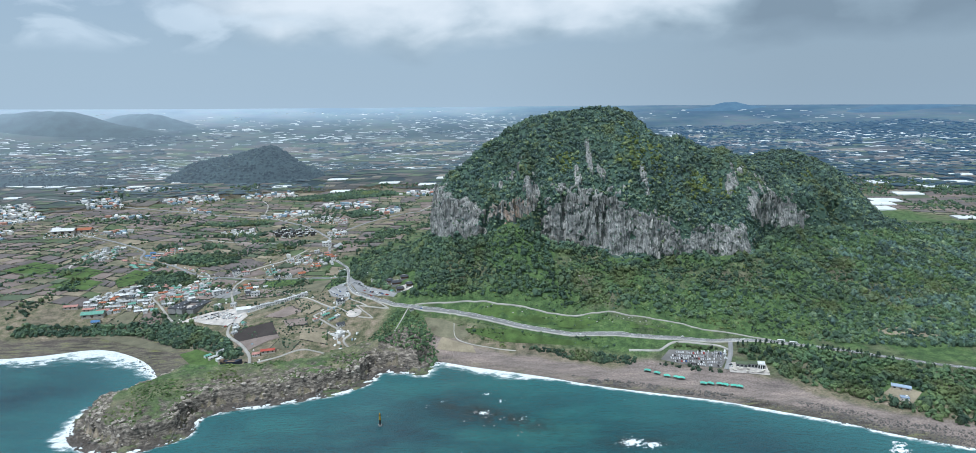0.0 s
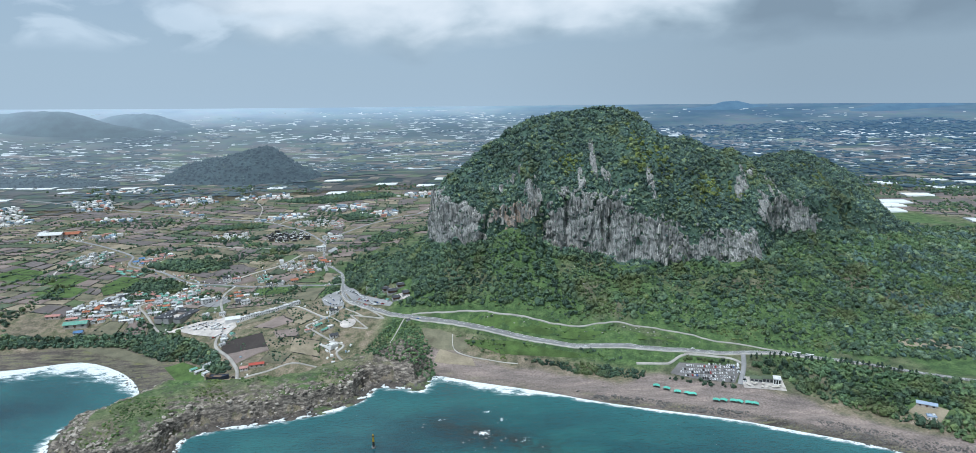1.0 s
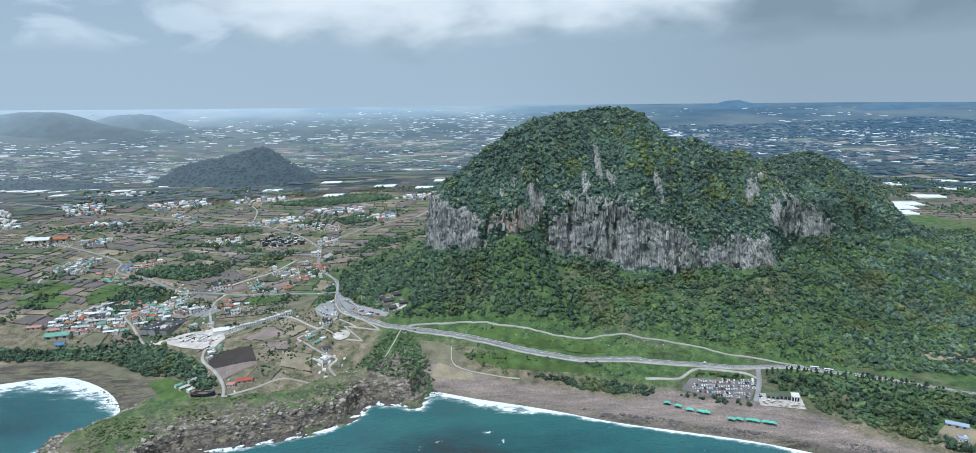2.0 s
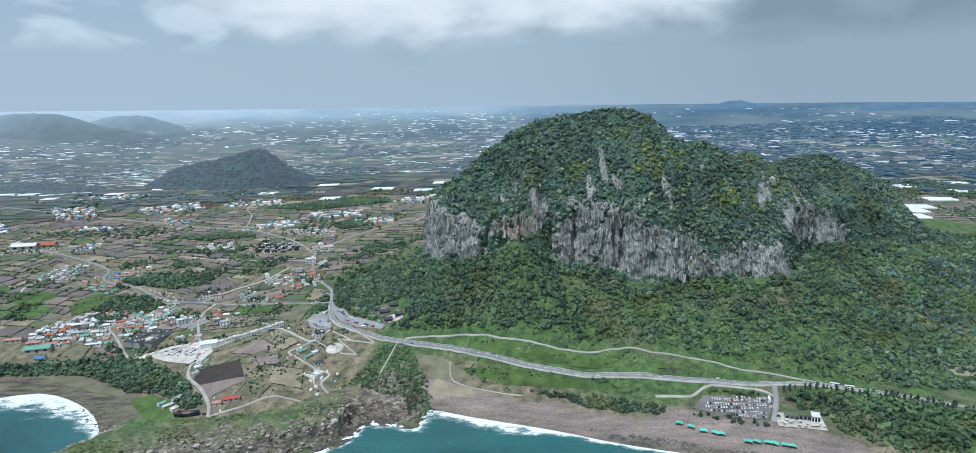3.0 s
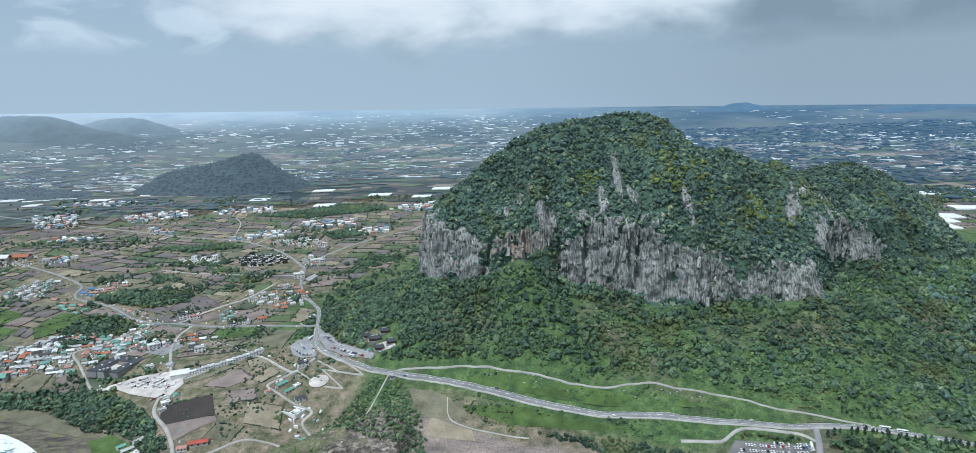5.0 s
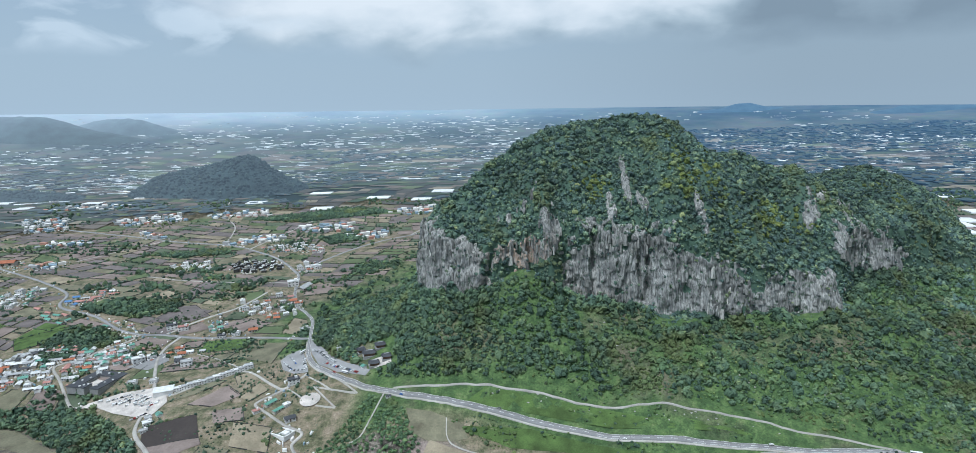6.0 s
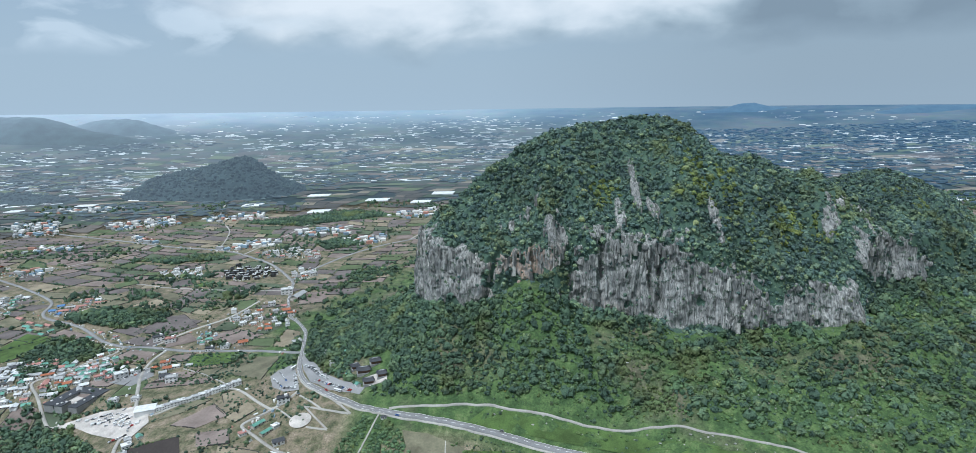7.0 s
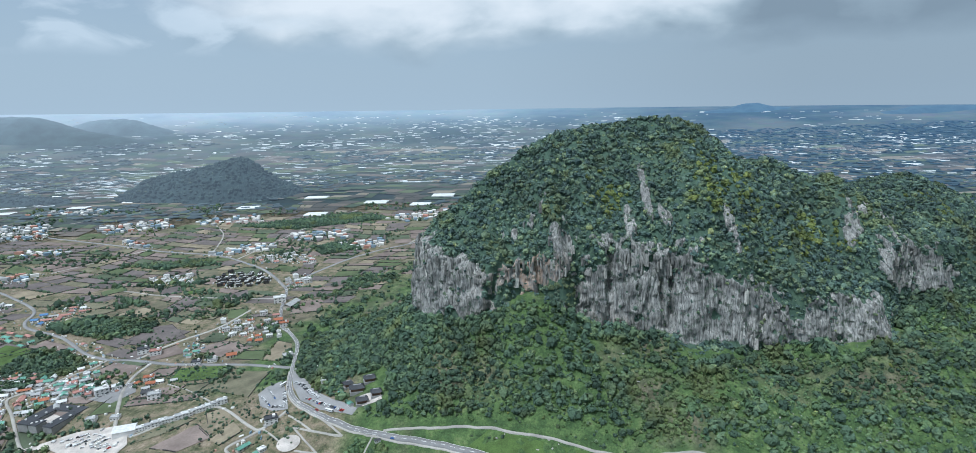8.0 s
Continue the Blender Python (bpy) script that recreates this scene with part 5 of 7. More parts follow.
canopy("skirt_scrub", bx[pale], by[pale], ground_z(bx, by)[pale] + br[pale] * 0.3, br[pale], M_scrub, "light green scrub below the cliff", 1, 0.8, 3)
canopy("skirt_bushes", bx[~pale], by[~pale], ground_z(bx, by)[~pale] + br[~pale] * 0.4, br[~pale], M_skirt, "green bushes below the cliff", 1, 0.9, 33)

fx, fy = scatter([(-225, 900), (-200, 868), (-172, 842), (-120, 806), (-92, 790), (-40, 785), (-30, 830), (-60, 860), (-110, 905), (-150, 980), (-215, 1010), (-235, 960)], 3.9, lambda x, y: road_gap(x, y, 5) & ~inside(x, y, TEMPLE) & (waves(x, y, 40, 57, 3) + 0.5 * np.exp(-((x + 60 + 0.55 * (y - 860)) / 26) ** 2) * -1 > -0.38))
fr = rs.gamma(6.0, 0.44, len(fx)).clip(1.2, 4.4)
canopy("foot_woods", fx, fy, ground_z(fx, fy) + fr * 0.6, fr, M_wood, "dense green woods at the mountain's foot", 2, 0.95, 43)

vx_, vy_ = scatter([(-45, 770), (60, 735), (170, 700), (330, 690), (420, 668), (470, 690), (400, 760), (200, 790), (0, 800)], 4.4, lambda x, y: road_gap(x, y, 3.5) & (waves(x, y, 28, 83, 3) + rs.uniform(-0.3, 0.3, len(x)) > 0.10))
v2x, v2y = scatter([(-60, 738), (20, 706), (140, 682), (180, 690), (60, 722), (-20, 746)], 3.6, lambda x, y: road_gap(x, y, 3.5) & (waves(x, y, 20, 88, 3) > 0.02))
vx_, vy_ = np.concatenate([vx_, v2x]), np.concatenate([vy_, v2y])
vr_ = rs.gamma(4.0, 0.26, len(vx_)).clip(0.4, 2.2)
fresh = rs.rand(len(vx_)) < 0.6
canopy("meadow_bushes", vx_[fresh], vy_[fresh], ground_z(vx_, vy_)[fresh] + vr_[fresh] * 0.3, vr_[fresh], M_scrub, "low light green bushes on the grass below the woods", 1, 0.8, 44)
canopy("meadow_thicket", vx_[~fresh], vy_[~fresh], ground_z(vx_, vy_)[~fresh] + vr_[~fresh] * 0.4, vr_[~fresh] * 1.2, M_wood, "dark bushes on the grass below the woods", 2, 0.9, 45)

# pines behind the beach, groves, hedges and single bushes
pine_loop = [(283, 668), (340, 668), (400, 638), (480, 590), (640, 540), (640, 440), (470, 470), (408, 518), (382, 546), (346, 570), (308, 608), (303, 636), (284, 648)]
BLUE_YARD = [(384, 566), (408, 582), (424, 560), (396, 538)]
px, py = scatter(pine_loop, 4.9, lambda x, y: road_gap(x, y, 8) & ~inside(x, y, BLUE_YARD) & (waves(x, y, 40, 61) > -0.5) & (coast_distance(x, y) > 34))
pr = rs.gamma(6.0, 0.42, len(px)).clip(1.0, 4.4)
half = waves(px, py, 30, 62) + rs.uniform(-0.4, 0.4, len(px)) > 0.12
canopy("beach_pines", px[half], py[half], ground_z(px, py)[half] + pr[half] * 0.9, pr[half], M_pine, "dark pines behind the beach", 2, 1.15, 4)
canopy("beach_thicket", px[~half], py[~half], ground_z(px, py)[~half] + pr[~half] * 0.6, pr[~half], M_skirt, "green shrubs and young trees behind the beach", 2, 0.95, 14)
gxs, gys = [], []
for loop in WOODS.values():
    x, y = scatter(loop, 3.9, lambda x, y: road_gap(x, y, 5) & (waves(x, y, 32, 63, 3) + 0.05 * to_line(x, y, loop, True)[0] > -0.3))
    gxs.append(x), gys.append(y)
x, y = scatter([(-700, 800), (-360, 800), (-250, 900), (-260, 1180), (-460, 1250), (-760, 1200)], 7.0, lambda x, y: road_gap(x, y, 5) & (waves(x, y, 46, 64, 3) > 0.26) & (coast_distance(x, y) > 70))
gxs.append(x), gys.append(y)
x, y = scatter([(-1200, 1250), (-250, 1250), (-100, 1900), (-1300, 1900)], 12.5, lambda x, y: road_gap(x, y, 6) & (waves(x, y, 110, 65, 4) > 0.28))
gxs.append(x), gys.append(y)
x, y = scatter([(620, 1150), (1300, 900), (1700, 1300), (900, 1900), (500, 1700)], 10.0, lambda x, y: (waves(x, y, 120, 66, 4) > 0.1))
gxs.append(x), gys.append(y)
gx_, gy_ = np.concatenate(gxs), np.concatenate(gys)
gr = rs.gamma(6.0, 0.36, len(gx_)).clip(1.0, 4.0)
near = np.hypot(gx_, gy_) < 1180
canopy("groves", gx_[near], gy_[near], ground_z(gx_, gy_)[near] + gr[near] * 0.7, gr[near] * 1.15, M_wood, "dark green groves among the village fields", 2, 0.95, 5)
canopy("distant_groves", gx_[~near], gy_[~near], ground_z(gx_, gy_)[~near] + gr[~near] * 0.7, gr[~near] * 1.3, M_pine, "dark groves out on the plain", 1, 0.95, 35)
knoll_loop = [(-140, 742), (-120, 772), (-98, 768), (-80, 745), (-62, 700), (-70, 676), (-100, 680), (-135, 690), (-165, 712)]
kx, ky = scatter(knoll_loop, 3.4, lambda x, y: to_line(x, y, FOOTPATHS[4])[0] > 3)
kr = rs.uniform(1.3, 2.6, len(kx))
canopy("knoll_shrubs", kx, ky, ground_z(kx, ky) + kr * 0.3, kr, M_skirt, "dense green shrubs on the knoll above the sea", 2, 0.75, 6)
hedge_loop = [(-30, 722), (30, 694), (110, 662), (160, 652), (170, 668), (110, 686), (40, 704)]
ex, ey = scatter(hedge_loop, 3.2, lambda x, y: (np.abs(coast_distance(x, y) - 58 - 6 * waves(x, y, 20, 71)) < 8) & (waves(x, y, 30, 73) > -0.35))
lx2, ly2 = scatter([(190, 656), (222, 641), (250, 632), (250, 624), (218, 634), (186, 650)], 4.5, lambda x, y: rs.rand(len(x)) < 0.55)
lx3, ly3 = scatter([(214, 680), (260, 675), (262, 668), (210, 675)], 4.2)
ex, ey = np.concatenate([ex, lx2, lx3]), np.concatenate([ey, ly2, ly3])
er = rs.uniform(1.3, 3.0, len(ex))
canopy("beach_hedge", ex, ey, ground_z(ex, ey) + er * 0.5, er, M_pine, "dark shrubs along the top of the beach", 2, 0.9, 7)

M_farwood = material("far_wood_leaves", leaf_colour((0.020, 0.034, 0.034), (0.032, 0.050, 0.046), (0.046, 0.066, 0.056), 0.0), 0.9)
# haze over the woods, painted in as emission
haze_emission(M_farwood, 300.0, 4700.0, 0.46)
# extra woods added in the east darken the plain like cloud shade
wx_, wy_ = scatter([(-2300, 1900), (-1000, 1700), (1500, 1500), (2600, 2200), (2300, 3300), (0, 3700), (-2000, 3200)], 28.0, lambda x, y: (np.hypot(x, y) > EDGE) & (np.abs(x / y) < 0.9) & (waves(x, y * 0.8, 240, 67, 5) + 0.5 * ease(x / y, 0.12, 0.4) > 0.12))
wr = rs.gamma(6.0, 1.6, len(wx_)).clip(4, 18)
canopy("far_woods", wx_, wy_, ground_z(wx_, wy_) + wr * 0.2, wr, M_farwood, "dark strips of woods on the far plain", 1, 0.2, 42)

# hedges on the field borders, and bushes about the houses
hx_, hy_ = [], []
for i_, corners in enumerate(kept[:900]):
    for (ax, ay), (bx_, by_) in zip(corners, corners[1:] + corners[:1]):
        if rs.rand() < 0.42:
            n = max(int(math.hypot(bx_ - ax, by_ - ay) / (3.0 if i_ < 320 else 5.5)), 2)
            k = np.linspace(0, 1, n)[rs.rand(n) < 0.62]
            hx_ += list(ax + (bx_ - ax) * k)
            hy_ += list(ay + (by_ - ay) * k)
for corners, _, _ in KEY_FIELDS:
    for (ax, ay), (bx_, by_) in zip(corners, corners[1:] + corners[:1]):
        if rs.rand() < 0.6:
            n = max(int(math.hypot(bx_ - ax, by_ - ay) / 2.6), 2)
            k = np.linspace(0, 1, n)[rs.rand(n) < 0.7]
            hx_ += list(ax + (bx_ - ax) * k)
            hy_ += list(ay + (by_ - ay) * k)
for key, loop in CLUSTERS.items():
    x, y = scatter(loop, 11.0)
    hx_ += list(x)
    hy_ += list(y)
x, y = scatter([(-420, 1000), (-280, 1000), (-250, 1150), (-480, 1180)], 9.0, lambda x, y: clear_of(x, y, 6) & (waves(x, y, 50, 81) > 0.0))
hx_ += list(x)
hy_ += list(y)
x, y = scatter([(-430, 860), (-330, 760), (-250, 690), (-150, 690), (-130, 780), (-200, 880), (-300, 940), (-400, 940)], 4.6, lambda x, y: clear_of(x, y, 4) & (waves(x, y, 26, 82, 3) > 0.12) & (coast_distance(x, y) > 40))
hx_, hy_ = np.array(hx_ + list(x)), np.array(hy_ + list(y))
m = road_gap(hx_, hy_, 5)
hx_, hy_ = hx_[m] + rs.uniform(-1, 1, m.sum()), hy_[m] + rs.uniform(-1, 1, m.sum())
hr = rs.gamma(5.0, 0.2, len(hx_)).clip(0.5, 2.4) * (1 + 0.5 * (np.hypot(hx_, hy_) > 1200))
canopy("hedges", hx_, hy_, ground_z(hx_, hy_) + hr * 0.45, hr, M_pine, "dark hedges along the field borders", 1, 0.9, 8)

# ---- greenhouses ----
M_plastic = material("white_greenhouse_film", worn((0.72, 0.75, 0.75), 0.15, 0.05, 0.5), 0.45, None, 0.5)
# far roofs: greyer, bluer film tones imitate the haze of distance
M_farfilm = material("hazed_greenhouse_film", lambda nt: steps(nt, node(nt, "ShaderNodeNewGeometry").outputs["Random Per Island"], [(0.0, (0.26, 0.31, 0.34)), (0.5, (0.46, 0.51, 0.54)), (0.85, (0.66, 0.70, 0.72)), (1.0, (0.80, 0.83, 0.84))]), 0.6)
M_end = material("grey_greenhouse_end", worn((0.42, 0.45, 0.45), 0.2), 0.6)


def box_bm(bm, x0, x1, y0, y1, z0, z1, bevel=0.0):
    """Adds a box to a bmesh; bevel rounds its edges."""
    v = [bm.verts.new((x, y, z)) for z in (z0, z1) for x, y in ((x0, y0), (x1, y0), (x1, y1), (x0, y1))]
    faces = [bm.faces.new([v[i] for i in f]) for f in ((3, 2, 1, 0), (4, 5, 6, 7), (0, 1, 5, 4), (1, 2, 6, 5), (2, 3, 7, 6), (3, 0, 4, 7))]
    if bevel:
        edges = list({e for f in faces for e in f.edges})
        bmesh.ops.bevel(bm, geom=edges, offset=bevel, segments=1, affect="EDGES")
    return faces


def part(name, bm, mat, parent=None, label=""):
    """Links a bmesh as one mesh object under a thing or a part."""
    me = bpy.data.meshes.new(name)
    bmesh.ops.recalc_face_normals(bm, faces=bm.faces[:])
    bm.to_mesh(me)
    bm.free()
    me.materials.append(mat)
    ob = new(name, me)
    ob.parent = parent
    if label:
        ob["label"] = label
    return ob


def greenhouse(spans, width, length):
    """Polytunnels side by side: arched film roofs, end walls, a door."""
    root = new("greenhouse")
    for i in range(spans):
        x0 = (i - spans / 2) * width
        bm = bmesh.new()
        ring = [(x0 + width * (0.5 - 0.5 * math.cos(k * math.pi / 6)), 1.4 + 1.5 * math.sin(k * math.pi / 6)) for k in range(7)]
        ring = [(x0, -1.5)] + ring + [(x0 + width, -1.5)]
        rows = [[bm.verts.new((x, y, z)) for x, z in ring] for y in (-length / 2, length / 2)]
        for k in range(len(ring) - 1):
            bm.faces.new((rows[0][k], rows[0][k + 1], rows[1][k + 1], rows[1][k]))
        part("tunnel", bm, M_plastic, root)
        for y in (-length / 2 + 0.02, length / 2 - 0.02):
            bm = bmesh.new()
            bm.faces.new([bm.verts.new((x, y, z)) for x, z in ring])
            part("end_wall", bm, M_end, root, "grey film end wall")
    return tagged(root, "white film greenhouse with arched tunnels among fields", "greenhouse", "greenhouses on the plain")


def place(ob, x, y, turn=0.0, sink=0.0, scale=1.0):
    z = float(ground_z(x, y)[0]) - sink
    ob.matrix_basis = pose(x, y, z, 0, 0, turn) @ Matrix.Scale(scale, 4)
    return ob


class Stock:
    """Builds a thing once, then copies it."""
    def __init__(self):
        self.made = {}

    def put(self, key, build, x, y, turn=0.0, sink=0.0, scale=1.0):
        if key not in self.made:
            self.made[key] = build()
            self.made[key].scale = (1, 1, 1)
            return place(self.made[key], x, y, turn, sink, scale)
        z = float(ground_z(x, y)[0]) - sink
        ob = self.made[key]
        old = ob.scale.copy()
        ob.scale = (1, 1, 1)
        out = copy_thing(ob, pose(x, y, z, 0, 0, turn) @ Matrix.Scale(scale, 4))
        ob.scale = old
        return out


stock = Stock()
GREENHOUSES = [(-1480, 1950, 6, 60, 84), (-1415, 1942, 6, 60, 84), (-1350, 1936, 6, 55, 84), (-1220, 1830, 5, 40, 95), (-1310, 1700, 4, 40, 90), (915, 1407, 7, 60, 80), (880, 1375, 7, 60, 80),
    (849, 1324, 7, 55, 82), (815, 1355, 5, 50, 82), (1010, 1470, 6, 60, 78), (1131, 1551, 7, 60, 84), (1230, 1600, 6, 60, 84), (946, 1202, 5, 40, 80), (1080, 1250, 6, 50, 80)]
GREENHOUSES += [(1290, 1480, 6, 60, 82), (1400, 1620, 7, 60, 84), (1180, 1660, 6, 60, 80), (1330, 1720, 6, 60, 86), (1050, 1640, 7, 55, 84), (-420, 1760, 6, 50, 88), (-300, 1900, 6, 60, 86), (-180, 1860, 6, 50, 84),
    (-620, 1860, 6, 50, 92), (-130, 1980, 7, 60, 86), (-480, 1990, 6, 60, 90), (-1080, 1900, 5, 50, 92), (-980, 1990, 6, 60, 90), (640, 1760, 7, 60, 86), (760, 1850, 7, 60, 86), (900, 1800, 7, 60, 84), (1000, 1900, 7, 60, 86)]
for x, y, n, length, turn in GREENHOUSES:
    stock.put(("greenhouse", n, length), lambda: greenhouse(n, 6.5, length), x, y, turn)


def far_greenhouses():
    """Thousands of pale film roofs out on the plain, low ridged blocks in clumps."""
    r = np.random.RandomState(17)
    cos, fas, base = [], [], 0
    clumps = [(r.uniform(-0.95, 0.95), r.beta(1.6, 1.2)) for _ in range(460)]
    for az, k in clumps:
        for _ in range(r.randint(2, 15)):
            a = az + r.normal(0, 0.04)
            u = np.clip(k + r.normal(0, 0.03), 0, 1)
            drop = 0.011 + 0.085 * u ** 1.25           # tangent of the dip below eye level
            real = (EYE - 75.0) / drop
            q = 4650.0 - FAR_FROM
            e = (real - FAR_FROM) / q
            kk = e / (1 + 0.93 * e)
            dist = FAR_FROM + q * max(kk, -0.2)
            dist = min(dist, 4560)
            s = dist / max(real, dist)
            x, y = dist * math.sin(math.atan(a)), dist * math.cos(math.atan(a))
            long, wide, tall = r.gamma(3.0, 8.0) * s ** 0.5 + 6, r.uniform(5, 12) * s ** 0.3, 0.8
            # fewer bright roofs in the east, part of its imitated cloud shade
            if a > 0.2 and u < 0.45 and r.rand() < 0.7:
                continue
            turn = r.normal(0, 0.16) - math.atan(a) * 0.6
            z = ground_z(x, y)[0]
            c, s_ = math.cos(turn), math.sin(turn)
            ring = [(-0.5, -0.5, -3), (0.5, -0.5, -3), (0.5, 0.5, -3), (-0.5, 0.5, -3), (-0.5, -0.5, tall), (0.5, -0.5, tall), (0.5, 0.5, tall), (-0.5, 0.5, tall), (-0.5, 0, tall + 1), (0.5, 0, tall + 1)]
            p = np.array([((i * long) * c - (j * wide) * s_ + x, (i * long) * s_ + (j * wide) * c + y, 0) for i, j, h in ring])
            p[:, 2] = ground_z(p[:, 0], p[:, 1]) + np.array([h for _, _, h in ring])
            cos.append(p)
            fas.append(np.array([(0, 1, 5, 4), (1, 2, 6, 5), (2, 3, 7, 6), (3, 0, 4, 7), (4, 5, 9, 8), (7, 8, 9, 6)]) + base)
            base += 10
    ob = mesh_of("distant_greenhouses", np.concatenate(cos), np.concatenate(fas), M_farfilm, (), False)
    tagged(ob, "pale greenhouse roofs scattered over the far plain", "greenhouses", kind="stuff")


far_greenhouses()

# ---- houses ----
M_white = material("white_plaster", worn((0.80, 0.79, 0.77), 0.15, 0.2, 1.5), 0.85)
M_cream = material("cream_plaster", worn((0.52, 0.48, 0.42), 0.2, 0.2, 1.5), 0.85)
M_greywall = material("grey_concrete", worn((0.33, 0.33, 0.32), 0.25, 0.2, 1.5), 0.9)
M_basalt = material("black_basalt_wall", worn((0.07, 0.068, 0.066), 0.3, 0.3, 1.5), 0.95)
M_glass = material("dark_window_glass", (0.02, 0.026, 0.03), 0.08, None, 0.6)
M_door = material("brown_door", worn((0.16, 0.10, 0.07), 0.2), 0.7)
ROOFS = {"orange": material("orange_roof_tiles", worn((0.44, 0.165, 0.09), 0.25, 0.3, 2.0), 0.8),
         "pink": material("faded_red_roof", worn((0.45, 0.235, 0.20), 0.25, 0.3, 2.0), 0.8),
         "red": material("red_roof", worn((0.42, 0.085, 0.06), 0.25, 0.3, 2.0), 0.7),
         "blue": material("blue_metal_roof", worn((0.10, 0.22, 0.42), 0.25, 0.3, 2.0), 0.55),
         "green": material("green_metal_roof", worn((0.16, 0.36, 0.28), 0.25, 0.3, 2.0), 0.6),
         "grey": material("grey_slab_roof", worn((0.48, 0.49, 0.49), 0.3, 0.3, 2.0), 0.85),
         "white": material("pale_roof_coating", worn((0.70, 0.71, 0.70), 0.2, 0.3, 2.0), 0.8),
         "paleblue": material("pale_blue_roof", worn((0.34, 0.42, 0.54), 0.2, 0.3, 2.0), 0.5),
         "dark": material("dark_slate_roof", worn((0.060, 0.064, 0.072), 0.25, 0.3, 2.0), 0.6)}


def windows_on(root, w, d, z0, z1, count, both=True):
    """Panes on the long sides, each a part."""
    for side in ((-1, 1) if both else (-1,)):
        for i in range(count):
            x = -w / 2 + w * (i + 0.5) / count
            bm = bmesh.new()
            box_bm(bm, x - w / count * 0.2, x + w / count * 0.2, side * d / 2 - 0.05, side * d / 2 + 0.06, z0, z1)
            part("window", bm, M_glass, root)


def gabled_house(w, d, h, roof, wall, label):
    root = new("house")
    bm = bmesh.new()
    box_bm(bm, -w / 2, w / 2, -d / 2, d / 2, -2.0, h)
    part("wall", bm, wall, root)
    bm = bmesh.new()
    o, rise = 0.5, d * 0.26
    a = [bm.verts.new((sx * (w / 2 + o), y, z)) for sx in (-1, 1) for y, z in ((-d / 2 - o, h - 0.15), (0, h + rise), (d / 2 + o, h - 0.15), (d / 2 + o, h + 0.05), (0, h + rise + 0.22), (-d / 2 - o, h + 0.05))]
    for i in range(6):
        bm.faces.new((a[i], a[(i + 1) % 6], a[6 + (i + 1) % 6], a[6 + i]))
    bm.faces.new(a[:6]), bm.faces.new(a[6:][::-1])
    part("roof", bm, ROOFS[roof], root)
    windows_on(root, w, d, 0.9, 2.0, 3)
    bm = bmesh.new()
    box_bm(bm, -0.5, 0.5, -d / 2 - 0.09, -d / 2 + 0.05, 0, 2.0)
    part("door", bm, M_door, root)
    return tagged(root, label, "house", "houses of the plain")


def flat_house(w, d, h, roof, wall, label, storeys=1):
    root = new("house")
    bm = bmesh.new()
    box_bm(bm, -w / 2, w / 2, -d / 2, d / 2, -2.0, h, 0.08)
    part("wall", bm, wall, root)
    bm = bmesh.new()
    box_bm(bm, -w / 2 - 0.2, w / 2 + 0.2, -d / 2 - 0.2, d / 2 + 0.2, h + 0.005, h + 0.25)
    for x0, x1, y0, y1 in ((-w / 2 - 0.2, w / 2 + 0.2, -d / 2 - 0.2, -d / 2), (-w / 2 - 0.2, w / 2 + 0.2, d / 2, d / 2 + 0.2), (-w / 2 - 0.2, -w / 2, -d / 2, d / 2), (w / 2, w / 2 + 0.2, -d / 2, d / 2)):
        box_bm(bm, x0, x1, y0, y1, h + 0.25, h + 0.7)
    part("roof", bm, ROOFS[roof], root)
    bm = bmesh.new()
    box_bm(bm, w * 0.12, w * 0.36, -d * 0.1, d * 0.25, h + 0.255, h + 2.0, 0.05)
    part("stair_head", bm, wall, root)
    for s in range(storeys):
        windows_on(root, w, d, 1.0 + s * h / storeys, 1.9 + s * h / storeys, 3)
    return tagged(root, label, "house", "houses of the plain")


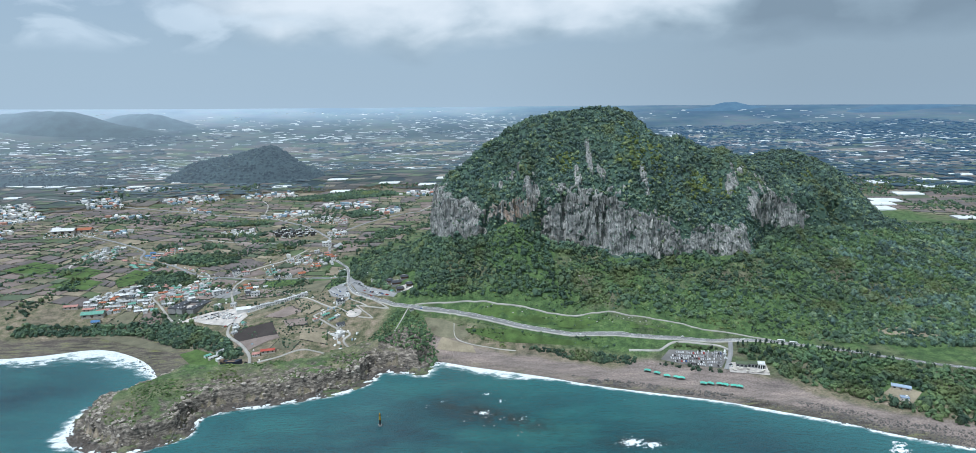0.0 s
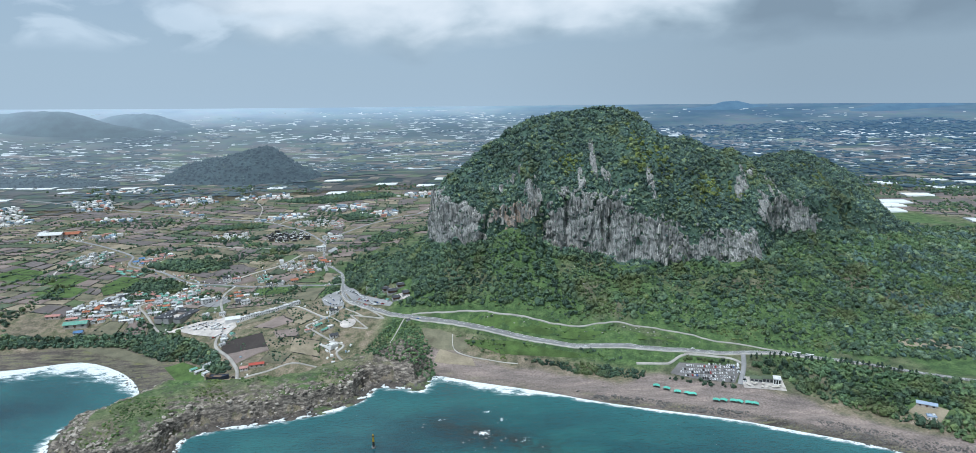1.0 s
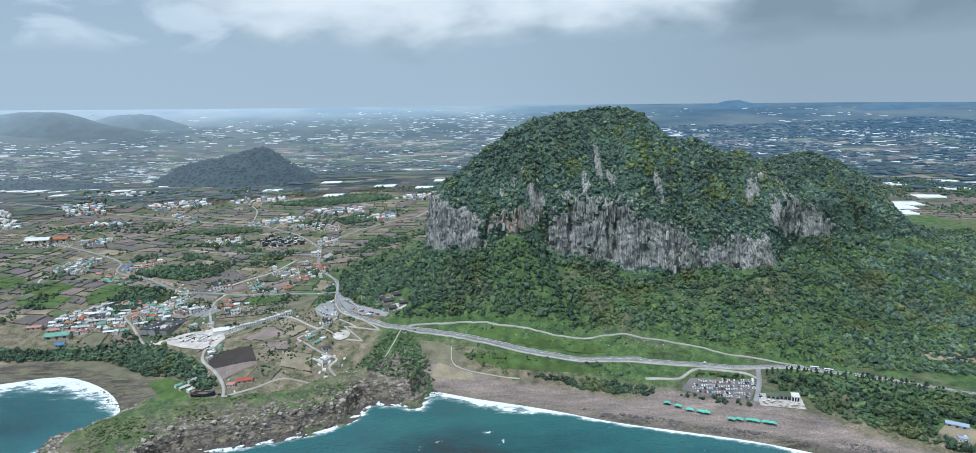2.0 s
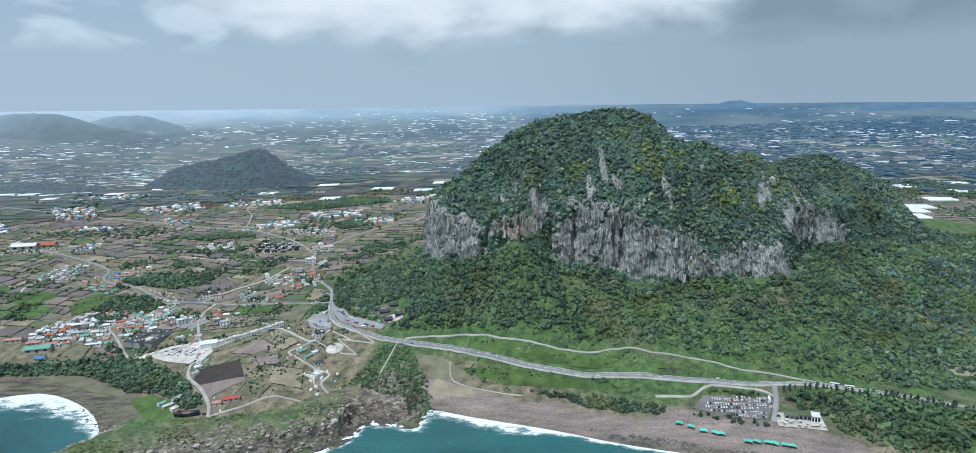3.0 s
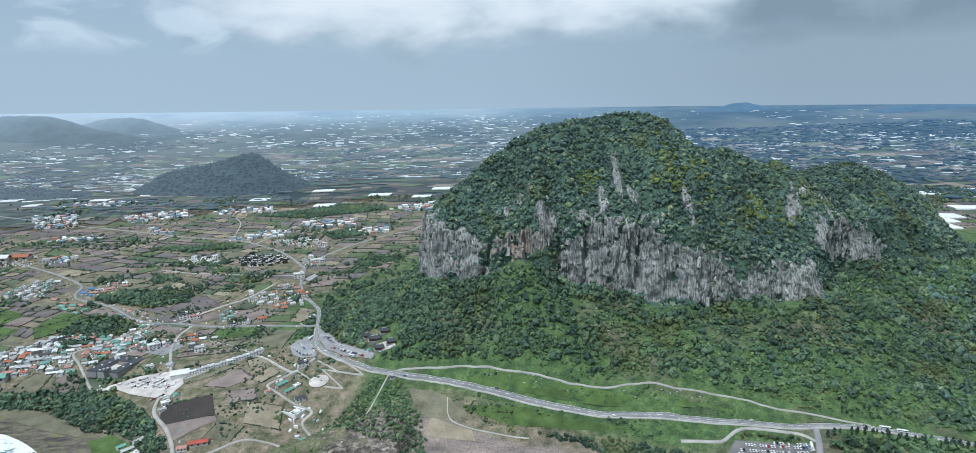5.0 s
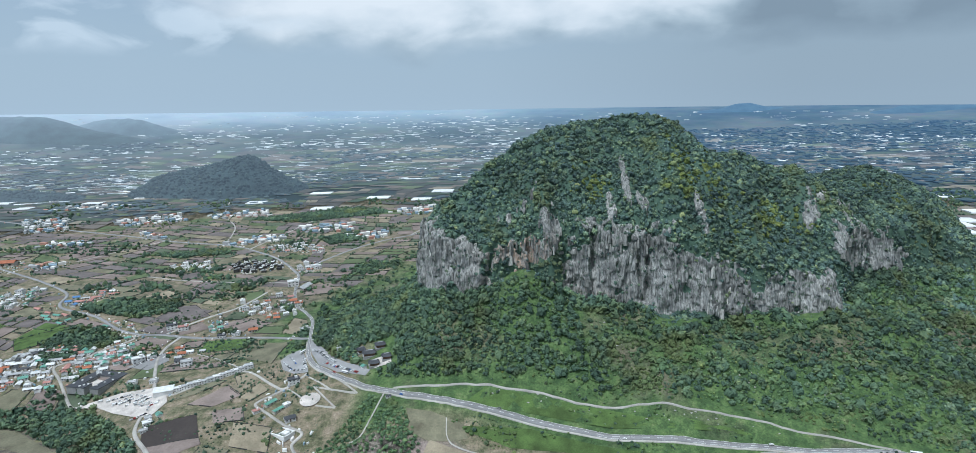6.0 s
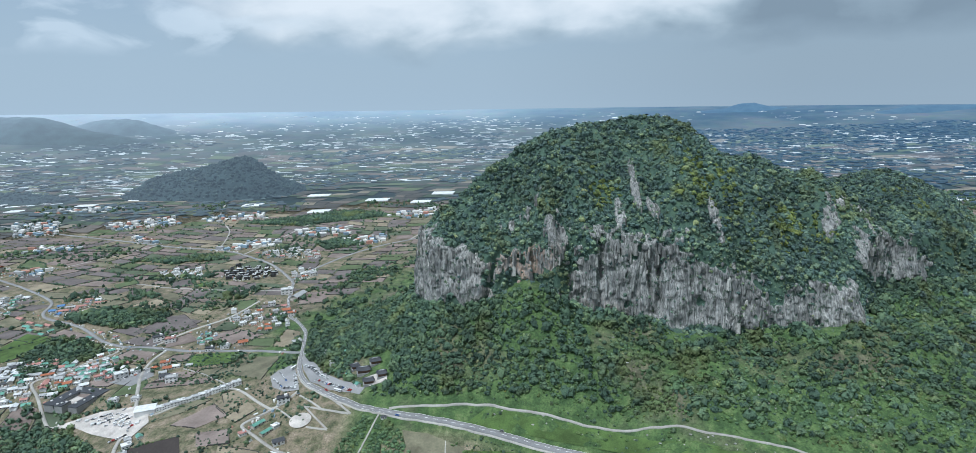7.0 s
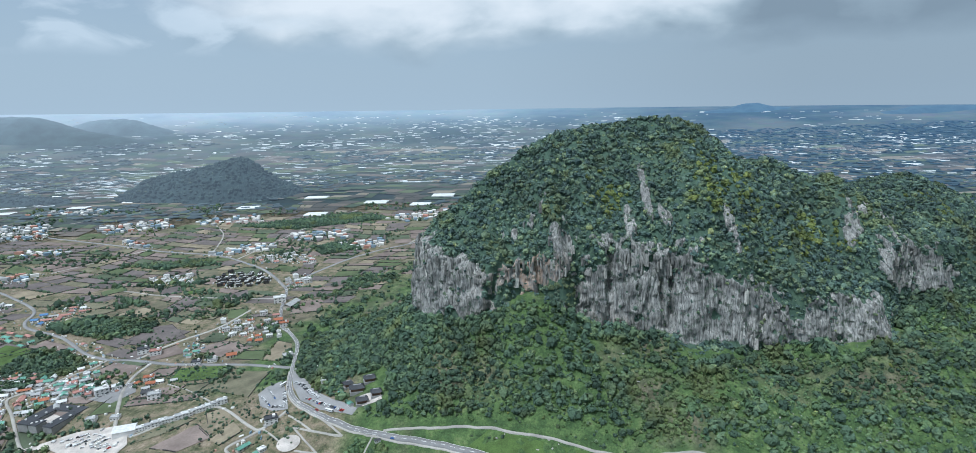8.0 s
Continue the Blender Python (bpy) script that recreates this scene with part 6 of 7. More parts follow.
def hipped_hall(w, d, h, label, name="temple_hall"):
    """A hall with a heavy dark tiled roof that sweeps up at the corners."""
    root = new(name)
    bm = bmesh.new()
    box_bm(bm, -w / 2, w / 2, -d / 2, d / 2, -2.5, h)
    part("wall", bm, M_door, root, "brown timber walls")
    bm = bmesh.new()
    box_bm(bm, -w / 2 - 1.2, w / 2 + 1.2, -d / 2 - 1.2, d / 2 + 1.2, -3.0, 0.2, 0.1)
    part("terrace", bm, M_greywall, root, "grey stone terrace")
    bm = bmesh.new()
    o = 1.4
    rings = []
    for k, z, lift in ((1.0, h - 0.1, 0.5), (0.72, h + 0.9, 0.1), (0.42, h + 2.1, 0.0)):
        ring = []
        for i in range(16):
            a = i * math.tau / 16
            cx_, sy_ = math.cos(a), math.sin(a)
            m_ = max(abs(cx_), abs(sy_))
            cx_, sy_ = cx_ / m_, sy_ / m_
            corner = (abs(cx_) * abs(sy_)) ** 3
            ring.append(bm.verts.new((cx_ * (w / 2 + o) * (k * 0.5 + 0.5), sy_ * (d / 2 + o) * k, z + lift * corner)))
        rings.append(ring)
    for r0, r1 in zip(rings, rings[1:]):
        for i in range(16):
            bm.faces.new((r0[i], r0[(i + 1) % 16], r1[(i + 1) % 16], r1[i]))
    bm.faces.new(rings[-1]), bm.faces.new(rings[0][::-1])
    roof = part("roof", bm, ROOFS["dark"], root, "dark tiled roof")
    bm = bmesh.new()
    box_bm(bm, -w * 0.32, w * 0.32, -0.35, 0.35, h + 1.9, h + 2.6, 0.1)
    part("ridge", bm, ROOFS["grey"], roof)
    return tagged(root, label, "temple", "temple halls")


ROOF_WORDS = {"orange": "orange tiled", "pink": "faded red", "red": "red", "blue": "blue metal", "green": "green metal", "grey": "grey slab", "white": "pale coated", "dark": "dark slate", "paleblue": "pale blue"}


def house_of(kind, roof):
    if kind == "gable":
        return gabled_house(8.0, 5.6, 2.5, roof, M_white, f"white plastered house with a {ROOF_WORDS[roof]} gabled roof")
    if kind == "long":
        return gabled_house(14.0, 5.2, 2.6, roof, M_cream, f"long cream house with a {ROOF_WORDS[roof]} gabled roof")
    if kind == "flat":
        return flat_house(8.0, 6.4, 2.9, roof, M_white, f"flat-roofed white house with a {ROOF_WORDS[roof]} roof")
    if kind == "two":
        return flat_house(10.0, 7.0, 4.6, roof, M_white, f"two-storey white house with a {ROOF_WORDS[roof]} roof", 2)
    return flat_house(9.0, 5.0, 4.6, roof, M_basalt, f"dark stone holiday house with a {ROOF_WORDS[roof]} roof", 2)


def settle(loop, spacing, kinds, roofs, turn, seed, gap=6.0, scale=1.0):
    """Houses spread over a plot, turned about one way, clear of the roads."""
    r = random.Random(seed)
    x0, x1 = min(p[0] for p in loop), max(p[0] for p in loop)
    y0, y1 = min(p[1] for p in loop), max(p[1] for p in loop)
    y = y0
    while y < y1:
        x = x0 + r.uniform(0, spacing)
        while x < x1:
            px_, py_ = x + r.uniform(-1.5, 1.5), y + r.uniform(-2, 2)
            if inside(np.array([px_]), np.array([py_]), loop)[0] and road_gap(np.array([px_]), np.array([py_]), gap)[0] and r.random() < 0.9:
                kind, roof = r.choice(kinds), r.choice(roofs)
                stock.put((kind, roof), lambda: house_of(kind, roof), px_, py_, turn + r.choice((0, 0, 90)) + r.uniform(-8, 8), 0.2, scale * r.uniform(0.8, 1.12))
            x += spacing * r.uniform(0.9, 1.3)
        y += spacing * 0.95


def distant_town(loop, spacing, seed, label):
    """Far houses of a town, small gabled and flat blocks joined in one mesh."""
    r = np.random.RandomState(seed)
    x, y = scatter(loop, spacing, lambda x, y: road_gap(x, y, 6))
    cos, fas = [], []
    for i in range(len(x)):
        w, d, h, g = r.uniform(6, 14), r.uniform(5, 8), r.uniform(2.6, 5.5), r.choice((0.15, 1.6))
        a = radians(r.normal(8, 25))
        c, s = math.cos(a), math.sin(a)
        z = ground_z(x[i], y[i])[0]
        ring = [(-w, -d, -2), (w, -d, -2), (w, d, -2), (-w, d, -2), (-w, -d, h), (w, -d, h), (w, d, h), (-w, d, h), (-w, 0, h + g), (w, 0, h + g)]
        cos.append(np.array([(px_ * 0.5 * c - py_ * 0.5 * s + x[i], px_ * 0.5 * s + py_ * 0.5 * c + y[i], pz + z) for px_, py_, pz in ring]))
        fas.append(np.array([(0, 1, 5, 4), (1, 2, 6, 5), (2, 3, 7, 6), (3, 0, 4, 7), (4, 5, 9, 8), (7, 8, 9, 6)]) + 10 * i)
    tagged(mesh_of("distant_town", np.concatenate(cos), np.concatenate(fas), M_town, (), False), label, "town", kind="stuff")


M_town = material("far_town_walls", lambda nt: steps(nt, node(nt, "ShaderNodeNewGeometry").outputs["Random Per Island"], [(0.0, (0.62, 0.61, 0.58)), (0.45, (0.34, 0.35, 0.35)), (0.6, (0.70, 0.70, 0.68)), (0.75, (0.40, 0.22, 0.17)), (0.85, (0.22, 0.30, 0.36)), (1.0, (0.72, 0.72, 0.70))], "CONSTANT"), 0.85)
COLOURS = ["orange", "pink", "green", "white", "white", "white", "grey", "grey", "grey", "white", "pink", "dark", "grey", "grey", "green", "white"]
settle(CLUSTERS["village"], 9.2, ["gable", "gable", "flat", "long"], COLOURS, 20, 1, 5)
settle(CLUSTERS["crossing"], 11, ["flat", "two", "gable"], ["grey", "white", "grey", "pink", "green"], 35, 2, 5)
settle(CLUSTERS["blue_farms"], 15, ["gable", "long"], ["blue", "blue", "white", "grey", "pink"], 15, 3, 5)
settle(CLUSTERS["roadside"], 14, ["gable", "long", "flat"], ["green", "white", "grey", "pink"], -30, 4, 6)
settle(CLUSTERS["farm"], 14, ["gable", "flat"], ["green", "white", "white"], 20, 5, 6)
settle(CLUSTERS["modern"], 15, ["two", "flat", "flat"], ["white", "white", "grey", "orange"], 20, 6, 6)
for i, (loop, gap) in enumerate((([(-1120, 1260), (-1000, 1290), (-960, 1180), (-1080, 1150)], 15), ([(-690, 1700), (-560, 1760), (-520, 1690), (-640, 1650)], 16), ([(-250, 1700), (-60, 1820), (0, 1740), (-190, 1640)], 17),
                                 ([(-1150, 1840), (-950, 1880), (-940, 1800), (-1130, 1760)], 20), ([(-420, 1560), (-300, 1580), (-290, 1500), (-400, 1500)], 15), ([(-900, 1440), (-800, 1460), (-790, 1400), (-880, 1390)], 16))):
    distant_town(loop, gap, 30 + i, "scattered white houses out on the plain")
distant_town(CLUSTERS["terraces"], 12, 8, "white and grey houses of a distant hamlet")
settle(CLUSTERS["hamlet"], 15, ["flat", "gable", "two"], ["white", "white", "grey", "pink", "grey"], 10, 8, 6)
settle(CLUSTERS["north_corner"], 14, ["two", "flat"], ["grey", "white", "orange"], 30, 9, 6, 1.15)
distant_town(CLUSTERS["north_hamlet"], 14, 12, "white and grey houses of a distant hamlet")
distant_town(CLUSTERS["west_town"], 17, 9, "white and grey houses of a distant town")
distant_town(CLUSTERS["shore_town"], 16, 10, "white and grey houses of a distant town")
settle(CLUSTERS["white_farm"], 17, ["two", "flat"], ["white"], 10, 13, 6)
distant_town(CLUSTERS["red_farm"], 15, 8, "white and grey houses of a distant hamlet")
settle(CLUSTERS["crossroads"], 14, ["flat", "two", "gable"], ["white", "grey", "green"], 0, 15, 6)
distant_town(CLUSTERS["long_hamlet"], 16, 11, "white and grey houses of a distant hamlet")
distant_town(CLUSTERS["orchard"], 15, 14, "white and grey farmhouses out on the plain")
settle(CLUSTERS["resort"], 12.5, ["dark"], ["grey", "white", "dark"], 8, 18, 7)
r = random.Random(40)
HOUSES = [(-372, 916, "two", "orange", 20, 1.0), (-364, 905, "gable", "orange", 15, 1.1), (-380, 908, "gable", "orange", 60, 0.9), (-344, 874, "two", "grey", 20, 1.2), (-356, 884, "gable", "dark", 10, 1.3),
    (-300, 958, "gable", "orange", 20, 1.3), (-318, 950, "flat", "grey", 10, 1.2), (-335, 947, "flat", "dark", 10, 1.2), (-270, 1050, "two", "orange", 20, 1.1), (-283, 1066, "gable", "orange", 20, 1.3),
    (-292, 1085, "gable", "pink", 20, 1.0), (-310, 1090, "two", "grey", 20, 1.0), (-228, 935, "flat", "grey", 30, 1.3), (-415, 985, "two", "dark", 30, 1.3), (-398, 980, "two", "pink", 20, 1.2), (-262, 686, "long", "red", 15, 1.1),
    (-274, 680, "gable", "pink", 15, 1.0), (-342, 703, "gable", "green", 50, 0.9), (-331, 696, "long", "grey", 50, 0.9), (-320, 686, "flat", "white", 50, 0.9), (-327, 706, "gable", "grey", 60, 1.1)]
HOUSES += [(-216, 773, "long", "green", 60, 0.9), (-206, 764, "long", "green", 60, 0.8), (-192, 754, "gable", "dark", 30, 1.2), (-200, 772, "flat", "white", 50, 0.8), (-225, 760, "flat", "pink", 40, 0.8),
    (-176, 703, "gable", "green", 20, 0.7), (-182, 706, "flat", "white", 10, 0.5), (-203, 806, "two", "dark", 25, 1.1), (-152, 858, "long", "green", 130, 0.7), (-132, 806, "gable", "green", 130, 0.8), (-142, 820, "long", "green", 130, 0.7),
    (-175, 866, "flat", "grey", 120, 0.9), (-166, 846, "flat", "white", 120, 0.8), (-385, 838, "two", "grey", 10, 0.9), (-362, 838, "flat", "grey", 10, 1.0), (-408, 892, "two", "white", 40, 1.3), (-398, 902, "flat", "white", 30, 1.2),
    (-560, 835, "long", "green", 12, 2.0), (-548, 820, "gable", "blue", 12, 1.3), (-600, 850, "long", "pink", 10, 1.3), (-880, 1262, "long", "white", 8, 3.0), (-850, 1275, "long", "orange", 8, 2.6), (-910, 1280, "two", "white", 8, 1.6)]
HOUSES += [(407, 571, "long", "paleblue", -32, 1.15), (399, 553, "flat", "paleblue", -20, 0.9), (-102, 768, "gable", "dark", 20, 0.6), (-282, 1120, "long", "grey", 78, 2.0), (-305, 1140, "two", "white", 20, 1.6)]
for x, y, kind, roof, turn, s in HOUSES:
    stock.put((kind, roof), lambda: house_of(kind, roof), x, y, turn, 0.2, s)

for loop, gap, kinds, roofs, turn, seed in (([(-470, 905), (-430, 932), (-404, 905), (-440, 868)], 11, ["gable", "flat", "long"], ["white", "pink", "grey", "green"], 30, 51),
                                            ([(-300, 990), (-262, 1010), (-270, 1080), (-300, 1075)], 13, ["flat", "gable"], ["white", "orange", "grey"], 20, 52),
                                            ([(-640, 1062), (-600, 1040), (-560, 1020), (-575, 1005), (-640, 1040)], 13, ["gable", "long"], ["pink", "green", "white", "grey"], -25, 53),
                                            ([(-365, 925), (-340, 915), (-345, 880), (-372, 885)], 14, ["gable", "flat"], ["grey", "white"], 20, 54),
                                            ([(-340, 772), (-318, 780), (-326, 742), (-345, 745)], 10, ["flat", "gable"], ["green", "white", "grey"], 40, 55)):
    settle(loop, gap, kinds, roofs, turn, seed, 4.5, 0.95)

# the white row along the lane
for i in range(12):
    k = i / 11
    x, y = -324 + 62 * k, 812 + 33 * k
    stock.put(("two", "grey" if i % 3 else "white"), lambda: house_of("two", "grey" if i % 3 else "white"), x + r.uniform(-1, 1), y + r.uniform(-1, 1), 28 + r.uniform(-4, 4), 0.2, r.uniform(0.74, 0.9))


def courtyard_hall():
    """A big dark-roofed hall of four wings round a pale court."""
    root = new("courtyard_hall")
    for x0, x1, y0, y1 in ((-22, 22, 10, 22), (-22, -8, -22, 9.9), (10, 22, -22, 9.9), (-7.9, 3, -22, -10)):
        bm = bmesh.new()
        box_bm(bm, x0 + 0.5, x1 - 0.5, y0 + 0.5, y1 - 0.5, -5, 3.4)
        wing = part("wing", bm, M_greywall, root)
        bm = bmesh.new()
        box_bm(bm, x0, x1, y0, y1, 3.42, 4.1, 0.2)
        part("roof", bm, ROOFS["dark"], wing, "dark slate roof")
        for j in range(3):
            bm = bmesh.new()
            cx_, cy_ = x0 + (x1 - x0) * (0.25 + 0.25 * j), y0 + (y1 - y0) * (0.25 + 0.25 * j)
            box_bm(bm, cx_ - 0.9, cx_ + 0.9, cy_ - 0.9, cy_ + 0.9, 4.12, 5.0)
            part("vent", bm, M_white, wing, "white roof vent")
    bm = bmesh.new()
    box_bm(bm, -7.8, 9.8, -9.8, 9.8, -4, 0.6)
    part("court", bm, M_paving, root, "pale paved court")
    return tagged(root, "large hall with four dark-roofed wings round a court", "hall")


place(courtyard_hall(), -430, 851, -14, -1.0, 0.95)


def walled_garden_house():
    """White walls and pale roofs round two green lawns."""
    root = new("garden_house")
    for x0, x1, y0, y1, h in ((-13, 13, 7, 9, 2.4), (-13, -11.6, -9, 7, 2.2), (11.6, 13, -9, 7, 2.2), (-13, 13, -9, -7.6, 2.2), (-0.7, 0.7, -7.6, 7, 2.0), (3, 11, -4, 3, 3.4)):
        bm = bmesh.new()
        box_bm(bm, x0, x1, y0, y1, -4, h, 0.1)
        part("wall", bm, M_white, root)
    for x0, x1 in ((-11.5, -0.8), (0.8, 11.5)):
        bm = bmesh.new()
        box_bm(bm, x0, x1, -7.5, 6.9, -3, 0.7)
        part("lawn", bm, M_dark_crop, root, "dark green lawn")
    return tagged(root, "low white walled house with two green courts", "house")


place(walled_garden_house(), -194, 737, -28, -0.4, 0.72)


def white_shed():
    root = new("market_shed")
    bm = bmesh.new()
    box_bm(bm, -9, 9, -7, 7, -4, 4.5, 0.1)
    part("wall", bm, M_white, root)
    bm = bmesh.new()
    ring = [(-7.4, 4.55), (-3.5, 5.6), (0, 6.0), (3.5, 5.6), (7.4, 4.55)]
    a = [[bm.verts.new((x, y, z)) for y, z in ring] for x in (-9.4, 9.4)]
    for i in range(4):
        bm.faces.new((a[0][i], a[0][i + 1], a[1][i + 1], a[1][i]))
    bm.faces.new(a[0]), bm.faces.new(a[1])
    part("roof", bm, ROOFS["white"], root, "curved white roof")
    return tagged(root, "big white shed with a curved roof", "shed")


place(white_shed(), -338, 812, 20)

for x, y, w, d, turn in ((-128, 820, 9, 6, 15), (-121, 806, 7, 5, 15), (-118, 829, 7, 5, 20), (-109, 811, 6, 5, 15), (-138, 829, 5, 4, 30)):
    place(hipped_hall(w * 1.25, d * 1.25, 3.0, "temple hall with a sweeping dark tiled roof on a terrace"), x, y, turn)
lot("forecourt", [(-124, 812), (-106, 814), (-103, 804), (-120, 801)], M_paving, "pale stone temple court", "yard", 0.7)


def beach_house():
    """A long two-storey house with planted terraces behind the beach."""
    root = new("beach_house")
    for x0, x1, y0, y1, h, roof in ((-14, -2, -4, 4, 3.2, "green"), (-2, 8, -3, 5, 4.2, "green"), (8, 15, -5, 4, 5.6, "white")):
        bm = bmesh.new()
        box_bm(bm, x0, x1, y0, y1, -4, h, 0.1)
        block = part("block", bm, M_greywall if roof == "green" else M_white, root)
        bm = bmesh.new()
        box_bm(bm, x0 - 0.3, x1 + 0.3, y0 - 0.3, y1 + 0.3, h + 0.01, h + 0.4, 0.1)
        part("roof", bm, M_dark_crop if roof == "green" else ROOFS["white"], block, "planted green roof" if roof == "green" else "white slab roof")
        for i in range(3):
            bm = bmesh.new()
            w = (x1 - x0) / 3
            box_bm(bm, x0 + w * (i + 0.15), x0 + w * (i + 0.85), y0 - 0.08, y0 + 0.05, 0.8, h - 0.7)
            part("window", bm, M_glass, block)
    return tagged(root, "two-storey beach house with planted roofs and big windows", "building")


place(beach_house(), 282, 632, -20)

# dark dry-stone walls between the near fields, and small sheds and tanks about the yards
def box_rows(name, rows, mat, label, category):
    """Low boxes, one mesh: rows of x, y, length, width, height, turn."""
    rows = np.array(rows)
    c, s_ = np.cos(rows[:, 5]), np.sin(rows[:, 5])
    co = []
    for i, j, k in ((-1, -1, 0), (1, -1, 0), (1, 1, 0), (-1, 1, 0), (-0.9, -0.7, 1), (0.9, -0.7, 1), (0.9, 0.7, 1), (-0.9, 0.7, 1)):
        u, v = i * rows[:, 2] / 2, j * rows[:, 3] / 2
        x, y = rows[:, 0] + u * c - v * s_, rows[:, 1] + u * s_ + v * c
        co.append(np.column_stack([x, y, ground_z(x, y) + np.where(k, rows[:, 4], -0.5)]))
    co = np.stack(co, 1).reshape(-1, 3)
    fa = (np.array([(0, 1, 5, 4), (1, 2, 6, 5), (2, 3, 7, 6), (3, 0, 4, 7), (4, 5, 6, 7)])[None] + (np.arange(len(rows)) * 8)[:, None, None]).reshape(-1, 4)
    return tagged(mesh_of(name, co, fa, mat, (), False), label, category, kind="stuff")


rw = random.Random(91)
wall_rows = []
for i_, corners in enumerate(kept[:640] + [f[0] for f in KEY_FIELDS]):
    for (ax, ay), (bx_, by_) in zip(corners, corners[1:] + corners[:1]):
        if rw.random() < 0.5:
            long_side = math.hypot(bx_ - ax, by_ - ay)
            n = max(int(long_side / 7), 1)
            for k in range(n):
                if rw.random() < 0.88:
                    u = (k + 0.5) / n
                    wall_rows.append((ax + (bx_ - ax) * u, ay + (by_ - ay) * u, long_side / n * 1.02, rw.uniform(0.45, 0.8), rw.uniform(0.6, 1.1), math.atan2(by_ - ay, bx_ - ax)))
wall_rows = [w for w, ok in zip(wall_rows, road_gap(np.array([w[0] for w in wall_rows]), np.array([w[1] for w in wall_rows]), 5)) if ok]
box_rows("stone_walls", wall_rows, M_basalt, "dark dry-stone walls between the fields", "walls")
yard_rows = []
for key_, loop in CLUSTERS.items():
    x, y = scatter(loop, 7.5, lambda x, y: road_gap(x, y, 3))
    yard_rows += [(px_, py_, rw.uniform(1.2, 4.2), rw.uniform(1.0, 2.6), rw.uniform(0.6, 2.2), rw.uniform(0, 3.1)) for px_, py_ in zip(x, y)]
for line in (WEST, VILLAGE, DIAGONAL, SOUTH, SLOPE, TERRACE, NORTH, LANE):
    for q in rounded(line, 5):
        if rw.random() < 0.6:
            yard_rows.append((q[0] + rw.choice((-1, 1)) * rw.uniform(5, 12), q[1] + rw.uniform(-9, 9), rw.uniform(1.2, 4.5), rw.uniform(1.0, 2.6), rw.uniform(0.6, 2.2), rw.uniform(0, 3.1)))
box_rows("yard_sheds", yard_rows, M_town, "small pale sheds and water tanks about the yards", "sheds")

# ---- the ship hall, the beacon, beach canopies ----
M_hull = material("navy_hull_paint", worn((0.035, 0.045, 0.07), 0.2), 0.5)
M_deck = material("brown_deck_planks", worn((0.24, 0.17, 0.12), 0.25), 0.8)
M_yellow = material("yellow_paint", worn((0.62, 0.42, 0.05), 0.2, 0.5, 2.0), 0.55)
M_black = material("black_paint", worn((0.03, 0.03, 0.03), 0.2, 0.5, 2.0), 0.55)
M_net = material("sea_green_canvas", worn((0.16, 0.55, 0.43), 0.25, 0.3, 2.0), 0.8)
M_pole = material("grey_steel_pole", worn((0.35, 0.35, 0.35), 0.2), 0.5, None, 0.5, 0.6)


def loft(bm, rings):
    vs = [[bm.verts.new(p) for p in ring] for ring in rings]
    n = len(rings[0])
    for a_, b_ in zip(vs, vs[1:]):
        for i in range(n):
            bm.faces.new((a_[i], a_[(i + 1) % n], b_[(i + 1) % n], b_[i]))
    bm.faces.new(vs[0]), bm.faces.new(vs[-1][::-1])


def ship():
    """A replica sailing ship's hull on land."""
    root = new("ship")
    rings = []
    for k in range(13):
        u = k / 12
        beam = 3.4 * math.sin(min(u * 1.25 + 0.12, 1.0) * math.pi / 2) * (1 - 0.75 * max(u - 0.7, 0) / 0.3 * max(u - 0.7, 0) / 0.3)
        sheer = 4.2 + 2.2 * (2 * u - 1) ** 2
        x = -13 + 26 * u
        rings.append([(x, -beam, sheer), (x, -beam * 0.9, 1.8), (x, 0, -1.0), (x, beam * 0.9, 1.8), (x, beam, sheer), (x, beam * 0.9, sheer - 0.7), (x, -beam * 0.9, sheer - 0.7)])
    bm = bmesh.new()
    loft(bm, rings)
    part("hull", bm, M_hull, root)
    bm = bmesh.new()
    box_bm(bm, -9, 8, -2.4, 2.4, 3.2, 3.75, 0.1)
    part("deck", bm, M_deck, root, "brown plank deck")
    bm = bmesh.new()
    box_bm(bm, -12, -8, -2.2, 2.2, 3.4, 6.0, 0.2)
    part("stern_cabin", bm, M_deck, root)
    return tagged(root, "dark blue ship hull set on a paved yard", "ship")


place(ship(), -298, 666, -4)


def tube(bm, x, y, z0, z1, r0, r1, n=10):
    loft(bm, [[(x + rr * math.cos(i * math.tau / n), y + rr * math.sin(i * math.tau / n), z) for i in range(n)] for z, rr in ((z0, r0), (z1, r1))])


def beacon():
    root = new("beacon")
    for name, z0, z1, r0, r1, mat in (("base", -6, 1.4, 2.0, 1.9, M_greywall), ("lower_post", 1.41, 6.0, 1.1, 0.95, M_black), ("upper_post", 6.01, 11.0, 0.95, 0.85, M_yellow), ("gallery", 11.01, 11.5, 1.3, 1.3, M_black), ("lamp_house", 11.51, 13.0, 0.6, 0.5, M_yellow)):
        bm = bmesh.new()
        tube(bm, 0, 0, z0, z1, r0, r1)
        part(name, bm, mat, root)
    return tagged(root, "yellow and black beacon post standing in the sea", "beacon")


beacon().matrix_basis = pose(-107, 541, 0)


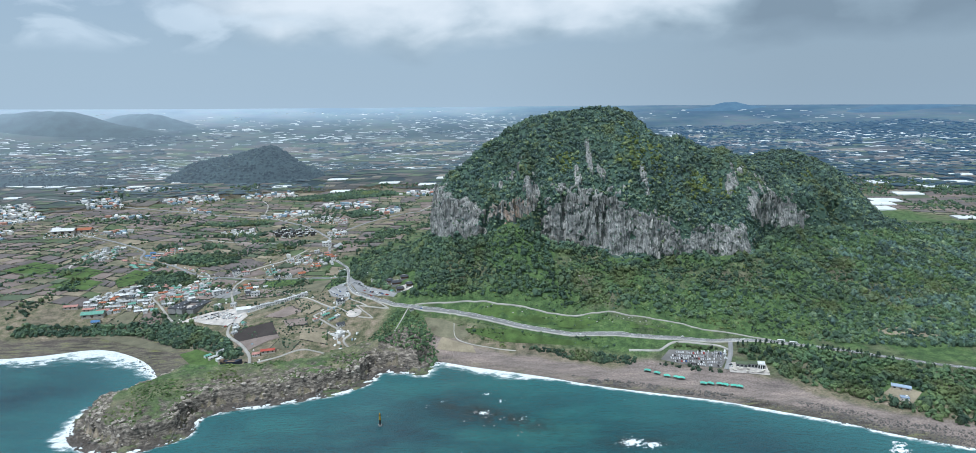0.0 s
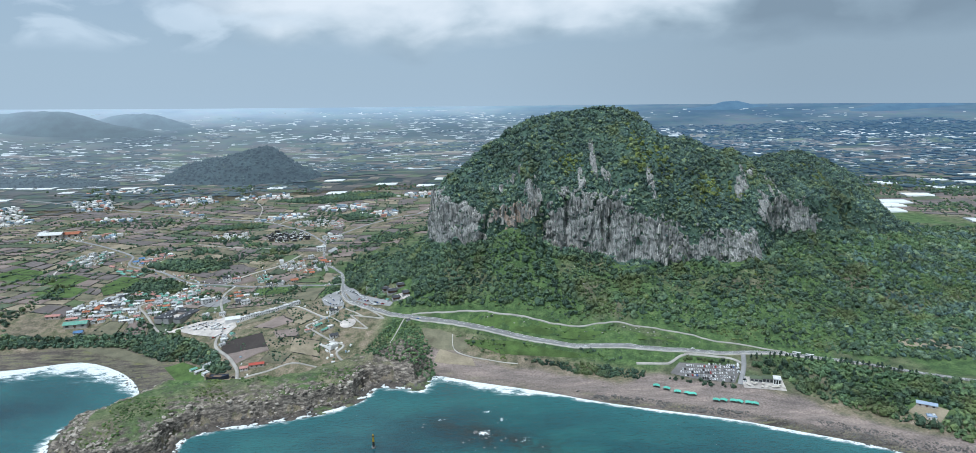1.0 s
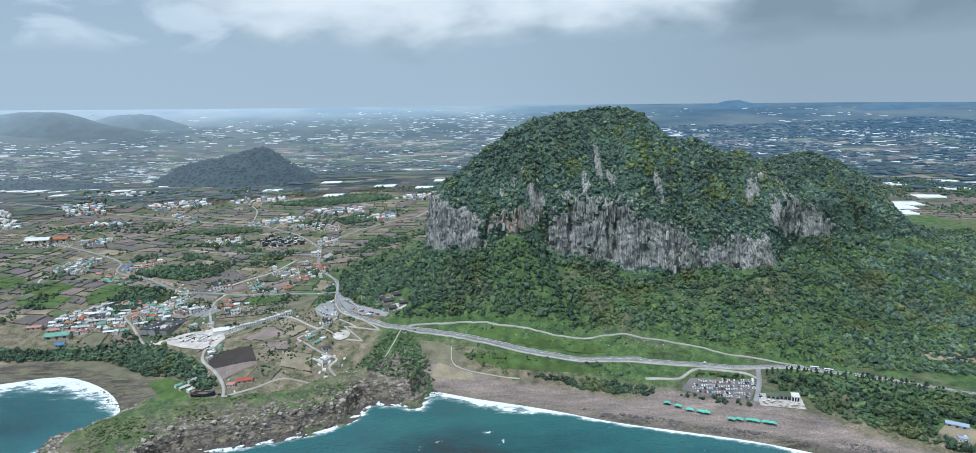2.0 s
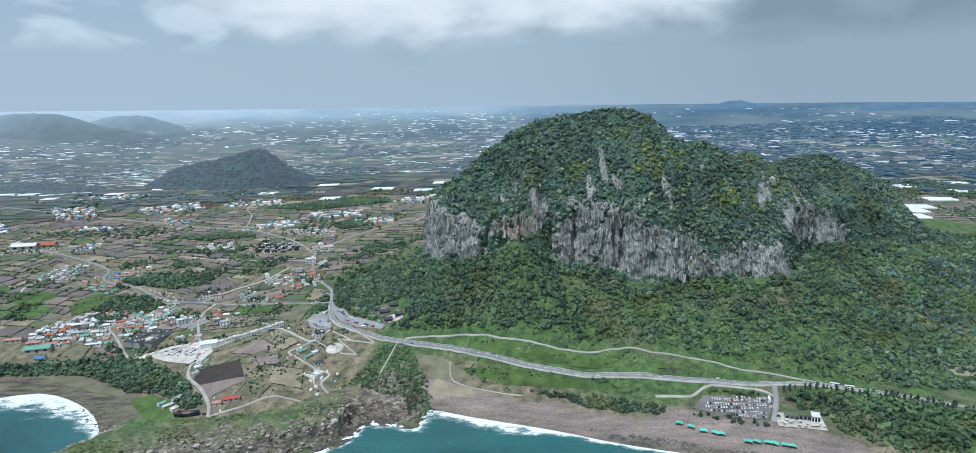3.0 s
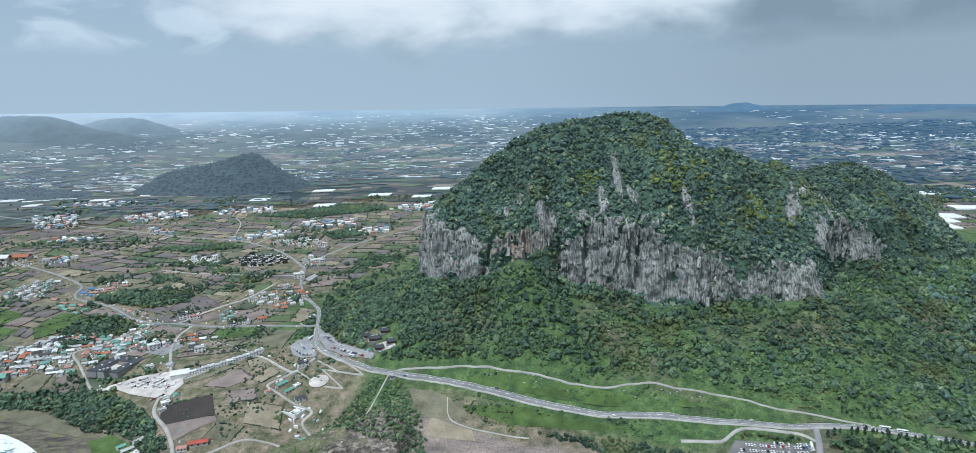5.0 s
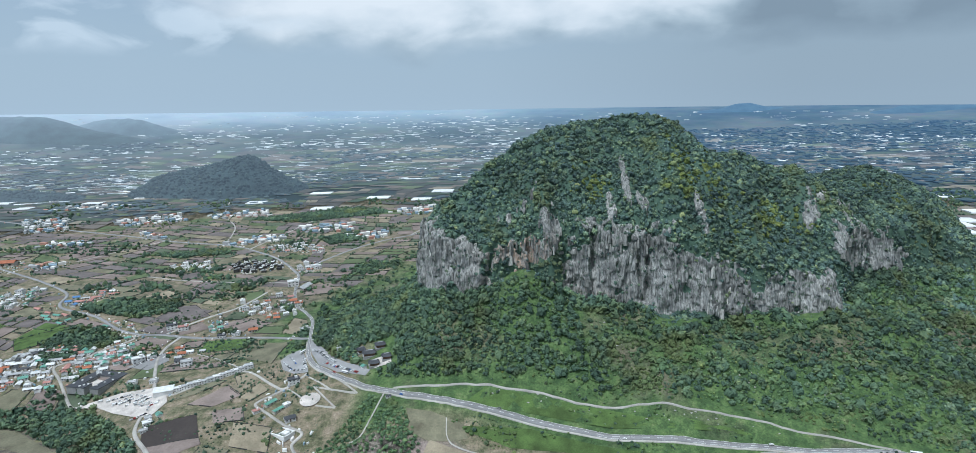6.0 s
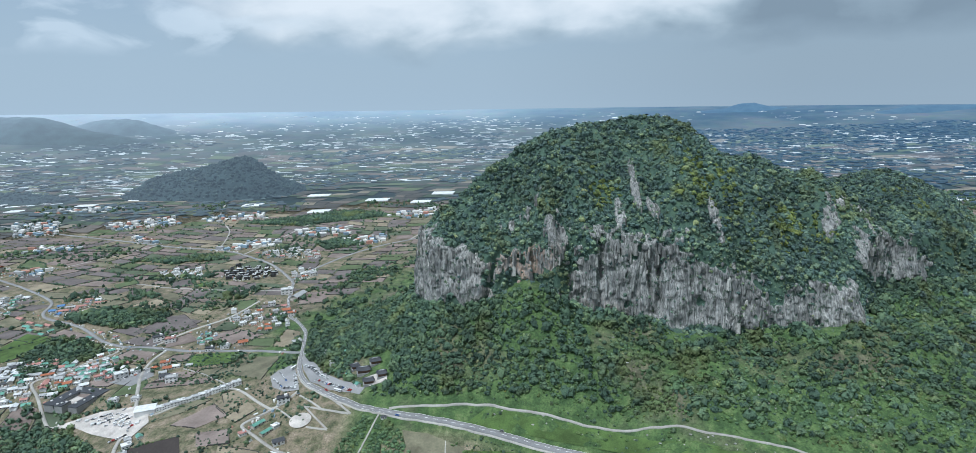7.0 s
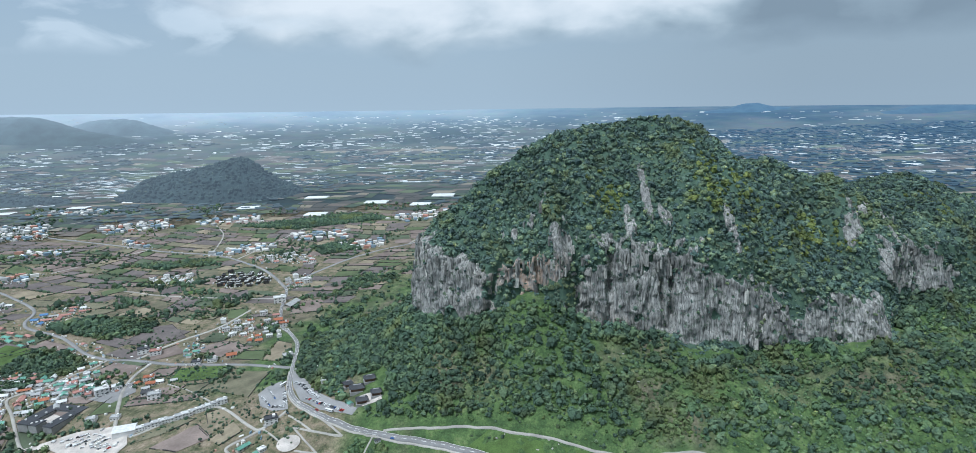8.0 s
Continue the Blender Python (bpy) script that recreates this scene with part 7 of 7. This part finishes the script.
def beach_canopy():
    root = new("beach_canopy")
    bm = bmesh.new()
    w, d = 3.6, 2.6
    g = [[bm.verts.new((w * (i / 3 - 1) * 1.0, d * (j / 2 - 1) * 1.0, 2.1 + 0.8 * math.sin(i / 6 * math.pi) - 0.25 * ((i + j) % 2))) for i in range(7)] for j in range(5)]
    for j in range(4):
        for i in range(6):
            bm.faces.new((g[j][i], g[j][i + 1], g[j + 1][i + 1], g[j + 1][i]))
    top = part("cover", bm, M_net, root)
    solid = top.modifiers.new("thickness", "SOLIDIFY")
    solid.thickness = 0.06
    for sx_ in (-1, 1):
        for sy_ in (-1, 1):
            bm = bmesh.new()
            tube(bm, sx_ * (w - 0.3), sy_ * (d - 0.3), -0.6, 2.1, 0.07, 0.07, 6)
            part("pole", bm, M_pole, root)
    return tagged(root, "sagging sea-green canvas canopy on poles over sand", "canopy", "canopies on the beach")


for x, y, turn in ((172, 638, -25), (181, 632, -20), (190, 625, -25), (199, 621, -30), (204, 619, -20), (223, 606, -25), (230, 605, -30), (239, 603, -25), (244, 601, -35), (252, 598, -25), (257, 596, -20)):
    stock.put("canopy", beach_canopy, x, y, turn + 9 * math.sin(x), 0.0, 0.95)

M_canvas = material("cream_parasol_canvas", worn((0.62, 0.58, 0.50), 0.15), 0.85)


def parasol():
    root = new("parasol")
    bm = bmesh.new()
    loft(bm, [[(q * math.cos(i * math.tau / 8), q * math.sin(i * math.tau / 8), z) for i in range(8)] for q, z in ((1.5, 1.75), (1.45, 1.85), (0.08, 2.35))])
    part("canopy", bm, M_canvas, root)
    bm = bmesh.new()
    tube(bm, 0, 0, -0.3, 1.9, 0.05, 0.05, 6)
    part("pole", bm, M_pole, root)
    return tagged(root, "cream parasol on a pole beside the beach house", "parasol", "parasols of the beach house")


for i in range(14):
    stock.put("parasol", parasol, 262 + 2.6 * i + random.Random(i).uniform(-1, 1), 628 - 0.85 * i + random.Random(i + 50).uniform(-3.5, 3.5), 20 * i, -0.5)

# ---- cars ----
CAR_PAINT = {"white": (0.72, 0.73, 0.73), "silver": (0.45, 0.46, 0.47), "black": (0.025, 0.026, 0.028), "grey": (0.16, 0.165, 0.17), "red": (0.4, 0.04, 0.035), "blue": (0.05, 0.12, 0.32)}
CAR_MAT = {k: material(k + "_car_paint", c, 0.25, None, 0.5) for k, c in CAR_PAINT.items()}
M_tyre = material("black_tyre_rubber", (0.02, 0.02, 0.02), 0.9)


def car(colour):
    root = new("car")
    bm = bmesh.new()
    prof = [(-1.75, 0.35), (-1.78, 0.72), (-1.0, 0.86), (1.2, 0.90), (1.72, 0.80), (1.75, 0.35)]
    loft(bm, [[(x, y, z) for x, z in prof] for y in (-0.7, 0.7)])
    part("body", bm, CAR_MAT[colour], root)
    bm = bmesh.new()
    loft(bm, [[(-0.95, -0.64, 0.87), (1.35, -0.64, 0.89), (1.0, -0.52, 1.26), (-0.4, -0.52, 1.28)], [(-0.95, 0.64, 0.87), (1.35, 0.64, 0.89), (1.0, 0.52, 1.26), (-0.4, 0.52, 1.28)]])
    part("window_band", bm, M_glass, root)
    bm = bmesh.new()
    box_bm(bm, -0.62, 1.12, -0.58, 0.58, 1.281, 1.33, 0.02)
    part("car_roof", bm, CAR_MAT[colour], root)
    for x in (-1.1, 1.1):
        for y in (-0.66, 0.66):
            bm = bmesh.new()
            loft(bm, [[(x + 0.27 * math.cos(i * math.tau / 10), y + dy, 0.27 + 0.27 * math.sin(i * math.tau / 10)) for i in range(10)] for dy in (-0.09, 0.09)])
            part("wheel", bm, M_tyre, root)
    return tagged(root, f"{colour} passenger car parked on paving", "car", "parked cars")


def bus():
    root = new("bus")
    bm = bmesh.new()
    box_bm(bm, -4.2, 4.2, -0.95, 0.95, 0.35, 2.5, 0.12)
    body = part("body", bm, CAR_MAT["white"], root)
    bm = bmesh.new()
    box_bm(bm, -4.0, 4.22, -0.97, 0.97, 1.3, 2.0, 0.03)
    part("window_band", bm, M_glass, body)
    for x in (-2.6, 2.6):
        for y in (-0.85, 0.85):
            bm = bmesh.new()
            loft(bm, [[(x + 0.38 * math.cos(i * math.tau / 10), y + dy, 0.38 + 0.38 * math.sin(i * math.tau / 10)) for i in range(10)] for dy in (-0.12, 0.12)])
            part("wheel", bm, M_tyre, root)
    return tagged(root, "white coach with dark windows beside the road", "bus", "coaches")


r = random.Random(77)
MIX = ["white"] * 22 + ["silver"] * 7 + ["black"] * 3 + ["grey"] * 3 + ["red", "blue"]


def park(x, y, turn, up_=0.6):
    c = r.choice(MIX)
    stock.put(("car", c), lambda: car(c), x, y, turn + r.choice((0, 180)) + r.uniform(-3, 3), -up_)


def rows_of(x0, y0, x1, y1, gap, turn, fill=0.9, up_=0.6):
    n = int(math.hypot(x1 - x0, y1 - y0) / gap)
    for i in range(n):
        if r.random() < fill:
            k = (i + 0.5) / n
            park(x0 + (x1 - x0) * k, y0 + (y1 - y0) * k, turn, up_)


# beach lot: five rows; road-side lot, loop lot and plaza
for (x0, y0), (x1, y1) in (((212, 668), (262, 660)), ((206, 663), (260, 654)), ((203, 659), (258, 649)), ((206, 653), (256, 642)), ((222, 645), (253, 636)), ((236, 668), (264, 664))):
    rows_of(x0, y0, x1, y1, 2.3, 78, 0.88)
rows_of(-196, 856, -170, 830, 2.3, 40, 0.75)
rows_of(-188, 850, -164, 824, 2.3, 40, 0.7)
rows_of(-166, 818, -134, 798, 2.3, 60, 0.8)
rows_of(-178, 828, -150, 808, 2.4, 60, 0.6)
rows_of(-226, 846, -212, 829, 2.3, 120, 0.85)
rows_of(-222, 856, -210, 838, 2.3, 120, 0.6)
rows_of(-203, 846, -197, 826, 2.3, 10, 0.85)
rows_of(-214, 828, -196, 824, 2.3, 90, 0.8)
for k in range(7):
    rows_of(-398 + k * 9, 812 - k * 4.5, -372 + k * 6, 818 - k * 3, 2.6, 20 + k * 5, 0.62, 0.85)
for k in range(6):
    rows_of(-392 + k * 10, 803 - k * 4, -366 + k * 7, 810 - k * 3, 3.0, 110 + k * 5, 0.4, 0.85)
for k in range(9):
    stock.put(("flat", "white"), lambda: house_of("flat", "white"), -405 + 8.5 * k + r.uniform(-2, 2), 812 - 2.2 * k + r.uniform(-4, 4), r.uniform(0, 90), -0.6, r.uniform(0.3, 0.5))
rows_of(-404, 886, -388, 908, 2.6, -20, 0.5)
rows_of(-352, 772, -336, 780, 2.6, 60, 0.7, 0.85)
rows_of(264, 640, 262, 628, 2.4, 0, 0.8)
rows_of(268, 668, 262, 648, 2.4, 10, 0.6)
rows_of(-284, 674, -280, 664, 2.4, 0, 0.7)
rows_of(-300, 1246, -292, 1226, 3.0, 10, 0.7)
for line, step in ((MAIN, 13), (WEST, 11), (NORTH, 14)):
    pts_ = rounded(line, 6)
    for i in range(4, len(pts_) - 1, step):
        d_ = pts_[i + 1] - pts_[i]
        ang = math.degrees(math.atan2(d_[1], d_[0]))
        off = np.array((-d_[1], d_[0])) / np.linalg.norm(d_) * r.choice((-1.9, 1.9))
        park(pts_[i][0] + off[0], pts_[i][1] + off[1], ang, 1.0)
for x, y, turn, up_ in ((337, 677, -20, 1.0), (349, 672, -22, 1.0), (-208, 858, 70, 0.7), (-150, 803, -30, 0.7), (266, 662, 70, 0.8)):
    stock.put("bus", bus, x, y, turn, -up_)

# ---- the cape's broken rock and bushes ----
M_tuff = material("tan_tuff_blocks", lambda nt: blend(nt, 1.0, steps(nt, node(nt, "ShaderNodeNewGeometry").outputs["Random Per Island"], [(0.0, (0.12, 0.105, 0.09)), (0.5, (0.27, 0.238, 0.20)), (1.0, (0.44, 0.40, 0.345))]), steps(nt, fractal(nt, 0.9, 5.0, 0.7), [(0.35, 0.55), (0.6, 1.15)]), "MULTIPLY"), 0.95, lambda nt: fractal(nt, 1.1, 5.0, 0.7), 0.25, 0.0, 1.0, 0.5)


def cape_z(x, y):
    """The cape's height, from its own grid."""
    i, j = np.clip(((x - hx[0]) / 1.3).round().astype(int), 0, len(hx) - 1), np.clip(((y - hy[0]) / 1.3).round().astype(int), 0, len(hy) - 1)
    return (HZ + crumble * hc)[j, i]


tx_, ty_ = scatter(CAPE, 2.3, lambda x, y: (coast_distance(x, y) > 6) & (coast_distance(x, y) < 21 + 12 * ease(-x, 320, 370) + 9 * waves(x, y, 18, 96)) & (waves(x, y, 17, 97, 3) > -0.12))
tr_ = rs.gamma(3.2, 0.38, len(tx_)).clip(0.5, 3.4)
tagged(canopy("cape_rocks", tx_, ty_, cape_z(tx_, ty_) + tr_ * 0.05, tr_, M_tuff, "tan and grey tuff blocks on the cape", 1, 0.55, 21, False), "tan and grey tuff blocks breaking from the cape", "rocks")
vx, vy = scatter(CAPE, 3.0, lambda x, y: (coast_distance(x, y) > 16) & (waves(x, y, 30, 98, 3) > 0.08))
vr = rs.gamma(4.0, 0.25, len(vx)).clip(0.4, 1.9)
tagged(canopy("cape_bushes", vx, vy, cape_z(vx, vy) + vr * 0.2, vr, M_scrub, "low green bushes on top of the cape", 1, 0.6, 22), "low green bushes on top of the cape", "bushes")

# ---- single trees ----
M_bark = material("grey_brown_bark", worn((0.13, 0.10, 0.075), 0.3, 0.5, 3.0), 0.95)


def tree(seed, pine):
    """A tapered trunk with limbs and a crown of leaf clumps."""
    r = random.Random(seed)
    root = new("tree")
    tall = 6.5 if pine else 5.0
    bm = bmesh.new()
    loft(bm, [[(q * math.cos(i * math.tau / 7) + 0.15 * math.sin(z), q * math.sin(i * math.tau / 7), z) for i in range(7)] for z, q in ((-0.8, 0.24), (tall * 0.35, 0.17), (tall * 0.7, 0.1), (tall * 0.95, 0.03))])
    for k in range(5):
        ang, z0 = k * 1.26 + r.uniform(-0.3, 0.3), tall * (0.4 + 0.1 * k)
        tip = Vector((math.cos(ang), math.sin(ang), 0.45)) * (1.5 - 0.15 * k)
        ring0 = [(0.07 * math.cos(i * math.tau / 5), 0.07 * math.sin(i * math.tau / 5), z0) for i in range(5)]
        ring1 = [(tip.x + 0.03 * math.cos(i * math.tau / 5), tip.y + 0.03 * math.sin(i * math.tau / 5), z0 + tip.z) for i in range(5)]
        loft(bm, [ring0, ring1])
    part("trunk", bm, M_bark, root)
    cos, fas, base = [], [], 0
    for k in range(16 if pine else 13):
        co, fa = crown_template(seed * 50 + k, 1, 0.6 if pine else 0.75)
        u = k / 15
        rad = (1.5 * (1 - 0.75 * u) if pine else 1.7 * math.sin(0.35 + 2.3 * u)) * r.uniform(0.5, 1.0)
        ang = k * 2.4 + r.uniform(-0.4, 0.4)
        c = np.array((rad * math.cos(ang), rad * math.sin(ang), tall * (0.45 + 0.55 * u)))
        cos.append(co * r.uniform(0.55, 0.95) * (1 - 0.3 * u) + c)
        fas.append(fa + base)
        base += len(co)
    crown = mesh_of("crown", np.concatenate(cos), np.concatenate(fas), M_pine if pine else M_wood, (), False)
    crown.parent = root
    return tagged(root, "dark pine with an open tiered crown beside the road" if pine else "round green broadleaf tree among houses", "tree", "single trees")


r = random.Random(123)
for i in range(46):
    x = 286 + 3.2 * i + r.uniform(-2, 2)
    y = float(np.interp(x, [286, 322, 357, 392, 423], [676, 671, 660, 643, 625])) + r.uniform(-6, 3)
    k = r.randint(0, 2)
    stock.put(("tree", k), lambda: tree(k, True), x, y, r.uniform(0, 360), 0.0, r.uniform(0.7, 1.25))
for i in range(20):
    stock.put(("tree", 3 + i % 2), lambda: tree(3 + i % 2, False), r.uniform(310, 420), r.uniform(690, 706) - 0.1 * i, r.uniform(0, 360), 0.0, r.uniform(0.5, 0.9))
for i in range(90):
    x, y = r.uniform(-600, -180), r.uniform(715, 1010)
    if clear_of(np.array([x]), np.array([y]), 5)[0] and coast_distance(np.array([x]), np.array([y]))[0] > 75:
        k = 3 + i % 3
        stock.put(("tree", k), lambda: tree(k, k == 5), x, y, r.uniform(0, 360), 0.0, r.uniform(0.5, 0.95))

# ---- rocks ----
M_rock = material("dark_shore_rock", worn((0.165, 0.155, 0.145), 0.4, 0.2, 1.2), 0.9, lambda nt: fractal(nt, 0.8, 5.0, 0.7), 0.3, 0.0, 0.8, 0.5)
rx, ry = scatter([(305, 535), (330, 520), (365, 498), (420, 470), (520, 430), (540, 450), (440, 490), (395, 520), (350, 555), (300, 572)], 1.8, lambda x, y: (coast_distance(x, y) > -4) & (coast_distance(x, y) < 26 + 4 * waves(x, y, 20, 95)))
sx1, sy1 = scatter([(-460, 690), (-400, 620), (-370, 640), (-375, 690), (-420, 725)], 4.0, lambda x, y: np.abs(coast_distance(x, y)) < 12)
sx2, sy2 = scatter([(-430, 600), (-415, 540), (-380, 490), (-270, 500), (-260, 560), (-120, 610), (-60, 640), (-60, 690), (-130, 690), (-300, 600)], 4.2, lambda x, y: (coast_distance(x, y) > -5) & (coast_distance(x, y) < 9))
sx3, sy3 = scatter([(-70, 582), (-20, 570), (50, 534), (62, 514), (30, 514), (-66, 556)], 3.4, lambda x, y: waves(x, y * 2, 18, 84, 3) > 0.08)
sx4, sy4 = scatter([(90, 640), (90, 615), (180, 585), (330, 515), (345, 545), (240, 600), (150, 630)], 2.1, lambda x, y: (coast_distance(x, y) > 3) & (coast_distance(x, y) < 13 + 9 * waves(x, y, 30, 85)) & (waves(x, y, 22, 86, 3) > -0.15))
rx, ry = np.concatenate([rx, sx1, sx2, sx3, sx4]), np.concatenate([ry, sy1, sy2, sy3, sy4])
rr = rs.gamma(3.0, 0.27, len(rx)).clip(0.3, 2.4) * np.where(rx > 250, 0.75, 1.1)
rz = np.maximum(ground_z(rx, ry), -0.7) + rr * 0.15
rocks = canopy("shore_rocks", rx, ry, rz, rr, M_rock, "dark boulders and broken rock along the shore", 1, 0.6, 9, False)
tagged(rocks, "dark boulders and broken rock along the shore", "rocks")
bx_, by_ = scatter([(-20, 762), (120, 722), (240, 704), (250, 712), (120, 734), (0, 764)], 7.0, lambda x, y: rs.rand(len(x)) < 0.5)
b2x, b2y = scatter([(40, 790), (330, 720), (420, 800), (300, 826), (120, 826)], 8.0, lambda x, y: (waves(x, y, 30, 93) > 0.25))
bx_, by_ = np.concatenate([bx_, b2x]), np.concatenate([by_, b2y])
M_pale = material("pale_boulder", worn((0.42, 0.41, 0.38), 0.3, 0.3, 1.5), 0.9)
br_ = rs.uniform(0.4, 1.1, len(bx_))
boulders = canopy("fallen_boulders", bx_, by_, ground_z(bx_, by_) + br_ * 0.2, br_, M_pale, "pale fallen boulders on the slope", 1, 0.7, 10, False)
tagged(boulders, "pale fallen boulders on the grass below the cliff", "rocks")
